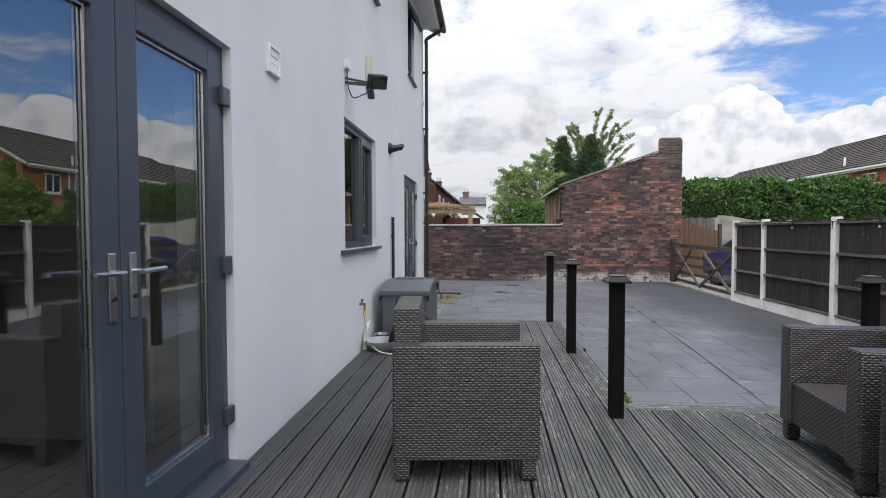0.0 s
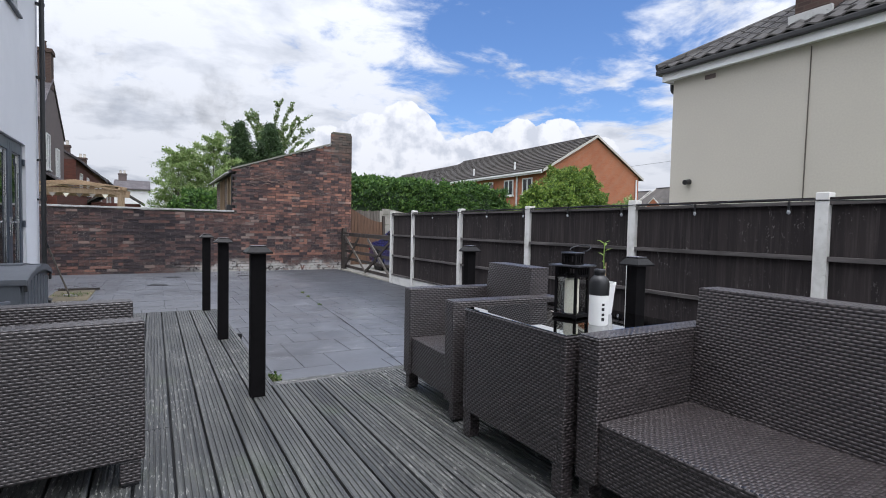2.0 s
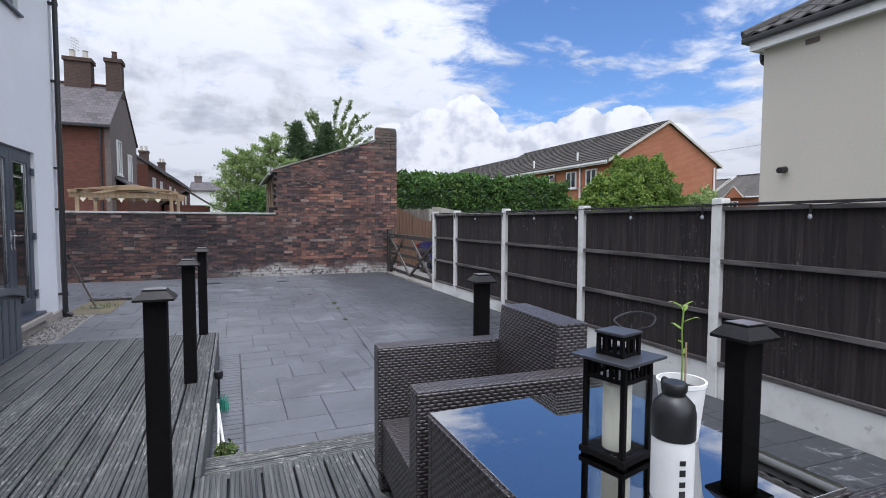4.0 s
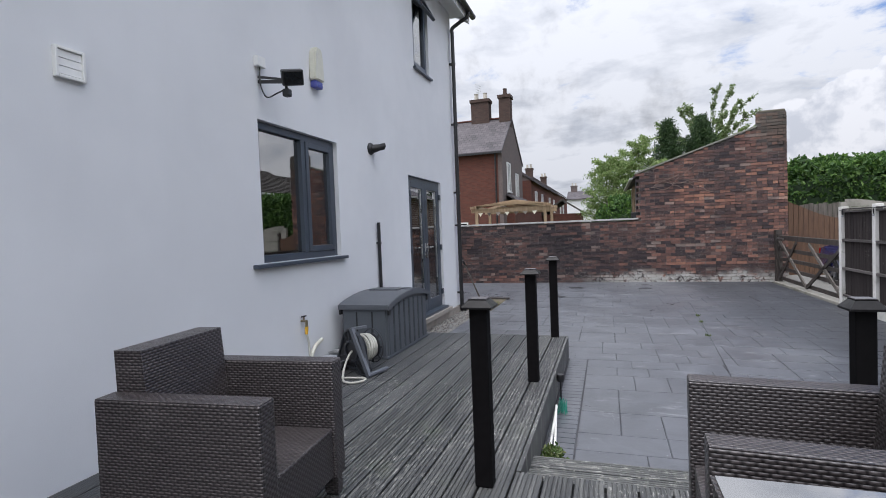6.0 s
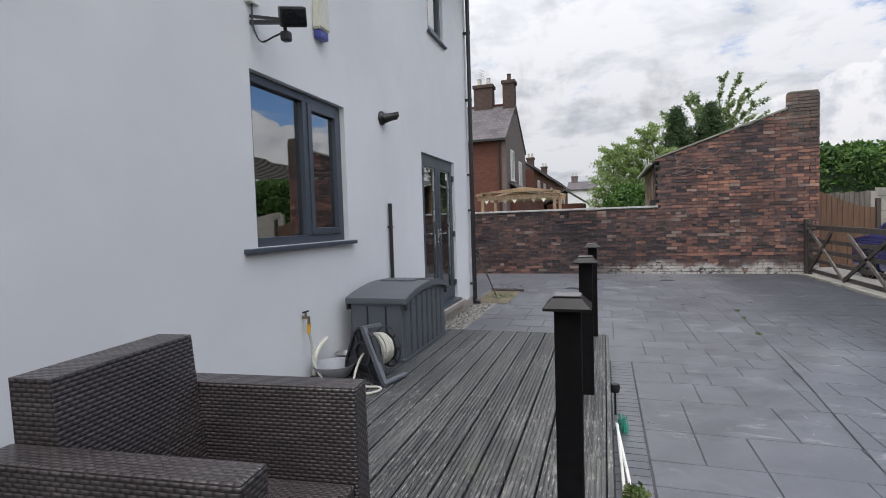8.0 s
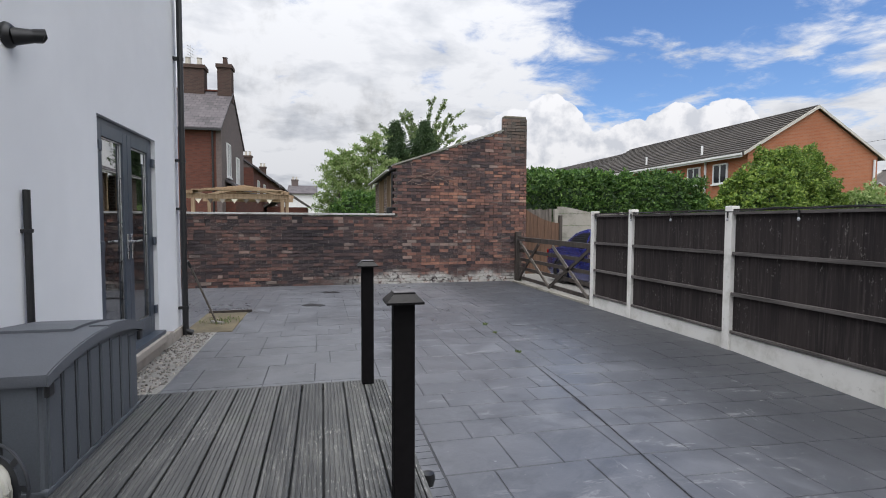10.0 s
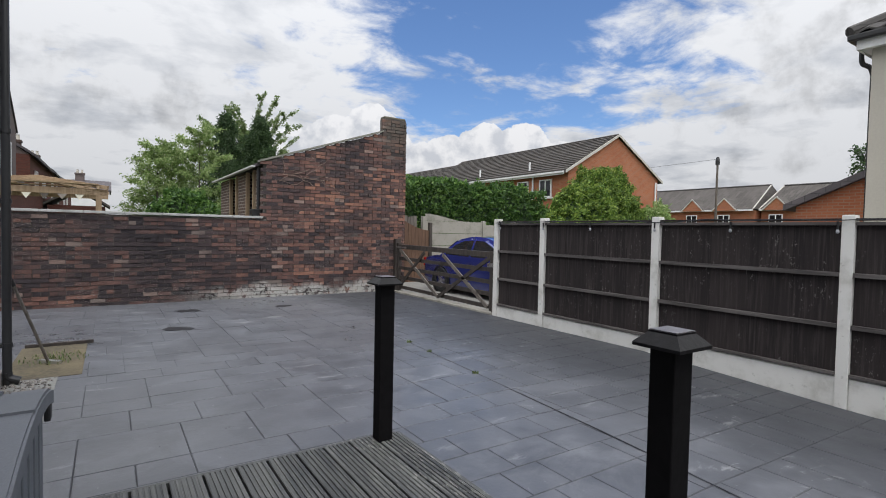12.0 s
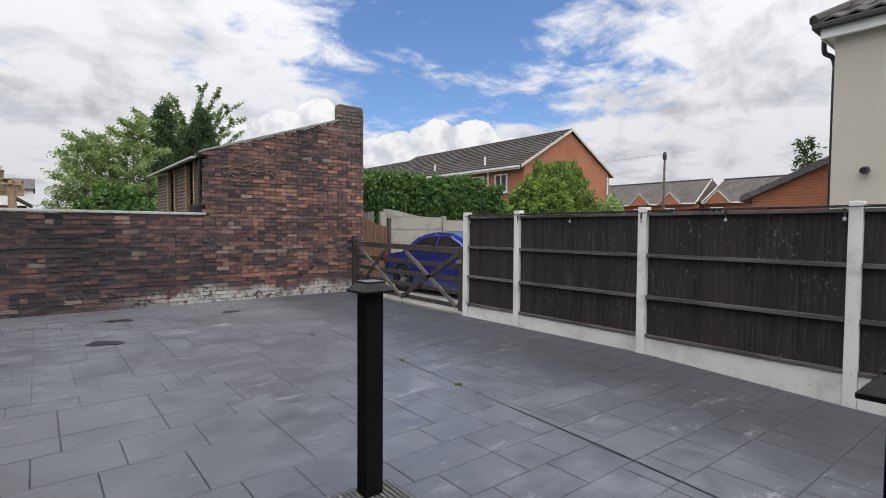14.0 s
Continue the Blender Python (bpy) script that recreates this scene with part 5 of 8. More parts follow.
# ---------------------------------------------------------------- things along the house
def storage_box():
    x0, x1, y0, y1, h = 0.10, 0.61, 5.81, 6.94, 0.515
    t = thing("storage_box", "grey plastic garden storage box, lid closed, against the wall", "storage box")

    def arch(y):
        return h + 0.080 * math.sin(math.pi * min(1.0, max(0.0, (y - y0 + 0.02) / (y1 - y0 + 0.04)))) ** 0.8

    ys = [y0 + (y1 - y0) * i / 18 for i in range(19)]
    bm = prism([(y0, 0.0)] + [(y, arch(y) - 0.004) for y in ys] + [(y1, 0.0)], "x", x0 + 0.008, x1 - 0.004)
    bmesh.ops.bevel(bm, geom=[e for e in bm.edges if abs(e.verts[0].co.x - e.verts[1].co.x) < 1e-5 and abs(e.verts[0].co.y - e.verts[1].co.y) < 1e-5], offset=0.022, segments=3, affect="EDGES")
    part("body", bm, BOX_GREY, t, "", True)
    part("base_rim", boxes((x0 + 0.004, x1 + 0.003, y0 - 0.005, y1 + 0.005, 0.0, 0.028), bevel=0.008), BOX_GREY, t)
    n = 7
    for i in range(1, n + 1):
        y = y0 + 0.02 + (y1 - y0 - 0.04) * i / (n + 1)
        # raised near-black strip: the shade of a groove is put into its colour
        part("groove_shade", boxes((x1 - 0.008, x1 - 0.0025, y - 0.006, y + 0.006, 0.035, arch(y) - 0.055), bevel=0.001), NEAR_BLACK, t)
    for i in range(n + 2):
        y = y0 + 0.02 + (y1 - y0 - 0.04) * (i + 0.5) / (n + 1)
        if y < y1 - 0.03:
            part("panel_stave", boxes((x1 - 0.010, x1 + 0.002, y - 0.050, y + 0.050, 0.035, arch(y) - 0.062), bevel=0.005), BOX_GREY, t)
    for x in (0.275, 0.445):
        # same dark strip in place of a shaded groove on the end face
        part("groove_shade", boxes((x - 0.008, x + 0.008, y0 - 0.003, y0 + 0.004, 0.035, h - 0.045), bevel=0.001), NEAR_BLACK, t)
    # the lid follows the arch and turns down over the rim
    lid_y = [y0 - 0.022 + (y1 - y0 + 0.044) * i / 22 for i in range(23)]
    outer = [(lid_y[0], h - 0.024), (lid_y[0] - 0.004, h - 0.012)] + [(y, arch(y) + 0.026) for y in lid_y] + [(lid_y[-1] + 0.004, h - 0.012), (lid_y[-1], h - 0.024)]
    inner = [(y1 + 0.012, h - 0.024)] + [(min(max(y, y0 - 0.012), y1 + 0.012), arch(y) + 0.001) for y in lid_y[::-1]] + [(y0 - 0.012, h - 0.024)]
    bm = prism(outer + inner, "x", x0 - 0.012, x1 + 0.022)
    lid = part("lid", bm, LID_GREY, t, "arched grey lid with a rounded rim", True)
    for xa, xb in ((x1 + 0.0225, x1 + 0.030), (x0 - 0.020, x0 - 0.0125)):
        prof = [(y, arch(y) + 0.022) for y in lid_y] + [(y, arch(y) - 0.026) for y in lid_y[::-1]]
        part("lid_edge", prism(prof, "x", xa, xb), LID_GREY, lid, "", True)
    prof = [(y, arch(y) + 0.040) for y in lid_y[10:21]] + [(y, arch(y) + 0.020) for y in lid_y[10:21][::-1]]
    part("lid_ridge", prism(prof, "x", x0 + 0.07, x1 - 0.10), LID_GREY, lid, "", True)
    prof = [(y, arch(y) + 0.034) for y in lid_y[12:20]] + [(y, arch(y) + 0.020) for y in lid_y[12:20][::-1]]
    part("lid_ridge", prism(prof, "x", x1 - 0.07, x1 + 0.026), LID_GREY, lid, "", True)
    for y in (y0 - 0.012, y1 - 0.040):
        part("clasp", boxes((x1 + 0.004, x1 + 0.026, y, y + 0.052, h - 0.078, h - 0.020), bevel=0.008), BLACK_PLASTIC, lid, "black corner clasp")
    part("clasp", boxes((x0 - 0.020, x0 + 0.004, y0 - 0.012, y0 + 0.040, h - 0.078, h - 0.020), bevel=0.008), BLACK_PLASTIC, lid, "black corner clasp")


storage_box()


def hose_reel():
    """The near side plate stands on the local x axis, the drum behind it along y."""
    t = thing("hose_reel", "dark plastic hose reel with pale hose wound on it", "hose reel", at=(0.475, 5.335, 0), turn=-26)
    outline = [(-0.235, 0.0), (-0.13, 0.0), (-0.09, 0.045), (0.09, 0.045), (0.13, 0.0), (0.235, 0.0), (0.225, 0.08), (0.115, 0.335), (0.04, 0.385), (-0.04, 0.385), (-0.10, 0.335), (-0.21, 0.12)]
    c = Vector((0.0, 0.195))
    for y in (0.0,):
        # plate blacker than its ribs, so the pockets' shade is in the colour
        plate = part("side_plate", prism(outline, "y", y - 0.010, y + 0.010), BLACK_PLASTIC, t, "dark ribbed side plate")
        bm = bmesh.new()
        for a, b in zip(outline, outline[1:] + outline[:1]):
            bar(bm, (a[0], y - 0.006, a[1] + 0.004), (b[0], y - 0.006, b[1] + 0.004), 0.034, 0.016)
        for k, (x, z) in enumerate(outline):
            if k in (1, 4):
                continue
            d = (Vector((x, z)) - c).normalized()
            bar(bm, (c.x + d.x * 0.095, y - 0.010, c.y + d.y * 0.095), (x * 0.97, y - 0.010, z * 0.97 + 0.006), 0.022, 0.012)
        part("rib", bm, REEL_GREY, plate)
        bm = lathe([(0.080, -0.014), (0.100, -0.014), (0.100, 0.014), (0.080, 0.014), (0.080, -0.014)], 28)
        bmesh.ops.transform(bm, matrix=pose(0, y - 0.012, 0.195, 90, 0, 0), verts=bm.verts)
        part("hub_ring", bm, REEL_GREY, plate, "", True)
    for y, r in ((0.055, 0.130), (0.225, 0.155)):
        ring = tube([(r * math.cos(a), y, 0.205 + r * math.sin(a)) for a in np.linspace(0, 2 * math.pi, 17)], 0.006, 6)
        for k in range(8):
            a = 2 * math.pi * k / 8
            bar(ring, (0.07 * math.cos(a), y, 0.205 + 0.07 * math.sin(a)), (r * math.cos(a), y, 0.205 + r * math.sin(a)), 0.006, 0.022)
        rod(ring, (0, y - 0.004, 0.205), (0, y + 0.004, 0.205), 0.115, n=24)
        part("flange", ring, REEL_GREY, t, "open spoked flange")
    part("drum", rod(bmesh.new(), (0, 0.02, 0.205), (0, 0.235, 0.205), 0.060, n=20), REEL_GREY, t)
    hr = random.Random(12)
    for k in range(6):
        for r in (0.075, 0.095, 0.113):
            if r > 0.11 and k in (0, 5):
                continue
            sl, rr = hr.uniform(-0.012, 0.012), r + hr.uniform(-0.004, 0.005)
            ring = tube([(rr * math.cos(a), 0.072 + k * 0.026 + sl * math.cos(a + k), 0.205 + rr * math.sin(a)) for a in np.linspace(0, 2 * math.pi, 15)], 0.0118, 6)
            part("hose_winding", ring, HOSE, t, "", True)
    bm = bmesh.new()
    bar(bm, (0.035, -0.028, 0.405), (0.262, -0.028, 0.015), 0.030, 0.042)
    part("frame_bar", bm, FOOT_GREY, t, "pale grey frame bar")
    bm = rod(bmesh.new(), (0.262, -0.035, 0.022), (0.205, 0.215, 0.022), 0.021, n=14)
    part("foot_bar", bm, FOOT_GREY, t, "pale grey foot bar", True)
    bm = bmesh.new()
    bar(bm, (0.035, -0.035, 0.402), (0.090, 0.095, 0.412), 0.032, 0.020)
    part("carry_handle", bm, FOOT_GREY, t)


hose_reel()
HOSE_LINE = [(0.050, 5.26, 0.36), (0.062, 5.275, 0.26), (0.085, 5.26, 0.12), (0.20, 5.19, 0.025), (0.34, 5.13, 0.010), (0.52, 5.13, 0.010), (0.66, 5.155, 0.010), (0.705, 5.10, 0.010), (0.66, 5.02, 0.010), (0.58, 5.01, 0.010), (0.515, 5.07, 0.018), (0.475, 5.17, 0.085), (0.468, 5.27, 0.165), (0.473, 5.325, 0.195)]
solid("garden_hose", tube(HOSE_LINE, 0.0095, 8), HOSE, "pale hose looping over the deck from the tap", "hose", smooth=True)


def tap():
    t = thing("garden_tap", "outdoor brass tap with a yellow hose connector on the wall", "tap")
    bm = rod(bmesh.new(), (0.0, 5.26, 0.47), (0.06, 5.26, 0.47), 0.011, n=10)
    rod(bm, (0.055, 5.26, 0.48), (0.055, 5.26, 0.42), 0.012, n=10)
    rod(bm, (0.03, 5.26, 0.47), (0.03, 5.26, 0.51), 0.008, n=10)
    part("spout", bm, BRASS, t)
    part("tap_handle", boxes((0.022, 0.038, 5.225, 5.295, 0.508, 0.520), bevel=0.003), BLACK_PLASTIC, t)
    part("connector", rod(bmesh.new(), (0.055, 5.26, 0.42), (0.050, 5.26, 0.35), 0.016, 0.013, n=12), YELLOW, t, "yellow plastic connector")
    t2 = thing("pipe_lagging", "pale foam-wrapped pipe elbow at the foot of the wall", "pipe")
    part("elbow", tube([(0.033, 5.34, 0.06), (0.038, 5.36, 0.15), (0.035, 5.42, 0.200), (0.033, 5.48, 0.225), (0.033, 5.54, 0.245)], 0.019, 10), CREAM_PLASTIC, t2)
    part("stub", rod(bmesh.new(), (0.033, 5.34, 0.0), (0.033, 5.34, 0.08), 0.019, n=10), CREAM_PLASTIC, t2)


tap()
solid("washing_bowl", lathe([(0.0, 0.0), (0.10, 0.0), (0.12, 0.01), (0.165, 0.085), (0.172, 0.10), (0.166, 0.10), (0.115, 0.016), (0.0, 0.012)], 32, (0.20, 5.36)), BOWL_GREY,
      "pale grey plastic bowl on the deck by the wall", "bowl", smooth=True)
solid("pet_bowl", lathe([(0.0, 0.0), (0.085, 0.0), (0.09, 0.01), (0.082, 0.085), (0.088, 0.10), (0.080, 0.10), (0.068, 0.045), (0.0, 0.03)], 28, (0.125, 5.66)), STEEL,
      "dull steel bowl beside the storage box", "bowl", smooth=True)


def wall_vent():
    y0, y1, z0, z1 = 3.185, 3.345, 2.112, 2.275
    t = thing("wall_vent", "white plastic louvred vent cover on the wall", "vent")
    part("frame", frame_ring(y0, y1, z0, z1, 0.016, 0.0, 0.028, 0.004), WHITE_PLASTIC, t)
    part("backing", boxes((0.0, 0.006, y0 + 0.016, y1 - 0.016, z0 + 0.016, z1 - 0.016)), WHITE_PLASTIC, t)
    for i in range(3):
        z = z0 + 0.020 + i * 0.042
        part("flap", prism([(0.010, z), (0.019, z + 0.001), (0.016, z + 0.041), (0.010, z + 0.041)], "y", y0 + 0.017, y1 - 0.017), WHITE_PLASTIC, t)


wall_vent()


def alarm_box():
    t = thing("alarm_box", "aged cream alarm sounder with a blue strobe on the wall", "alarm")
    bm = prism([(5.578, 2.745), (5.742, 2.745), (5.738, 2.90), (5.725, 3.02), (5.695, 3.065), (5.625, 3.065), (5.595, 3.02), (5.582, 2.90)], "x", 0.0, 0.075)
    bmesh.ops.bevel(bm, geom=bm.edges[:], offset=0.012, segments=2, affect="EDGES")
    part("cover", bm, CREAM_PLASTIC, t)
    part("strobe", boxes((0.0, 0.065, 5.595, 5.725, 2.675, 2.742), bevel=0.014), BLUE_PLASTIC, t, "blue strobe lens")


alarm_box()


def flood_light():
    t = thing("floodlight", "black floodlight on an arm with a motion sensor", "floodlight")
    part("junction_box", boxes((0.0, 0.045, 4.770, 4.870, 2.635, 2.720), bevel=0.006), WHITE_PLASTIC, t, "white junction box")
    bm = bmesh.new()
    bar(bm, (0.0, 4.820, 2.520), (0.22, 4.880, 2.510), 0.02, 0.025)
    bar(bm, (0.0, 4.820, 2.560), (0.20, 4.880, 2.530), 0.015, 0.018)
    part("arm", bm, BLACK_PLASTIC, t)
    m = pose(0.27, 4.900, 2.545, 8, 24, -44)
    bm = bmesh.new()
    box(bm, -0.032, 0.05, -0.085, 0.085, -0.062, 0.062, bevel=0.012, m=m)
    lamp = part("lamp_head", bm, BLACK_PLASTIC, t)
    bm = bmesh.new()
    box(bm, 0.050, 0.056, -0.072, 0.072, -0.048, 0.048, m=m)
    part("lens", bm, CAR_GLASS, lamp)
    part("sensor", boxes((0.19, 0.25, 4.865, 4.925, 2.390, 2.455), bevel=0.015), BLACK_PLASTIC, t, "black motion sensor")
    part("stalk", rod(bmesh.new(), (0.22, 4.890, 2.450), (0.22, 4.885, 2.510), 0.012, n=8), BLACK_PLASTIC, t)
    part("cable", tube([(0.02, 4.820, 2.635), (0.03, 4.810, 2.490), (0.07, 4.830, 2.390), (0.15, 4.860, 2.420), (0.20, 4.890, 2.450)], 0.006, 6), BLACK_PLASTIC, t)


flood_light()


def wall_camera():
    t = thing("wall_light", "black conical wall light pointing along the wall", "wall light")
    bm = lathe([(0.0, 0.0), (0.072, 0.0), (0.074, 0.010), (0.066, 0.026), (0.052, 0.040), (0.0, 0.040)], 28)
    bmesh.ops.transform(bm, matrix=pose(0.0, 6.845, 2.265, 0, 90, 0), verts=bm.verts)
    part("base_plate", bm, BLACK_PLASTIC, t, "", True)
    part("barrel", rod(bmesh.new(), (0.03, 6.85, 2.262), (0.13, 6.885, 2.282), 0.052, 0.036, n=24), BLACK_PLASTIC, t, "", True)
    bm = lathe([(0.030, 0.0), (0.040, 0.0), (0.040, 0.062), (0.036, 0.062), (0.036, 0.006), (0.030, 0.006), (0.030, 0.0)], 24)
    for v in bm.verts:
        if v.co.z > 0.03 and v.co.x > 0.0:
            v.co.z -= 0.028 * v.co.x / 0.04
    bmesh.ops.transform(bm, matrix=pose(0.122, 6.882, 2.281, 0, 80, 18), verts=bm.verts)
    part("hood", bm, BLACK_PLASTIC, t, "", True)


wall_camera()
t = thing("conduit", "black plastic conduit running up the white wall", "pipe")
part("pipe", rod(bmesh.new(), (0.03, 6.93, 0.05), (0.03, 6.93, 1.38), 0.020, n=12), BLACK_PLASTIC, t)
for z in (1.13,):
    part("clip", boxes((0.0, 0.052, 6.905, 6.955, z - 0.012, z + 0.012), bevel=0.004), BLACK_PLASTIC, t)

GB = G - 0.13      # rough ground around the garden

# ---------------------------------------------------------------- beyond the brick wall
def lean_to():
    t = thing("outbuilding", "old brick lean-to outbuilding with a sloping roof", "outbuilding")
    part("wall", boxes((STEP_X + 0.02, STEP_X + 0.24, WALL_Y + 0.24, WALL_Y + 0.9, GB, 2.44), (STEP_X + 0.02, STEP_X + 0.24, WALL_Y + 1.7, WALL_Y + 2.7, GB, 2.44), (STEP_X + 0.02, STEP_X + 0.24, WALL_Y + 3.6, WALL_Y + 5.0, GB, 2.44),
                       (STEP_X + 0.02, STEP_X + 0.24, WALL_Y + 0.9, WALL_Y + 1.7, GB, 1.2), (STEP_X + 0.02, STEP_X + 0.24, WALL_Y + 2.7, WALL_Y + 3.6, GB, 1.2)), OUT_BRICK, t)
    part("wall", boxes((STEP_X + 0.25, CH1, WALL_Y + 4.8, WALL_Y + 5.0, GB, 2.44)), OUT_BRICK, t)
    part("wall", boxes((CH1 - 0.25, CH1 - 0.02, WALL_Y + 0.24, WALL_Y + 4.79, GB, 3.38)), OUT_BRICK, t)
    for y in (0.95, 1.62, 2.75, 3.52):
        part("timber_post", boxes((STEP_X - 0.02, STEP_X + 0.06, WALL_Y + y, WALL_Y + y + 0.08, 1.2, 2.44)), TIMBER, t)
    part("roof", prism([(STEP_X - 0.14, Z_A - 0.11), (CH1, Z_B + 0.10), (CH1, Z_B + 0.17), (STEP_X - 0.14, Z_A - 0.05)], "y", WALL_Y + 0.235, WALL_Y + 5.1), SLATE, t)
    part("gutter", boxes((STEP_X - 0.22, STEP_X - 0.14, WALL_Y + 0.25, WALL_Y + 5.1, Z_A - 0.13, Z_A - 0.09), bevel=0.01), COPING, t)
    part("downpipe", rod(bmesh.new(), (STEP_X - 0.05, WALL_Y + 0.34, 0.0), (STEP_X - 0.05, WALL_Y + 0.34, Z_A - 0.12), 0.035, n=10), BLACK_PLASTIC, t)
    part("hopper", boxes((STEP_X - 0.20, STEP_X + 0.015, WALL_Y + 0.25, WALL_Y + 0.5, Z_LOW + 0.045, Z_LOW + 0.20), bevel=0.02), BLACK_PLASTIC, t)


lean_to()


def vertical_window(parent, axis, at, c, z0, z1, half, depth, frame_m=None, glass=None):
    """A far house's window on a plane axis = at, centred on c; depth points outwards."""
    frame_m, glass = frame_m or FASCIA, glass or CAR_GLASS
    out = at + depth

    def b(u0, u1, w0, w1, d0, d1):
        lo, hi = min(at + d0 * depth, at + d1 * depth), max(at + d0 * depth, at + d1 * depth)
        return (lo, hi, u0, u1, w0, w1) if axis == "x" else (u0, u1, lo, hi, w0, w1)
    f = 0.07
    w = part("window", boxes(b(c - half, c - half + f, z0, z1, 0, 1), b(c + half - f, c + half, z0, z1, 0, 1), b(c - half + f, c + half - f, z0, z0 + f, 0, 1),
                             b(c - half + f, c + half - f, z1 - f, z1, 0, 1), b(c - f / 2, c + f / 2, z0 + f, z1 - f, 0, 0.9)), frame_m, parent, "white framed window")
    part("pane", boxes(b(c - half + f, c - f / 2, z0 + f, z1 - f, 0.1, 0.5)), glass, w)
    part("pane", boxes(b(c + f / 2, c + half - f, z0 + f, z1 - f, 0.1, 0.5)), glass, w)
    part("sill", boxes(b(c - half - 0.08, c + half + 0.08, z0 - 0.08, z0 - 0.002, 0, 1.6)), frame_m, w)


def chimney(parent, x0, x1, y0, y1, z0, z1, mat, pots):
    c = part("chimney", boxes((x0, x1, y0, y1, z0, z1 - 0.2), (x0 - 0.07, x1 + 0.07, y0 - 0.07, y1 + 0.07, z1 - 0.2, z1)), mat, parent)
    for i in range(pots):
        x = x0 + (x1 - x0) * (i + 0.5) / pots
        bm = lathe([(0.0, z1), (0.15, z1), (0.12, z1 + 0.4), (0.15, z1 + 0.46), (0.10, z1 + 0.46), (0.09, z1 + 0.1), (0, z1 + 0.1)], 12, (x, (y0 + y1) / 2))
        part("chimney_pot", bm, CREAM if pots > 1 else mat, c)


def red_house():
    t = thing("red_brick_house", "old red brick house with slate roof and chimneys", "house")
    x0, x1, y0, y1, ze, zr, yr = -11.0, -3.15, 31.0, 38.4, 5.9, 8.45, 34.6
    part("wall", boxes((x0, x1 - 0.25, y0, y1, GB, ze)), RED_BRICK, t)
    part("gable", prism([(y0, GB), (y1, GB), (y1, ze), (yr, zr - 0.05), (y0, ze)], "x", x1 - 0.249, x1), DARK_RENDER, t, "dull rendered gable wall")
    part("roof", prism([(y0 - 0.25, ze - 0.12), (yr, zr), (y1 + 0.25, ze - 0.12), (y1 + 0.25, ze + 0.0), (yr, zr + 0.13), (y0 - 0.25, ze + 0.0)], "x", x0, x1 + 0.06), SLATE, t)
    part("ridge", boxes((x0, x1 + 0.05, yr - 0.12, yr + 0.12, zr + 0.10, zr + 0.2), bevel=0.04), RED_BRICK, t, "red ridge tiles")
    part("gutter", boxes((x0, x1 + 0.05, y0 - 0.34, y0 - 0.24, ze - 0.16, ze - 0.06)), BLACK_PLASTIC, t)
    part("downpipe", rod(bmesh.new(), (x1 - 0.4, y0 - 0.06, GB), (x1 - 0.4, y0 - 0.06, ze - 0.1), 0.05, n=8), BLACK_PLASTIC, t)
    chimney(t, -5.75, -4.55, yr - 0.4, yr + 0.4, zr - 0.5, zr + 1.45, CHIMNEY_BRICK, 2)
    chimney(t, -3.85, -3.12, yr - 0.5, yr + 0.3, zr - 0.5, zr + 1.55, CHIMNEY_BRICK, 1)
    bm = rod(bmesh.new(), (-5.3, yr, zr + 1.4), (-5.3, yr, zr + 2.6), 0.02, n=5)
    for k in range(4):
        rod(bm, (-5.3 - 0.1, yr - 0.35, zr + 2.0 + k * 0.16), (-5.3 + 0.1, yr + 0.35, zr + 2.0 + k * 0.16), 0.012, n=4)
    part("aerial", bm, STEEL, t, "thin television aerial")
    vertical_window(t, "x", x1, 32.9, 3.6, 5.4, 0.5, 0.08)
    vertical_window(t, "x", x1, 35.9, 3.3, 5.0, 0.5, 0.08)
    vertical_window(t, "y", y0, -6.1, 0.9, 1.75, 0.75, -0.08)
    part("annexe", prism([(32.0, GB), (45.0, GB), (45.0, 3.0), (32.0, 3.0)], "x", x1 + 0.001, x1 + 0.5), RED_BRICK, t)
    part("annexe_roof", prism([(x1 + 0.001, 3.35), (x1 + 0.7, 2.9), (x1 + 0.7, 3.0), (x1 + 0.001, 3.47)], "y", 31.9, 45.1), SLATE, t)


red_house()


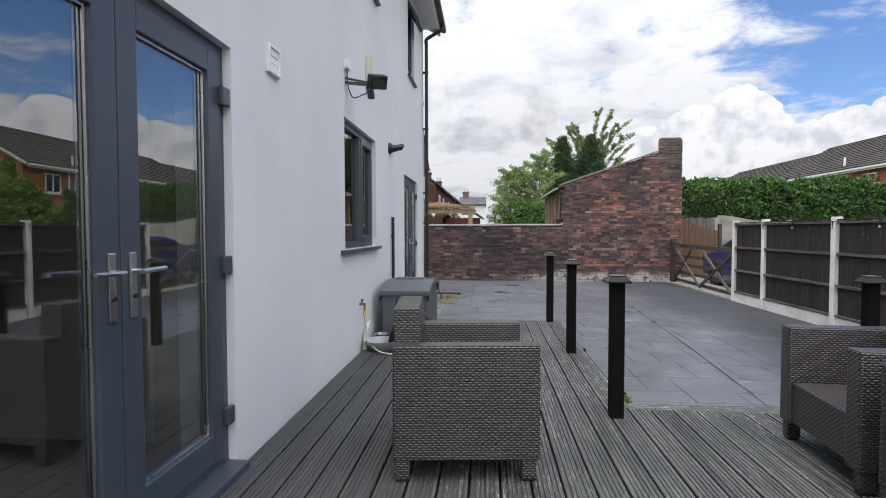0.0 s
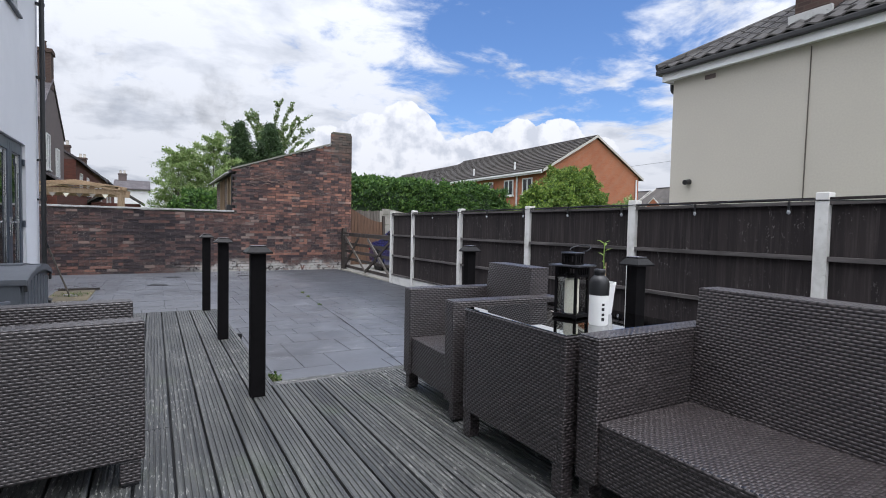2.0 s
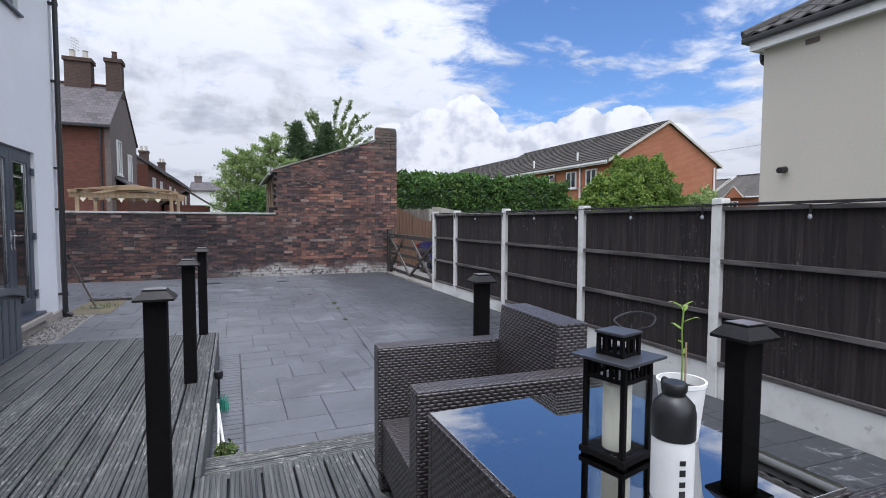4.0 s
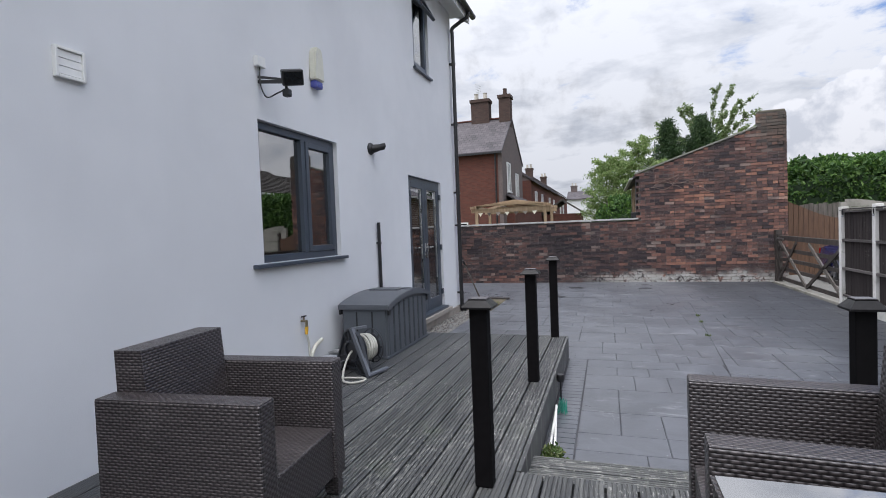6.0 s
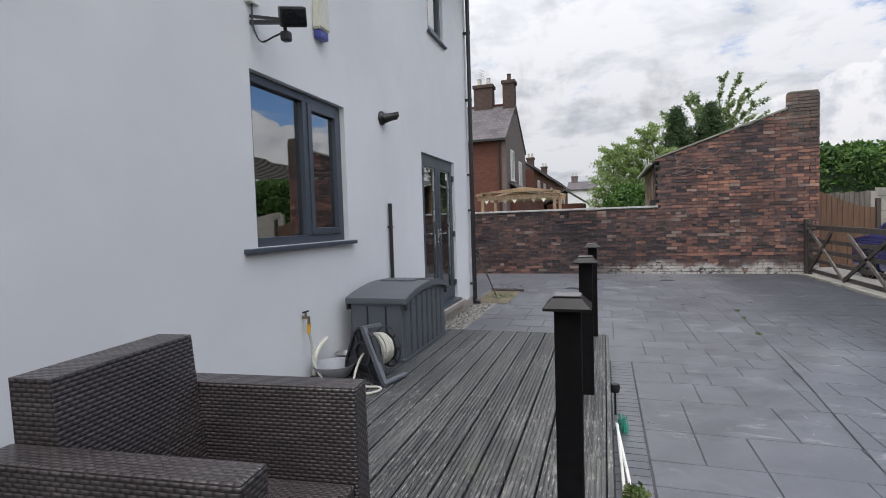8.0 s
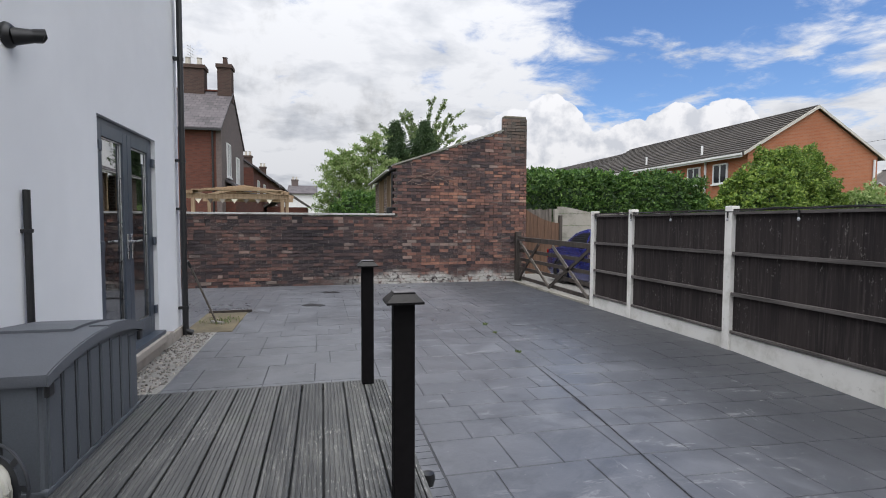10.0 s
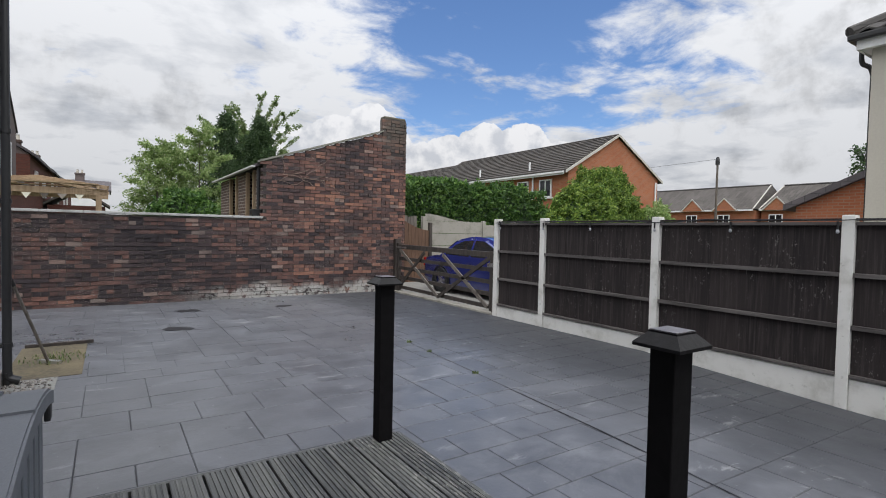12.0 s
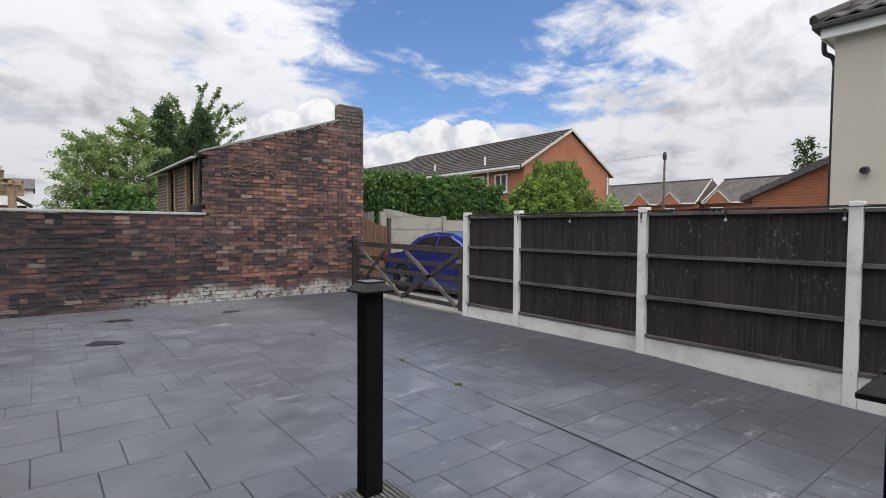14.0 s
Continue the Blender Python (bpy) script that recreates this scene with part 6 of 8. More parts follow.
def terrace_left():
    for k, (ya, yb, ze, zr) in enumerate(((40.0, 50.0, 4.9, 7.1), (50.1, 62.0, 5.0, 7.2), (62.1, 76.0, 5.2, 7.5))):
        t = thing("terrace_house", "brown brick terraced house with a slate roof", "house", "terraced houses beyond the wall")
        x1 = -2.75
        part("wall", boxes((-9.0, x1, ya, yb, GB, ze)), RED_BRICK, t)
        part("gable", prism([(-9.0, ze), (x1, ze), (-5.9, zr - 0.05)], "y", ya, ya + 0.25), DARK_RENDER, t)
        part("roof", prism([(x1 + 0.3, ze - 0.15), (x1 + 0.3, ze), (-5.9, zr + 0.12), (-9.3, ze), (-9.3, ze - 0.15), (-5.9, zr)], "y", ya - 0.1, yb), SLATE, t)
        chimney(t, -6.3, -5.5, yb - 1.0, yb - 0.3, zr - 0.4, zr + 1.1, CHIMNEY_BRICK, 2)
        for y in (ya + 2.5, ya + 6.5):
            vertical_window(t, "x", x1, y, 2.9, 4.2, 0.55, 0.08)
    t = thing("porch_house", "low brown gabled annexe behind the wall", "house")
    part("wall", boxes((-2.5, 0.6, 46.0, 50.0, GB, 2.4)), RED_BRICK, t)
    part("roof", prism([(-2.8, 2.3), (-0.95, 3.5), (0.9, 2.3), (0.9, 2.45), (-0.95, 3.68), (-2.8, 2.45)], "y", 45.6, 50.2), TILE, t)
    t = thing("white_house", "white rendered house with a grey roof far off", "house")
    part("wall", boxes((-3.2, 0.9, 84.0, 92.0, GB, 5.6)), FASCIA, t)
    part("roof", prism([(83.7, 5.5), (83.7, 5.65), (88.0, 7.1), (92.3, 5.65), (92.3, 5.5)], "x", -3.4, 1.1), SLATE, t)
    chimney(t, -2.9, -1.9, 87.5, 88.5, 6.6, 8.0, DARK_RENDER, 2)


terrace_left()


def gazebo():
    t = thing("gazebo", "pale new timber gazebo roof with bunting behind the wall", "gazebo")
    cx, cy, z = -0.65, 20.6, 1.90
    for sx in (-1, 1):
        for sy in (-1, 1):
            part("post", boxes((cx + sx * 1.25 - 0.05, cx + sx * 1.25 + 0.05, cy + sy * 1.1 - 0.05, cy + sy * 1.1 + 0.05, GB, z)), TIMBER, t)
    for sy in (-1, 1):
        part("beam", boxes((cx - 1.45, cx + 1.45, cy + sy * 1.1 - 0.03, cy + sy * 1.1 + 0.03, z - 0.02, z + 0.12)), TIMBER, t)
    for sx in (-1, 1):
        part("beam", boxes((cx + sx * 1.25 - 0.03, cx + sx * 1.25 + 0.03, cy - 1.3, cy + 1.3, z + 0.12, z + 0.2)), TIMBER, t)
    for sx in (-1, 1):
        for sy in (-1, 1):
            bm = bmesh.new()
            bar(bm, (cx + sx * 1.45, cy + sy * 1.25, z + 0.16), (cx, cy, z + 0.42), 0.05, 0.09)
            part("rafter", bm, TIMBER, t)
    for i in range(5):
        u = (i + 0.5) / 5
        for sy in (-1, 1):
            part("roof_board", boxes((cx - 1.4 * (1 - u), cx + 1.4 * (1 - u), cy + sy * (1.25 * (1 - u)) - 0.11, cy + sy * (1.25 * (1 - u)) + 0.11, z + 0.20 + 0.24 * u, z + 0.225 + 0.24 * u)), TIMBER, t)
    for i in range(7):
        x = cx - 1.1 + i * 0.33
        part("bunting_flag", prism([(x - 0.09, z - 0.03), (x + 0.09, z - 0.03), (x, z - 0.16)], "y", cy - 1.14, cy - 1.136), (CANDLE, BARK, STONE)[i % 3], t)


gazebo()


# ---------------------------------------------------------------- trees and hedges
def tree(name, label, x, y, h, spread, material, n, leaf, seed, trunk=0.09, shape="open", lean=0.0):
    rng3 = random.Random(seed)
    t = thing(name, label, "tree", at=(x, y, GB))
    bm = rod(bmesh.new(), (0, 0, 0), (lean * 0.5, 0, h * 0.55), trunk, trunk * 0.6, 9)
    if shape != "whip":
        rod(bm, (lean * 0.5, 0, h * 0.54), (lean, 0, h * 0.95), trunk * 0.6, trunk * 0.12, 7)
    tips = []
    limbs = {"open": 34, "whip": 24, "spray": 40, "cone": 130}[shape]
    for i in range(limbs):
        u = 0.16 + (0.82 if shape == "cone" else 0.80) * i / limbs
        a = i * 2.4 + rng3.uniform(-0.4, 0.4)
        if shape == "whip":
            # long upright whips that arch outwards from a low crown
            base = Vector((0, 0, h * (0.22 + 0.30 * rng3.random())))
            out, rise = spread * rng3.uniform(0.25, 1.0), (h - base.z) * rng3.uniform(0.55, 1.0)
            way = Vector((math.cos(a), math.sin(a), 0))
            rise *= 1.0 - 0.45 * (out / spread) ** 2
            last = base
            for k in range(1, 6):
                s = k / 5
                at = base + way * out * s ** 1.15 + Vector((rng3.uniform(-0.1, 0.1), rng3.uniform(-0.1, 0.1), rise * (1 - (1 - s) ** 1.35)))
                rod(bm, last, at, 0.028 * (1.15 - s) + 0.005, 0.028 * (1.0 - s) + 0.005, 4)
                tips.append((last, at))
                if 1 < k < 5:
                    e2 = at + (way * rng3.uniform(0.2, 0.8) + Vector((rng3.uniform(-0.6, 0.6), rng3.uniform(-0.6, 0.6), 0.6))).normalized() * 0.5
                    rod(bm, at, e2, 0.006, 0.003, 4)
                    tips.append((at, e2))
                last = at
            continue
        reach = spread * ((1.04 - u) * rng3.uniform(0.75, 1.08) if shape == "cone" else (1.0 - 0.72 * u) * rng3.uniform(0.65, 1.15))
        base = Vector((lean * u, 0, h * u))
        rise = {"open": rng3.uniform(0.25, 0.7), "spray": rng3.uniform(0.15, 0.55), "cone": rng3.uniform(0.0, 0.30)}[shape]
        end = base + Vector((math.cos(a) * reach, math.sin(a) * reach, reach * rise))
        rod(bm, base, end, trunk * 0.28 * (1.1 - u), 0.004, 5)
        tips.append((base, end))
        for _ in range(2):
            s = base.lerp(end, rng3.uniform(0.4, 0.85))
            e2 = s + Vector((rng3.uniform(-1, 1), rng3.uniform(-1, 1), rng3.uniform(0.0, 0.9))).normalized() * reach * 0.45
            rod(bm, s, e2, trunk * 0.12, 0.003, 4)
            tips.append((s, e2))
    part("trunk", bm, BARK, t)

    def spot(r):
        a, b = tips[r.integers(len(tips))]
        u = r.uniform(0.25, 1.08)
        if shape == "whip":
            return [a[i] + (b[i] - a[i]) * u + r.normal() * 0.06 for i in range(3)]
        if shape == "spray":
            return [a[i] + (b[i] - a[i]) * u + r.normal() * (0.09 if i < 2 else 0.05) for i in range(3)]
        s = 0.05 + 0.09 * spread * (0.5 + u) * (0.5 if shape == "open" else 0.35)
        return [a[i] + (b[i] - a[i]) * u + r.normal() * s * 0.6 for i in range(3)]
    ragged(n, spot, leaf, material, "crown", t, 0.2 if shape != "cone" else 0.5, seed, 0.5 if shape != "cone" else 0.3)
    return t


tree("young_tree", "light green airy tree behind the wall", 4.4, 31.0, 6.3, 2.7, LEAF_TREE, 15000, 0.115, 5, 0.06, "spray")
tree("young_tree", "light green airy tree behind the wall", 2.7, 31.6, 5.5, 2.3, LEAF_TREE, 11000, 0.115, 6, 0.06, "spray")
tree("young_tree", "light green airy tree behind the wall", 3.4, 33.0, 5.6, 2.6, LEAF_TREE, 9000, 0.115, 15, 0.06, "spray")
tree("young_tree", "slender tree with long feathery whips above the roof", 11.4, 51.0, 14.0, 5.2, LEAF_WHIP, 17000, 0.20, 7, 0.12, "whip")
tree("conifer", "dark green conifer behind the outbuilding", 6.4, 35.6, 8.0, 3.2, LEAF_DARK, 30000, 0.17, 8, 0.10, "cone")
tree("conifer", "dark green conifer behind the outbuilding", 8.3, 35.8, 8.2, 3.1, LEAF_DARK, 30000, 0.17, 9, 0.10, "cone")
tree("young_tree", "small tree beside the cream house", 24.0, 11.6, 5.2, 1.0, LEAF_DARK, 1300, 0.16, 12, 0.05)


def mound(name, label, x0, x1, y0, y1, z1, n, leaf, material, seed, round_top=0.25, z0=-0.39):
    """A clipped or loose bush: leaves over an uneven body, with a solid dark core."""
    t = thing(name, label, "hedge" if round_top < 0.5 else "bush")
    cx, cy, hx, hy, hz = (x0 + x1) / 2, (y0 + y1) / 2, (x1 - x0) / 2, (y1 - y0) / 2, z1 - z0

    def body(r):
        a = r.normal(size=3)
        a[2] = abs(a[2])
        p = 2.0 + 10 * (1 - round_top) ** 2
        a /= (np.abs(a) ** p).sum() ** (1 / p)
        bump = 1.0 + (0.06 + 0.30 * round_top ** 3) * noise.noise(Vector((cx + a[0] * hx, cy + a[1] * hy, a[2] * hz)) * 0.9) + 0.12 * noise.noise(Vector((cx + a[0] * hx, cy + a[1] * hy, a[2] * hz)) * 2.3)
        s = bump * (1.0 - abs(r.normal()) * 0.045)
        return [cx + a[0] * hx * s, cy + a[1] * hy * s, z0 + a[2] * hz * s]
    ragged(n, body, leaf, material, "foliage", t, 0.1, seed, 0.55)
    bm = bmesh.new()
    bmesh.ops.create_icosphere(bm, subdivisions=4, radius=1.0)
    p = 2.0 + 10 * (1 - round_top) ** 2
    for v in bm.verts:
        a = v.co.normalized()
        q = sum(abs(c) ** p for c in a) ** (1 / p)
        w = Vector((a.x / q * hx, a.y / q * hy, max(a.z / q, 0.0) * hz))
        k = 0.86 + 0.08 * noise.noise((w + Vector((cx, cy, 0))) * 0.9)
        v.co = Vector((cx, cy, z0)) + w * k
    part("inner_core", bm, LEAF_DARK, t)
    return t


def fronds(parent, x0, x1, y0, y1, z0, z1, count, leaf, material, seed):
    """Arching sprays of leaves that break the outline of a loose bush."""
    r2 = random.Random(seed)
    cx, cy, hx, hy, hz = (x0 + x1) / 2, (y0 + y1) / 2, (x1 - x0) / 2, (y1 - y0) / 2, z1 - z0
    bm, lines = bmesh.new(), []
    for _ in range(count):
        a, e = r2.uniform(0, 2 * math.pi), math.asin(r2.uniform(0.15, 1.0))
        d = Vector((math.cos(a) * math.cos(e), math.sin(a) * math.cos(e), math.sin(e)))
        base = Vector((cx + d.x * hx * 0.8, cy + d.y * hy * 0.8, z0 + d.z * hz * 0.8))
        out = Vector((d.x * hx, d.y * hy, 0)).normalized()
        run = r2.uniform(0.5, 1.2)
        pts = [base + out * run * k / 4 + Vector((0, 0, run * (0.55 * k / 4 - 0.50 * (k / 4) ** 2) + 0.30 * d.z * k / 4)) for k in range(5)]
        for p, q in zip(pts, pts[1:]):
            rod(bm, p, q, 0.010, 0.006, 4)
            lines.append((p, q))
    part("spray_stems", bm, BARK, parent)

    def spot(r):
        p, q = lines[r.integers(len(lines))]
        u = r.uniform(0, 1)
        return [p[i] + (q[i] - p[i]) * u + r.normal() * 0.07 for i in range(3)]
    ragged(count * 130, spot, leaf, material, "sprays", parent, 0.25, seed, 0.5)


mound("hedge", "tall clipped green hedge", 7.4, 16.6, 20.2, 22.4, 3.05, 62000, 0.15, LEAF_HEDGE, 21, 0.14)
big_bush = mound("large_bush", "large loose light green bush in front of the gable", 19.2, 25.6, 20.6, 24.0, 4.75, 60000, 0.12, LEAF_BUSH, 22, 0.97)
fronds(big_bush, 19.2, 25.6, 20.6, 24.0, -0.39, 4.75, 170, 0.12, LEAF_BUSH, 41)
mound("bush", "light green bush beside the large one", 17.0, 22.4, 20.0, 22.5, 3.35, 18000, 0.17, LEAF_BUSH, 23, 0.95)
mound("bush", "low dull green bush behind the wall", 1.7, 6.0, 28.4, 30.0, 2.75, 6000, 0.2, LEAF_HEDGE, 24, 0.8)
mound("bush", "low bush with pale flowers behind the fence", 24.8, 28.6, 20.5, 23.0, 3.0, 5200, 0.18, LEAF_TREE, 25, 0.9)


# ---------------------------------------------------------------- beyond the gate
def brown_gate():
    t = thing("brown_gate", "brown boarded side gate with a curved top", "gate")
    x0, x1, y = 6.95, 8.55, 17.0
    n = 14
    for i in range(n):
        xa, xb = x0 + (x1 - x0) * i / n, x0 + (x1 - x0) * (i + 1) / n
        za, zb = (1.82 - 0.62 * math.sin(math.pi / 2 * ((u - x0) / (x1 - x0)) ** 1.3) for u in (xa, xb))
        part("board", prism([(xa, GB), (xb - 0.008, GB), (xb - 0.008, zb), (xa, za)], "y", y, y + 0.022), BROWN_GATE, t)
    for z in (0.1, 0.9):
        part("ledge", boxes((x0, x1, y + 0.023, y + 0.06, z, z + 0.1)), BROWN_GATE, t)
    part("end_post", boxes((x1, x1 + 0.09, y - 0.03, y + 0.07, GB, 1.42)), GATE_WOOD, t)


brown_gate()
for x0, x1, y, z in ((8.72, 11.0, 17.6, 1.50), (11.0, 12.3, 17.6, 1.42), (12.3, 13.6, 17.6, 1.42), (13.6, 15.5, 17.6, 1.42)):
    t = thing("concrete_fence", "plain grey concrete panel fence bay", "fence", "concrete fence bays")
    part("post", boxes((x0 - 0.06, x0 + 0.06, y - 0.06, y + 0.06, GB, z + 0.12), bevel=0.01), CONCRETE, t)
    for i in range(5):
        za, zb = GB + i * (z - GB) / 5, GB + (i + 1) * (z - GB) / 5 - 0.012
        part("panel", boxes((x0 + 0.06, x1 - 0.06, y - 0.025, y + 0.025, za, zb), bevel=0.006), CONCRETE, t)
t = thing("concrete_fence", "grey concrete fence bay with a curved top beside the brown gate", "fence", "concrete fence bays")
curve = [(8.78 + 2.16 * i / 14, 1.50 + 0.20 * (0.5 + 0.5 * math.cos(math.pi * min(1.0, i / 10)))) for i in range(15)]
part("panel", prism([(8.78, 1.495)] + curve + [(10.94, 1.495)], "y", 17.575, 17.625), CONCRETE, t)
t = thing("trellis_fence", "pale weathered board fence behind the brown gate", "fence")
for i in range(9):
    part("board", boxes((8.05 + i * 0.115, 8.155 + i * 0.115, 18.6, 18.62, GB, 1.62 + 0.02 * (i % 3))), GATE_PALE, t)


def car():
    """A blue saloon seen through the gate, nose towards +y."""
    t = thing("car", "parked metallic blue saloon car on the driveway", "car", at=(8.28, 13.35, G - 0.012), turn=180)
    t.scale = (1.0, 1.0, 0.94)
    L0, L1, W = -2.1, 2.15, 0.86
    low = [(L0, 0.34), (L0 + 0.02, 0.62), (L0 + 0.10, 0.86), (L0 + 0.55, 0.93), (-0.2, 0.93), (0.85, 0.90), (1.45, 0.82), (1.98, 0.70), (L1, 0.52), (L1, 0.30), (1.9, 0.20), (-1.9, 0.20)]
    bm = bmesh.new()
    rows = []
    for s, inset in ((-1, 0.0), (-0.96, 0.0), (0.96, 0.0), (1, 0.0)):
        ring = []
        for y, z in low:
            k = 0.96 if abs(s) == 1 and (z > 0.8 or z < 0.3) else 1.0
            edge_y = 1.0 - (0.045 if abs(s) == 1 else 0.0) * (abs(y) / 2.1) ** 4
            ring.append(bm.verts.new((s * W * k, y * edge_y, z)))
        rows.append(ring)
    n = len(low)
    for a, b in zip(rows, rows[1:]):
        for i in range(n):
            bm.faces.new((a[i], a[(i + 1) % n], b[(i + 1) % n], b[i]))
    bm.faces.new(rows[0][::-1]), bm.faces.new(rows[-1])
    bmesh.ops.recalc_face_normals(bm, faces=bm.faces)
    bmesh.ops.bevel(bm, geom=[e for e in bm.edges if e.calc_face_angle(0) > 0.5], offset=0.03, segments=2, affect="EDGES")
    body = part("body", bm, CAR_BLUE, t, "glossy blue body", True)
    roof = [(-1.55, 0.915), (-0.98, 1.33), (-0.45, 1.43), (0.15, 1.40), (0.55, 1.24), (1.15, 0.88)]
    bm = bmesh.new()
    rows = [[bm.verts.new((s * (W - 0.05 - 0.19 * (z - 0.9) / 0.5), y, z)) for y, z in roof] for s in (-1, 1)]
    for i in range(len(roof) - 1):
        bm.faces.new((rows[0][i], rows[0][i + 1], rows[1][i + 1], rows[1][i]))
    bm.faces.new(rows[0][::-1]), bm.faces.new(rows[1])
    bmesh.ops.recalc_face_normals(bm, faces=bm.faces)
    bmesh.ops.bevel(bm, geom=bm.edges[:], offset=0.075, segments=4, affect="EDGES")
    part("cabin", bm, CAR_BLUE, t, "", True)
    for s in (-1, 1):
        for pts in ([(-0.18, 0.95), (-0.18, 1.33), (0.12, 1.325), (0.50, 1.18), (0.82, 0.95)], [(-0.26, 0.95), (-0.26, 1.33), (-0.62, 1.31), (-0.92, 1.20), (-1.18, 0.97)]):
            bm = bmesh.new()
            vs = [bm.verts.new((s * (W - 0.042 - 0.19 * (z - 0.9) / 0.5 + 0.004), y, z)) for y, z in pts]
            vb = [bm.verts.new((s * (W - 0.042 - 0.19 * (z - 0.9) / 0.5 - 0.02), y, z)) for y, z in pts]
            bm.faces.new(vs), bm.faces.new(vb[::-1])
            for i in range(len(pts)):
                j = (i + 1) % len(pts)
                bm.faces.new((vs[i], vb[i], vb[j], vs[j]))
            bmesh.ops.recalc_face_normals(bm, faces=bm.faces)
            part("side_window", bm, CAR_GLASS, t, "dark side window")
    for pts, nm in (([(0.60, 1.232), (1.10, 0.925)], "windscreen"), ([(-1.05, 1.30), (-1.50, 0.965)], "rear_window")):
        bm = bmesh.new()
        up_v = 0.012
        a, b = pts
        vs = [bm.verts.new((s * (W - 0.16 - 0.19 * (p[1] - 0.9) / 0.5), p[0] + (0.02 if nm == "windscreen" else -0.02), p[1] + up_v + dz)) for dz in (0, -0.01) for p, s in ((a, -1), (a, 1), (b, 1), (b, -1))]
        bm.faces.new(vs[:4]), bm.faces.new(vs[4:][::-1])
        for i in range(4):
            bm.faces.new((vs[i], vs[4 + i], vs[4 + (i + 1) % 4], vs[(i + 1) % 4]))
        bmesh.ops.recalc_face_normals(bm, faces=bm.faces)
        part(nm, bm, CAR_GLASS, t)
    for s in (-1, 1):
        for y in (-1.28, 1.32):
            m = pose(s * (W - 0.085), y, 0.315, 0, 90 * s, 0)
            bm = lathe([(0.20, -0.10), (0.29, -0.10), (0.315, -0.07), (0.315, 0.07), (0.29, 0.10), (0.20, 0.10), (0.20, -0.10)], 28)
            bmesh.ops.transform(bm, matrix=m, verts=bm.verts)
            wheel = part("wheel", bm, RUBBER, t, "black tyre on an alloy rim", True)
            bm = lathe([(0.0, 0.07), (0.05, 0.075), (0.05, 0.05), (0.0, 0.05)], 16)
            for k in range(5):
                box(bm, -0.028, 0.028, 0.03, 0.19, 0.05, 0.075, m=pose(0, 0, 0, 0, 0, 72 * k))
            bmesh.ops.transform(bm, matrix=m, verts=bm.verts)
            part("rim", bm, STEEL, wheel, "silver five-spoke rim")
            bm = lathe([(0.0, 0.0), (0.205, 0.0), (0.205, 0.012), (0.0, 0.012)], 24)
            bmesh.ops.transform(bm, matrix=m, verts=bm.verts)
            part("brake_disc", bm, RUBBER, wheel)
            bm = lathe([(0.325, -0.02), (0.36, -0.02), (0.36, 0.094), (0.325, 0.094), (0.325, -0.02)], 28)
            bmesh.ops.transform(bm, matrix=m, verts=bm.verts)
            part("wheel_arch", bm, BLACK_PLASTIC, t)
        part("headlight", boxes((s * 0.66 - 0.15, s * 0.66 + 0.15, 1.90, 2.07, 0.60, 0.74), bevel=0.03), WHITE_PLASTIC, t, "pale headlamp")
        part("tail_light", boxes((s * 0.70 - 0.13, s * 0.70 + 0.13, -2.13, -1.98, 0.62, 0.84), bevel=0.02), RED_LENS, t, "red tail lamp")
        part("door_mirror", boxes((s * 0.95 - 0.08, s * 0.95 + 0.08, 0.62, 0.76, 0.92, 1.05), bevel=0.03), CAR_BLUE, t)
        for y in (-0.15, -1.0):
            part("door_handle", boxes((s * 0.872 - 0.012, s * 0.872 + 0.012, y - 0.09, y + 0.09, 0.79, 0.815), bevel=0.008), CAR_BLUE, t)


RED_LENS = simple("red_lamp_lens", (0.35, 0.01, 0.01), 0.2, relief=0.0)
car()


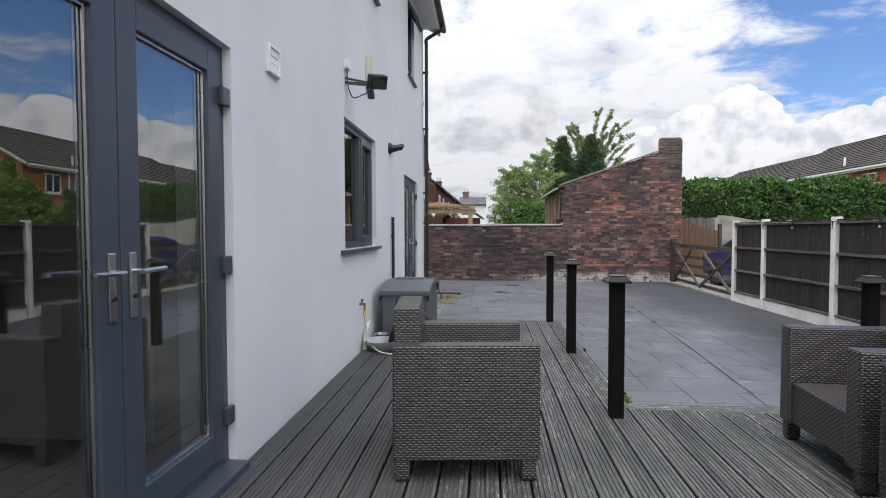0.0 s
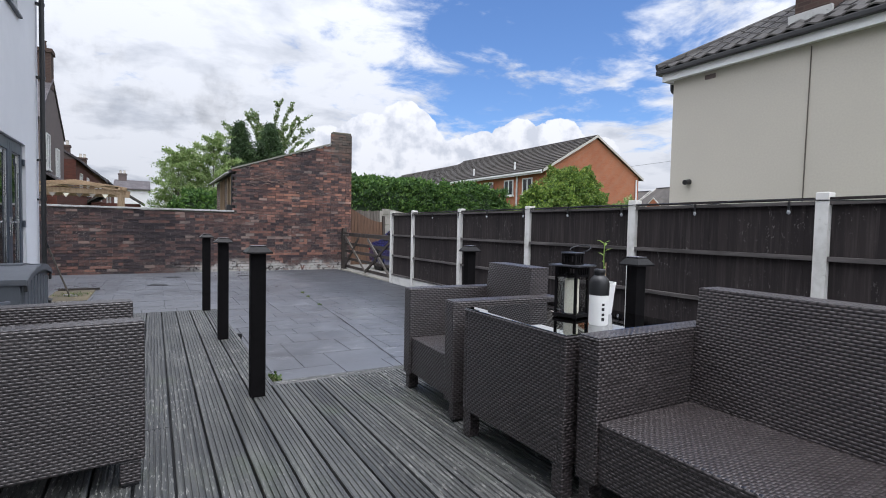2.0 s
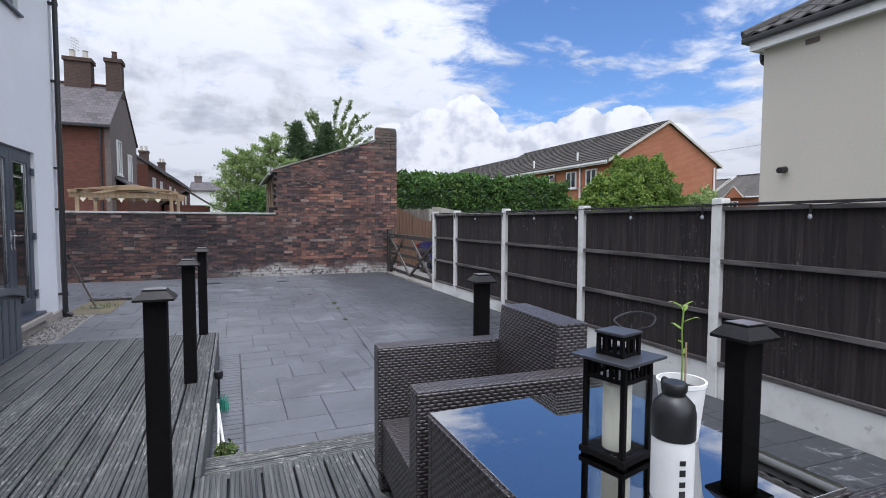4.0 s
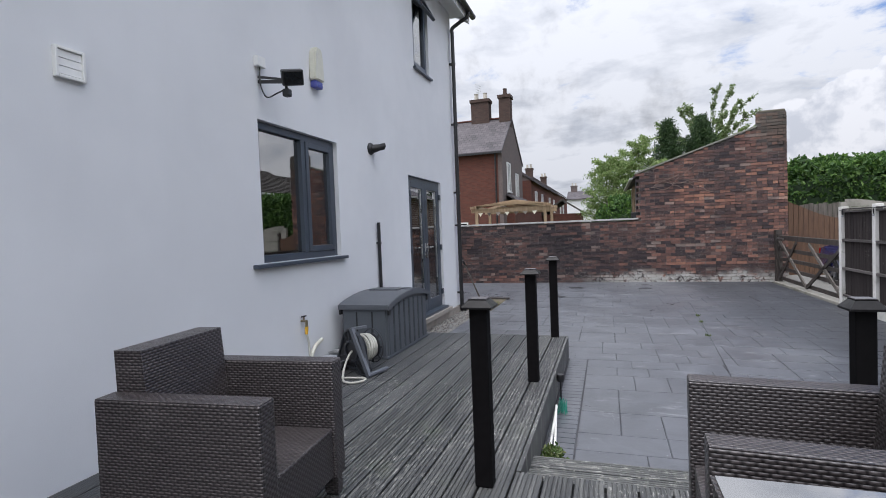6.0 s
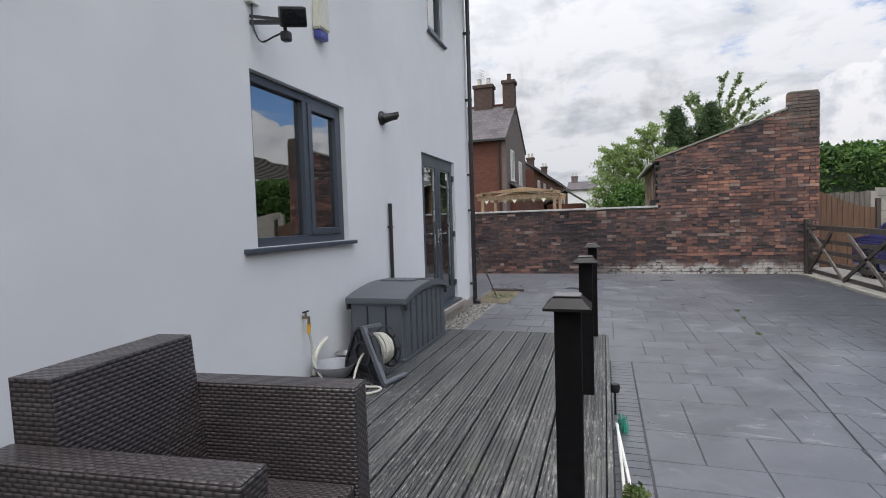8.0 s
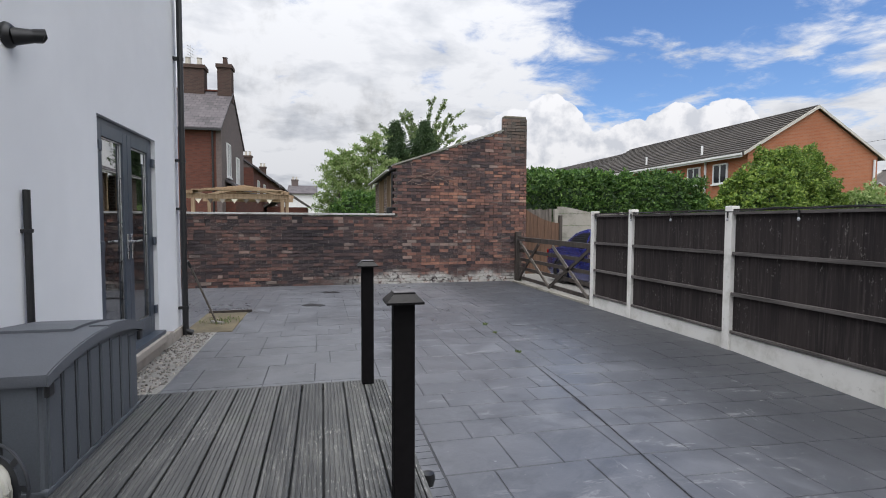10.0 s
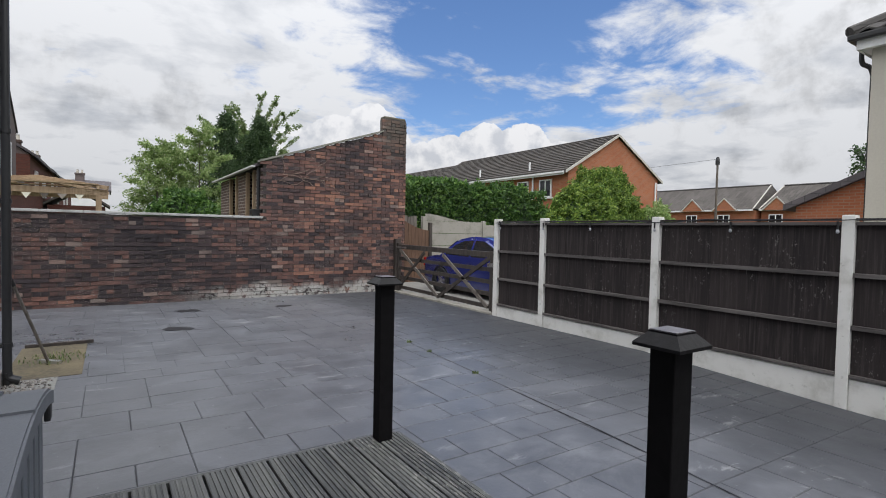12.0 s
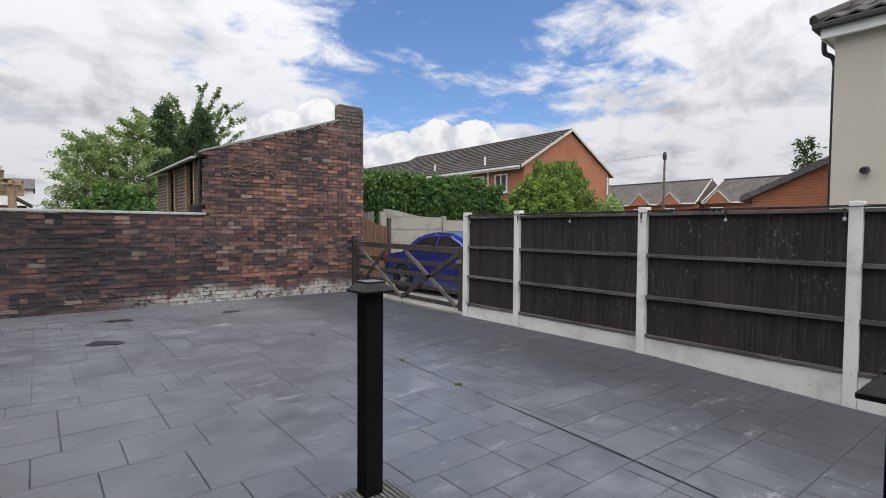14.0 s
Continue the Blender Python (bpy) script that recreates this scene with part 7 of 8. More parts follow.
# ---------------------------------------------------------------- houses beyond the fence
def orange_terrace():
    for k, (ya, yb, dz) in enumerate(((25.4, 42.0, 0.0), (42.1, 56.0, -0.25), (56.1, 72.0, -0.5))):
        t = thing("brick_terrace", "orange brick terrace with brown tiled roof and white fascia", "house", "orange terraces")
        x0, x1, xr, ze, zr = 23.35, 32.1, 27.72, 5.0 + dz, 7.45 + dz
        part("wall", boxes((x0, x1, ya + 0.26, yb, GB, ze)), ORANGE_BRICK, t)
        part("gable", prism([(x0, GB), (x1, GB), (x1, ze), (xr, zr - 0.06), (x0, ze)], "y", ya, ya + 0.259), ORANGE_BRICK, t)
        part("roof", prism([(x0 - 0.35, ze - 0.22), (x0 - 0.35, ze - 0.06), (xr, zr + 0.14), (x1 + 0.35, ze - 0.06), (x1 + 0.35, ze - 0.22), (xr, zr)], "y", ya - 0.12, yb), TILE, t)
        # courses of tiles down the near slope
        nrow = 16
        for i in range(nrow):
            u = i / nrow
            xa, za = x0 - 0.36 + (xr - x0 + 0.35) * u, ze - 0.055 + (zr + 0.2 - ze) * u
            part("tile_course", prism([(xa, za), (xa + 0.31, za + 0.15), (xa + 0.31, za + 0.17), (xa - 0.02, za + 0.055)], "y", ya - 0.12, yb), TILE, t)
        for s, xe in ((1, x0 - 0.36), (-1, x1 + 0.36)):
            part("bargeboard", prism([(xe, ze - 0.24), (xe, ze - 0.08), (xr, zr + 0.12), (xr, zr - 0.04)], "y", ya - 0.17, ya - 0.121), BARGE, t, "cream bargeboard")
        part("fascia", boxes((x0 - 0.37, x0 - 0.34, ya, yb, ze - 0.32, ze - 0.10)), FASCIA, t)
        part("gutter", boxes((x0 - 0.48, x0 - 0.375, ya, yb, ze - 0.22, ze - 0.12)), FASCIA, t)
        part("downpipe", rod(bmesh.new(), (x0 - 0.07, ya + 2.9, GB), (x0 - 0.07, ya + 2.9, ze - 0.2), 0.06, n=8), FASCIA, t)
        part("downpipe", rod(bmesh.new(), (x1 - 0.3, ya - 0.07, GB), (x1 - 0.3, ya - 0.07, ze - 0.2), 0.06, n=8), FASCIA, t)
        for y in (ya + 3.4, ya + 8.6):
            part("vent_pipe", rod(bmesh.new(), (x0 + 0.1, y, ze - 0.1), (x0 + 0.1, y, ze + 0.75), 0.06, n=8), FASCIA, t)
        for y in (ya + 1.8, ya + 3.85, ya + 6.3, ya + 9.6, ya + 12.8):
            vertical_window(t, "x", x0, y, 3.42, 4.52, 0.52, -0.09)
        bm = lathe([(0.0, 0.06), (0.15, 0.03), (0.26, -0.05), (0.25, -0.06), (0.0, 0.0)], 14)
        bmesh.ops.transform(bm, matrix=pose(x0 - 0.25, ya + 5.8, 4.1, 0, -70, 0), verts=bm.verts)
        part("satellite_dish", bm, DARK_RENDER, t)


orange_terrace()


def cream_house():
    t = thing("cream_house", "cream rendered house with a dark hipped tile roof", "house")
    x0, x1, y0, y1, ze = 11.6, 19.0, -5.5, 7.82, 4.42
    part("wall", boxes((x0, x1, y0, y1, GB, ze)), CREAM, t)
    part("soffit", boxes((x0 - 0.14, x1 + 0.14, y0 - 0.14, y1 + 0.14, ze, ze + 0.03)), FASCIA, t)
    part("fascia", boxes((x0 - 0.17, x0 - 0.142, y0 - 0.3, y1 + 0.17, ze - 0.02, ze + 0.20), (x0 - 0.141, x1 + 0.3, y1 + 0.142, y1 + 0.17, ze - 0.02, ze + 0.20)), FASCIA, t)
    part("gutter", boxes((x0 - 0.275, x0 - 0.172, y0 - 0.3, y1 + 0.275, ze + 0.13, ze + 0.23), (x0 - 0.171, x1 + 0.3, y1 + 0.172, y1 + 0.275, ze + 0.13, ze + 0.23), bevel=0.02), BLACK_PLASTIC, t)
    part("downpipe", tube([(x0 + 0.25, y1 + 0.22, ze + 0.14), (x0 + 0.25, y1 + 0.21, ze - 0.14), (x0 + 0.3, y1 + 0.08, ze - 0.32), (x0 + 0.3, y1 + 0.07, ze - 1.0), (x0 + 0.3, y1 + 0.07, GB)], 0.04, 8), BLACK_PLASTIC, t)
    bm = bmesh.new()
    e, h = 0.25, ze + 0.22
    c = [bm.verts.new(p) for p in ((x0 - e, y0 - e, h), (x1 + e, y0 - e, h), (x1 + e, y1 + e, h), (x0 - e, y1 + e, h))]
    r = [bm.verts.new(p) for p in ((15.3, y0 + 3.4, h + 2.35), (15.3, y1 - 3.4, h + 2.35))]
    for f in ((c[0], c[1], r[0]), (c[1], c[2], r[1], r[0]), (c[2], c[3], r[1]), (c[3], c[0], r[0], r[1]), (c[3], c[2], c[1], c[0])):
        bm.faces.new(f)
    bmesh.ops.recalc_face_normals(bm, faces=bm.faces)
    roof = part("roof", bm, DARK_TILE, t, "dark pantiled roof")
    # pantile courses on the slope above the garden
    n = 13
    for i in range(n):
        u = i / n
        xa, za = x0 - e + 3.95 * u, h + 2.35 * u
        ya, yb = y0 - e + 3.65 * u + 0.02, y1 + e - 3.65 * u - 0.02
        count = int((yb - ya) / 0.30)
        bm = bmesh.new()
        prev = None
        for j in range(count * 6 + 1):
            y = ya + (yb - ya) * j / (count * 6)
            wv = 0.022 * math.sin(2 * math.pi * j / 6)
            q = [bm.verts.new((xa - 0.02, y, za + 0.025 + wv)), bm.verts.new((xa - 0.02, y, za + 0.055 + wv)), bm.verts.new((xa + 0.325, y, za + 0.235 + wv))]
            if prev:
                bm.faces.new((prev[0], q[0], q[1], prev[1]))
                bm.faces.new((prev[1], q[1], q[2], prev[2]))
            prev = q
        part("tile_course", bm, DARK_TILE, roof)
    part("hip_ridge", tube([(x0 - e, y1 + e, h + 0.06), (13.5, y1 - 1.5, h + 1.24), (15.3, y1 - 3.4, h + 2.42)], 0.10, 8), DARK_TILE, roof)
    chimney(t, x0 + 0.30, x0 + 0.85, 5.0, 5.55, h + 0.1, h + 1.9, CHIMNEY_BRICK, 1)
    part("flashing", boxes((x0 + 0.22, x0 + 0.298, 4.92, 5.63, h + 0.28, h + 0.47), bevel=0.01), COPING, t, "pale lead flashing")
    part("vent", boxes((x0 - 0.012, x0 - 0.001, 6.85, 7.08, ze - 0.16, ze - 0.07)), DARK_RENDER, t)
    bm = bmesh.new()
    rod(bm, (x0 - 0.16, 7.35, 2.13), (x0, 7.35, 2.15), 0.055, 0.06, n=14)
    part("flue", bm, BLACK_PLASTIC, t, "black flue outlet")
    part("cable", tube([(x0 - 0.012, 5.10, ze - 0.05), (x0 - 0.012, 5.12, 2.5), (x0 - 0.012, 5.14, GB)], 0.010, 5), BARK, t)
    t2 = thing("brick_garage", "low brick garage with a dark verge beside the cream house", "garage")
    part("gable", prism([(7.9, GB), (10.6, GB), (10.6, 2.02), (8.4, 3.0), (7.9, 3.0)], "x", 16.0, 16.25), ORANGE_BRICK, t2)
    part("side_wall", boxes((16.26, 20.0, 10.35, 10.6, GB, 2.0)), ORANGE_BRICK, t2)
    part("roof", prism([(7.9, 3.0), (8.4, 3.0), (10.85, 1.92), (10.85, 2.08), (8.4, 3.18), (7.9, 3.18)], "x", 15.85, 20.0), SLATE, t2)


cream_house()


def far_row():
    for ya, yb, x0, zr, gables in ((29.2, 44.0, 54.0, 6.70, (31.9, 35.3, 40.5)), (19.0, 28.9, 54.6, 6.62, (22.4, 27.3)), (44.2, 60.0, 54.0, 6.40, (48.0, 54.0))):
        t = thing("far_house", "distant house row with brown roof and small gables", "house", "distant houses")
        ze = 4.05
        part("wall", boxes((x0, x0 + 8, ya + 0.02, yb - 0.02, GB, ze - 0.1)), ORANGE_BRICK, t)
        bm = bmesh.new()
        lo = [bm.verts.new(p) for p in ((x0 - 0.4, ya - 0.1, ze), (x0 + 8.4, ya - 0.1, ze), (x0 + 8.4, yb + 0.1, ze), (x0 - 0.4, yb + 0.1, ze))]
        hi = [bm.verts.new(p) for p in ((x0 + 4, ya + 0.3, zr), (x0 + 4, yb - 0.3, zr))]
        for f in ((lo[0], lo[1], hi[0]), (lo[1], lo[2], hi[1], hi[0]), (lo[2], lo[3], hi[1]), (lo[3], lo[0], hi[0], hi[1]), (lo[3], lo[2], lo[1], lo[0])):
            bm.faces.new(f)
        bmesh.ops.recalc_face_normals(bm, faces=bm.faces)
        part("roof", bm, TILE, t)
        part("ridge", tube([(x0 + 4, ya + 0.3, zr + 0.02), (x0 + 4, (ya + yb) / 2, zr + 0.02), (x0 + 4, yb - 0.3, zr + 0.02)], 0.10, 6), DARK_TILE, t)
        for y0 in (ya, yb):
            bm = bmesh.new()
            bar(bm, (x0 - 0.4, y0, ze + 0.02), (x0 + 4, y0 + (0.35 if y0 == ya else -0.35), zr + 0.03), 0.10, 0.08)
            part("bargeboard", bm, BARGE, t)
        part("gutter", boxes((x0 - 0.52, x0 - 0.405, ya, yb, ze - 0.16, ze - 0.02)), FASCIA, t)
        for y in gables:
            d = part("gable", prism([(y - 1.15, ze - 0.12), (y + 1.15, ze - 0.12), (y, ze + 1.05)], "x", x0 - 0.62, x0 + 1.6), ORANGE_BRICK, t)
            for sd in (-1, 1):
                bm = bmesh.new()
                bar(bm, (x0 - 0.66, y + sd * 1.30, ze - 0.18), (x0 - 0.66, y, ze + 1.13), 0.07, 0.10)
                part("bargeboard", bm, BARGE, d)
                part("gable_roof", prism([(y, ze + 1.10), (y, ze + 1.17), (y + sd * 1.34, ze - 0.12), (y + sd * 1.34, ze - 0.19)], "x", x0 - 0.60, x0 + 2.0), TILE, d)
            vertical_window(t, "x", x0 - 0.62, y, 2.4, 3.5, 0.6, -0.09)
    t = thing("telegraph_pole", "dark wooden telegraph pole with wires", "pole")
    part("pole", rod(bmesh.new(), (38.0, 24.5, GB), (38.0, 24.5, 7.0), 0.10, 0.07, 10), BARK, t)
    part("pole_top", lathe([(0.0, 6.5), (0.15, 6.5), (0.15, 6.8), (0.09, 7.05), (0.0, 7.05)], 10, (38.0, 24.5)), BLACK_PLASTIC, t)
    part("wire", tube([(38.0, 24.5, 6.9), (34.0, 35.0, 6.2), (30.0, 46.0, 6.5)], 0.012, 4), BLACK_PLASTIC, t)


far_row()

# ---------------------------------------------------------------- small things on the ground
def gravel_strip():
    rng4 = np.random.default_rng(3)
    solid("gravel_bed", boxes((0.04, 0.42, 7.20, 10.42, G - 0.006, G + 0.006)), ASPHALT, "gravel bed along the house wall", "bed", kind="structure")
    solid("grass_bed", boxes((0.0, 0.60, 10.43, 11.9, G - 0.006, G + 0.006)), DRY_GRASS, "dry sandy patch at the house corner", "bed", kind="structure")
    bm = bmesh.new()
    for i in range(900):
        y = rng4.uniform(7.22, 10.4)
        x = rng4.uniform(0.05, 0.20 + 0.20 * min(1, abs(y - 7.2)))
        r = rng4.uniform(0.008, 0.02)
        k = bmesh.ops.create_icosphere(bm, subdivisions=1, radius=r, matrix=pose(x, y, G + 0.008, *rng4.uniform(0, 360, 3)) @ Matrix.Diagonal((1, 0.8, 0.55, 1)))
    solid("gravel", bm, GRAVEL, "loose grey pebbles along the house wall", "gravel", kind="stuff")


gravel_strip()


def tuft(name, label, x, y, z, n, h, spread, seed):
    rng5 = np.random.default_rng(seed)
    v, f = [], []
    for i in range(n):
        a, r = rng5.uniform(0, 2 * math.pi), spread * rng5.uniform(0, 1) ** 0.7
        bx, by = x + r * math.cos(a), y + r * math.sin(a)
        hh = h * rng5.uniform(0.4, 1.1)
        dx, dy = rng5.normal(size=2) * hh * 0.45
        w = 0.004
        px, py = -dy, dx
        q = max(1e-6, math.hypot(px, py))
        px, py = px / q * w, py / q * w
        k = len(v)
        v += [(bx - px, by - py, z), (bx + px, by + py, z), (bx + dx * 0.5 + px, by + dy * 0.5 + py, z + hh * 0.7), (bx + dx * 0.5 - px, by + dy * 0.5 - py, z + hh * 0.7), (bx + dx, by + dy, z + hh)]
        f += [(k, k + 1, k + 2, k + 3), (k + 3, k + 2, k + 4)]
    me = bpy.data.meshes.new(name)
    me.from_pydata(v, [], f)
    me.materials.append(GRASS)
    return tagged(new(name, me), label, "weeds", kind="stuff")


weed = thing("weeds", "leafy green weeds at the foot of the deck step", "weeds", at=(2.335, 4.385, G))


def weed_spot(r):
    a, q, z = r.uniform(0, 2 * math.pi), 0.10 * r.uniform(0, 1) ** 0.6, r.uniform(0.01, 0.15)
    q *= 1.0 - 0.5 * z / 0.15
    return (q * math.cos(a), q * math.sin(a) * 1.3, z)


bm = bmesh.new()
wr = random.Random(6)
for i in range(14):
    a, q = wr.uniform(0, 6.28), wr.uniform(0.02, 0.09)
    rod(bm, (q * 0.3 * math.cos(a), q * 0.3 * math.sin(a), 0.0), (q * math.cos(a), q * math.sin(a), wr.uniform(0.06, 0.15)), 0.002, 0.001, 4)
part("stems", bm, GRASS, weed)
ragged(520, weed_spot, 0.030, GRASS, "leaves", weed, 0.0, 31, 0.6)
for i, (x, y) in enumerate(((3.98, 9.6), (3.90, 8.6), (4.02, 10.15))):
    tuft("weeds", "tiny weeds in the paving joint", x, y, G, 26, 0.035, 0.035, 10 + i)
tuft("grass", "dry grass by the downpipe", 0.34, 11.2, G + 0.006, 150, 0.04, 0.30, 30)


def leaning_tool():
    t = thing("garden_tool", "long handled garden tool leaning at the house corner", "tool")
    part("shaft", rod(bmesh.new(), (0.30, 11.02, G + 0.02), (0.09, 10.50, 0.62), 0.014, n=8), GATE_PALE, t)
    part("grip", rod(bmesh.new(), (0.094, 10.51, 0.60), (0.07, 10.45, 0.68), 0.020, n=8), BLACK_PLASTIC, t)
    bm = bmesh.new()
    bar(bm, (0.22, 11.12, G + 0.02), (0.40, 10.95, G + 0.02), 0.05, 0.03)
    part("head", bm, STEEL, t)


leaning_tool()
t = thing("edging_batten", "weathered timber batten lying at the end of the bed", "batten")
bm = bmesh.new()
bar(bm, (0.02, 11.92, G + 0.02), (0.66, 11.94, G + 0.02), 0.04, 0.04)
part("batten", bm, GATE_WOOD, t)
for a, b in (((2.29, 4.45), (2.27, 5.30)), ((2.33, 4.50), (2.265, 5.32))):
    solid("pole", rod(bmesh.new(), (a[0], a[1], G + 0.02), (b[0], b[1], G + 0.09), 0.009, n=8), POST_WHITE, "thin pale pole lying beside the deck", "pole", "poles beside the deck")
t = thing("child_net", "green plastic net on a short frame beside the deck", "net", at=(2.30, 5.42, G))
bm = bmesh.new()
for i in range(40):
    a = random.uniform(0, 6.28)
    r = random.uniform(0.0, 0.055)
    rod(bm, (r * math.cos(a), r * math.sin(a) * 1.4, 0.005), (r * 0.7 * math.cos(a + 0.8), r * math.sin(a + 0.8) * 1.2, random.uniform(0.05, 0.11)), 0.004, n=4)
part("net", bm, GREEN_PLASTIC, t)
t = thing("deck_lamp", "small black lamp head on the deck edge", "lamp", at=(2.265, 5.72, G))
part("stake", rod(bmesh.new(), (0, 0, 0), (0, 0, 0.17), 0.008, n=8), BLACK_PLASTIC, t)
part("head", lathe([(0.0, 0.16), (0.028, 0.165), (0.036, 0.20), (0.030, 0.225), (0.0, 0.235)], 14), BLACK_PLASTIC, t, "", True)

# drain covers and stains
for x, y, r in ((1.62, 12.40, 0.20), (1.92, 14.02, 0.19), (3.5, 13.9, 0.15)):
    bm = lathe([(0.0, 0.0), (r, 0.0), (r, 0.004), (0.0, 0.005)], 18)
    for v in bm.verts:
        k = Vector((v.co.x, v.co.y, x)) * 6
        v.co.x *= 1.0 + 0.7 * noise.noise(k)
        v.co.y *= 0.62 + 0.6 * noise.noise(k + Vector((3, 5, 0)))
    bmesh.ops.transform(bm, matrix=pose(x, y, G + 0.001), verts=bm.verts)
    solid("drain_patch", bm, DRAIN_DARK, "dark patch round a drain in the paving", "drain")


def vine():
    """Bare twigs clinging to the brick gable."""
    t = thing("dead_vine", "bare dead vine stems clinging to the brick gable", "vine")
    rng6 = random.Random(8)
    for i in range(9):
        x, z = 3.75 + rng6.uniform(0, 1.0), 2.15 + rng6.uniform(-0.1, 0.25)
        pts = [(x, WALL_Y - 0.012, z)]
        a = rng6.uniform(-0.6, 1.2)
        for _ in range(5):
            a += rng6.uniform(-0.7, 0.7)
            x, z = x + 0.13 * math.cos(a), z + 0.12 * math.sin(a)
            z = min(z, wall_top(x) - 0.06)
            pts.append((x, WALL_Y - 0.014, z))
        part("stem", tube(pts, 0.005, 5), TWIG, t)


vine()

MOSSY = make_painted_concrete("mossy_stone", (0.105, 0.095, 0.070), (0.06, 0.06, 0.04))
# ---------------------------------------------------------------- copings of the brick wall
x = -3.15
while x < STEP_X - 0.05:
    w = min(0.60, STEP_X - x)
    part("coping_stone", boxes((x + 0.003, x + w - 0.003, WALL_Y - 0.035, WALL_Y + 0.265, Z_LOW + 0.001, Z_LOW + 0.045), bevel=0.006), COPING, brick_wall, "pale coping stone")
    x += w
slope = (Z_B - Z_A) / (CH0 - STEP_X)
for i in range(5):
    xa, xb = STEP_X - 0.10 + (CH0 - STEP_X + 0.09) * i / 5, STEP_X - 0.10 + (CH0 - STEP_X + 0.09) * (i + 1) / 5 - 0.006
    za, zb = Z_A + slope * (xa - STEP_X) + 0.004, Z_A + slope * (xb - STEP_X) + 0.004
    part("verge_stone", prism([(xa, za), (xb, zb), (xb, zb + 0.038), (xa, za + 0.038)], "y", WALL_Y - 0.035, WALL_Y + 0.234), VERGE, brick_wall, "pale mortared verge")
part("chimney_cap", boxes((CH0 + 0.015, CH1 - 0.015, WALL_Y + 0.012, WALL_Y + 0.235, Z_CH - 0.02, Z_CH + 0.045), bevel=0.03), MOSSY, brick_wall, "weathered stone cap")

# ---------------------------------------------------------------- bricks of the boundary wall
brng = random.Random(17)
COURSE, BL = 0.0765, 0.228
near, rest = [], []
row = 0
z = G - 0.02
while z < Z_CH:
    header = row % 4 == 3
    step = BL / 2 if header else BL
    x = -3.2 - (BL / 2 if row % 2 else 0.0) - brng.uniform(0, 0.02)
    while x < CH1:
        a, b = x, min(x + step - 0.010, CH1)
        mid = (a + b) / 2
        if b - a > 0.04 and z + COURSE - 0.010 <= wall_top(mid) + (0.004 if STEP_X < mid < CH0 else 0.0):
            (near if (1.9 < mid < 6.0 and z < 0.95) else rest).append((a, b, z))
        x += step
    z += COURSE
    row += 1
brng.shuffle(near)
rest += near[300:]
sizes = {}
for a, b, z in near[:300]:
    w = (round(b - a, 2), brng.randrange(6))
    if w not in sizes:
        key, w = w, w[0]
        bm = boxes((-w / 2, w / 2, 0.0, 0.06, 0.0, COURSE - 0.011))
        for v in bm.verts:
            if v.co.y < 0.01:
                v.co += Vector((brng.uniform(-0.005, 0.004), brng.uniform(-0.004, 0.004), brng.uniform(-0.005, 0.004)))
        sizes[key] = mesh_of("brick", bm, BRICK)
        w = key
    ob = new("brick", sizes[w])
    ob.parent = brick_wall
    ob.matrix_basis = pose((a + b) / 2, WALL_Y + brng.uniform(-0.010, 0.009), z + brng.uniform(-0.002, 0.002), brng.uniform(-1.2, 1.2), brng.uniform(-0.7, 0.7), brng.uniform(-1.2, 1.2))
verts, faces = [], []
for a, b, z in rest:
    y, h = WALL_Y + brng.uniform(-0.010, 0.009), COURSE - 0.011
    d = [brng.uniform(-0.005, 0.005) for _ in range(4)]
    e = [brng.uniform(-0.006, 0.004) for _ in range(8)]
    k = len(verts)
    verts += [(a - e[0], y + d[0], z - e[1]), (b + e[2], y + d[1], z - e[3]), (b + e[4], y + d[2], z + h + e[5]), (a - e[6], y + d[3], z + h + e[7]), (a, WALL_Y + 0.06, z), (b, WALL_Y + 0.06, z), (b, WALL_Y + 0.06, z + h), (a, WALL_Y + 0.06, z + h)]
    faces += [(k, k + 1, k + 2, k + 3), (k + 4, k, k + 3, k + 7), (k + 1, k + 5, k + 6, k + 2), (k + 3, k + 2, k + 6, k + 7), (k, k + 4, k + 5, k + 1)]
me = bpy.data.meshes.new("brickwork")
me.from_pydata(verts, [], faces)
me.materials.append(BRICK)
uv_box(me)
ob = new("brickwork", me)
ob.parent = brick_wall
ob["kind"] = "stuff"
# the end of the wall by the gate and the chimney side
rows_b = []
z, row = G - 0.02, 0
while z < Z_CH - 0.06:
    for a, b in ((0.0, 0.11), (0.12, 0.23)) if row % 2 else ((0.0, 0.23),):
        rows_b.append((CH1 - 0.05, CH1 + brng.uniform(-0.003, 0.006), WALL_Y + a + 0.004, WALL_Y + b, z, z + COURSE - 0.011))
    z += COURSE
    row += 1
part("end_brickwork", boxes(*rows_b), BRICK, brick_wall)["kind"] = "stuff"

# ---------------------------------------------------------------- stamped paving
paving = thing("paving", "dark grey stamped concrete paving in random slabs", "paving", kind="structure")
prng = random.Random(23)
CELL = 0.15
slabs = []


def pave(x0, y0, nx, ny):
    j = 0
    while j < ny:
        h = min(prng.choice((2, 2, 3, 4)), ny - j)
        i = 0
        while i < nx:
            w = min(prng.choice((2, 3, 3, 4)), nx - i)
            if nx - i - w == 1:
                w += 1
            if h == 4 and prng.random() < 0.45:
                slabs.append((x0 + i * CELL, y0 + j * CELL, w, 2))
                slabs.append((x0 + i * CELL, y0 + (j + 2) * CELL, w, 2))
            else:
                slabs.append((x0 + i * CELL, y0 + j * CELL, w, h))
            i += w
        j += h


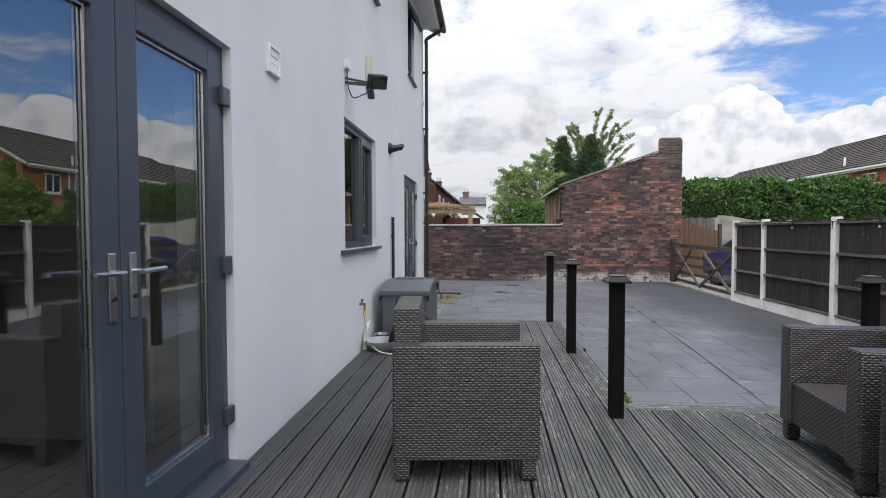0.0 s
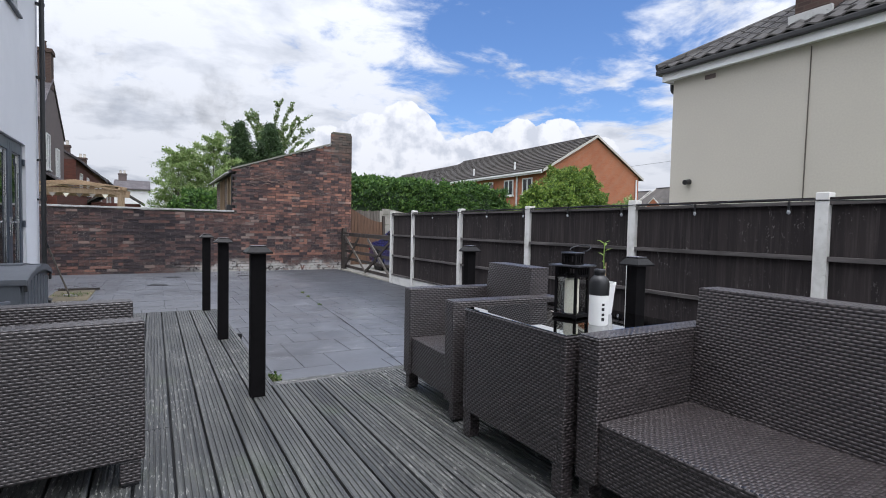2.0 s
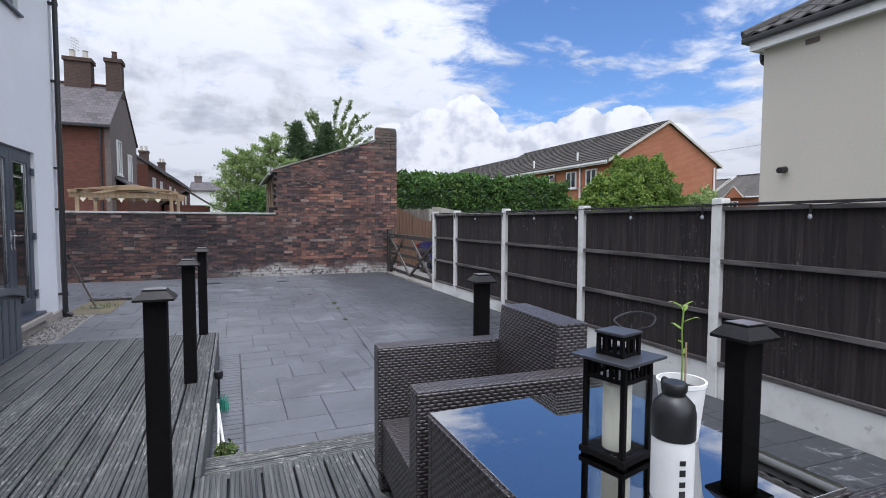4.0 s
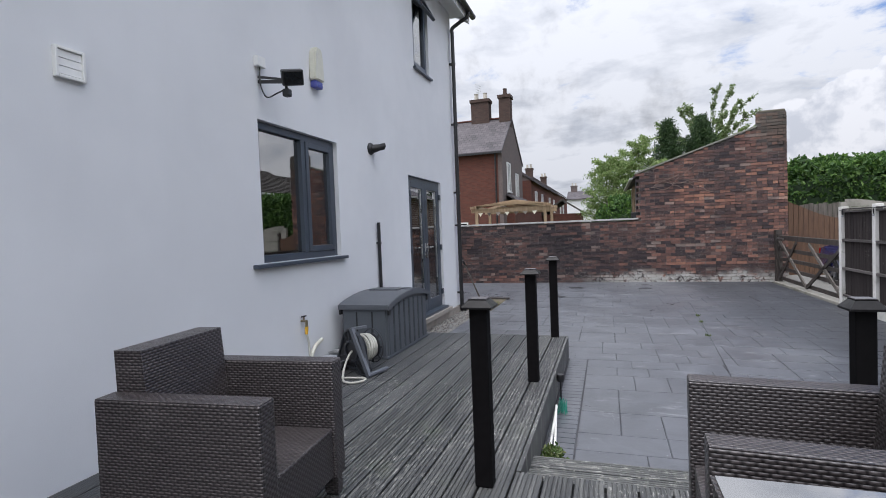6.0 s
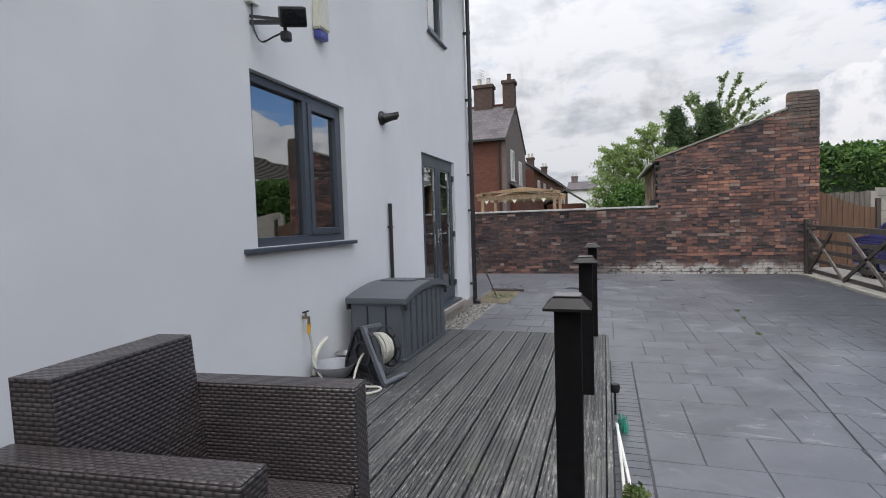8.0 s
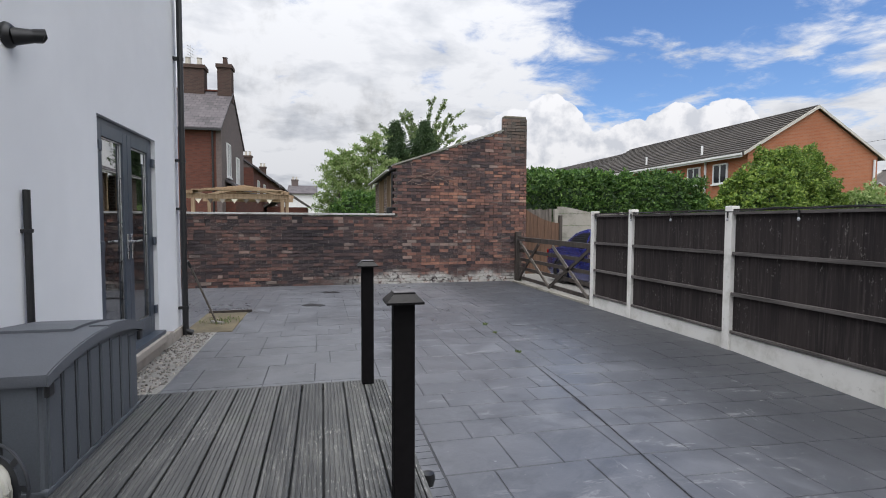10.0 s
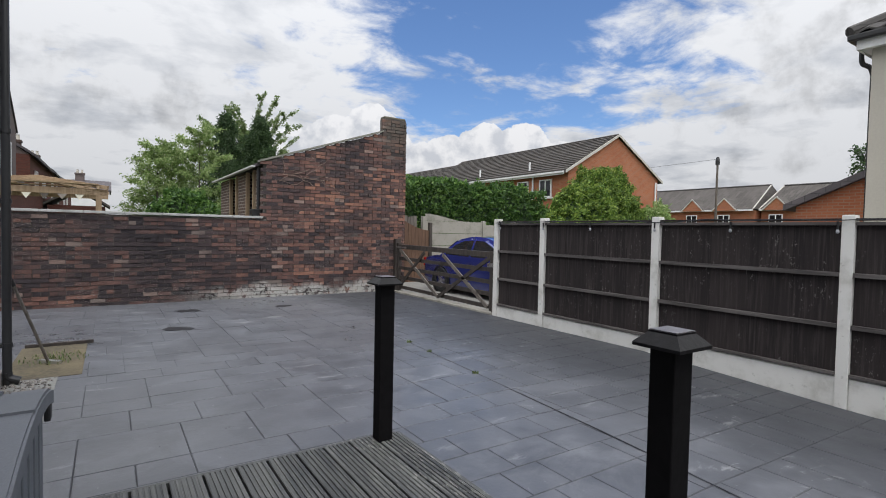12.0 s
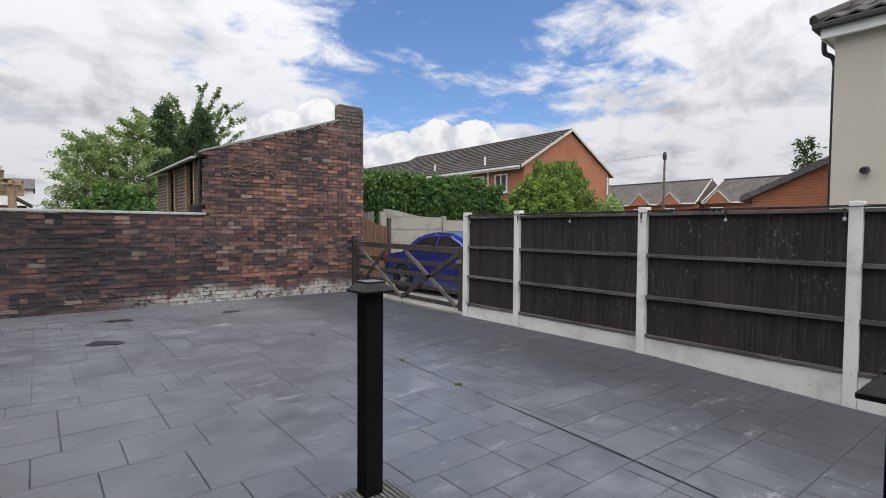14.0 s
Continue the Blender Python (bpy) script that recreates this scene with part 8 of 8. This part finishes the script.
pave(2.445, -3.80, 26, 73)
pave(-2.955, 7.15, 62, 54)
bx = [s for s in slabs if s[0] > 2.4 and 4.0 < s[1] < 9.0]
prng.shuffle(bx)
picked = set(bx[:300])
shapes = {}


def slab_mesh(w, h):
    b = 0.0028
    bm = bmesh.new()
    W, H = w * CELL - 0.006, h * CELL - 0.006
    lo = [bm.verts.new((x, y, -0.006)) for x, y in ((0, 0), (W, 0), (W, H), (0, H))]
    hi = [bm.verts.new((x, y, 0.0)) for x, y in ((b, b), (W - b, b), (W - b, H - b), (b, H - b))]
    bm.faces.new(hi)
    for i in range(4):
        bm.faces.new((lo[i], lo[(i + 1) % 4], hi[(i + 1) % 4], hi[i]))
    return bm


verts, faces = [], []
for s in slabs:
    x, y, w, h = s
    dz = prng.uniform(-0.0012, 0.0012)
    if s in picked:
        if (w, h) not in shapes:
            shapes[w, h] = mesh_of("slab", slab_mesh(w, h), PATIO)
        ob = new("slab", shapes[w, h])
        ob.parent = paving
        sx, sy = (ground_z(x + w * CELL, y) - ground_z(x, y)) / (w * CELL), (ground_z(x, y + h * CELL) - ground_z(x, y)) / (h * CELL)
        ob.matrix_basis = pose(x, y, ground_z(x, y) + dz, math.degrees(sy), -math.degrees(sx), 0)
    else:
        g = 0.0056 if y < 10.0 else 0.003
        k, b, W, H = len(verts), 0.0028 if y < 10.0 else 0.002, w * CELL - g, h * CELL - g
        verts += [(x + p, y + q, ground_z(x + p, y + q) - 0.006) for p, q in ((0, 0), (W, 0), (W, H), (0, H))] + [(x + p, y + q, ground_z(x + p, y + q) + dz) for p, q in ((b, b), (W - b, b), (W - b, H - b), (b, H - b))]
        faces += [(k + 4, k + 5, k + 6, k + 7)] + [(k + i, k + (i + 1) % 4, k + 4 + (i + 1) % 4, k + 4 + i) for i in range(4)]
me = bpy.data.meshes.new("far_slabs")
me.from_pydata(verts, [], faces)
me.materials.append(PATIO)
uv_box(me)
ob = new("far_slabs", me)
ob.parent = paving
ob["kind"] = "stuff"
soldier = mesh_of("border_sett", prism([(0.0, -0.008), (0.004, 0.0), (0.188, 0.0), (0.192, -0.008)], "y", 0.003, 0.084), PATIO)
for i in range(36):
    ob = new("border_sett", soldier)
    ob.parent = paving
    ob.matrix_basis = pose(2.243, 4.31 + i * 0.088, G)
# long movement joint across the paving
bm = bmesh.new()
pts = [(4.10, 11.5), (4.02, 10.17), (3.91, 8.5), (3.795, 6.9), (3.62, 5.08), (3.45, 3.4)]
for a, b in zip(pts, pts[1:]):
    bar(bm, (a[0], a[1], G + 0.001), (b[0], b[1], G + 0.001), 0.007, 0.006)
part("movement_joint", bm, JOINT, paving, "dark sawn joint")
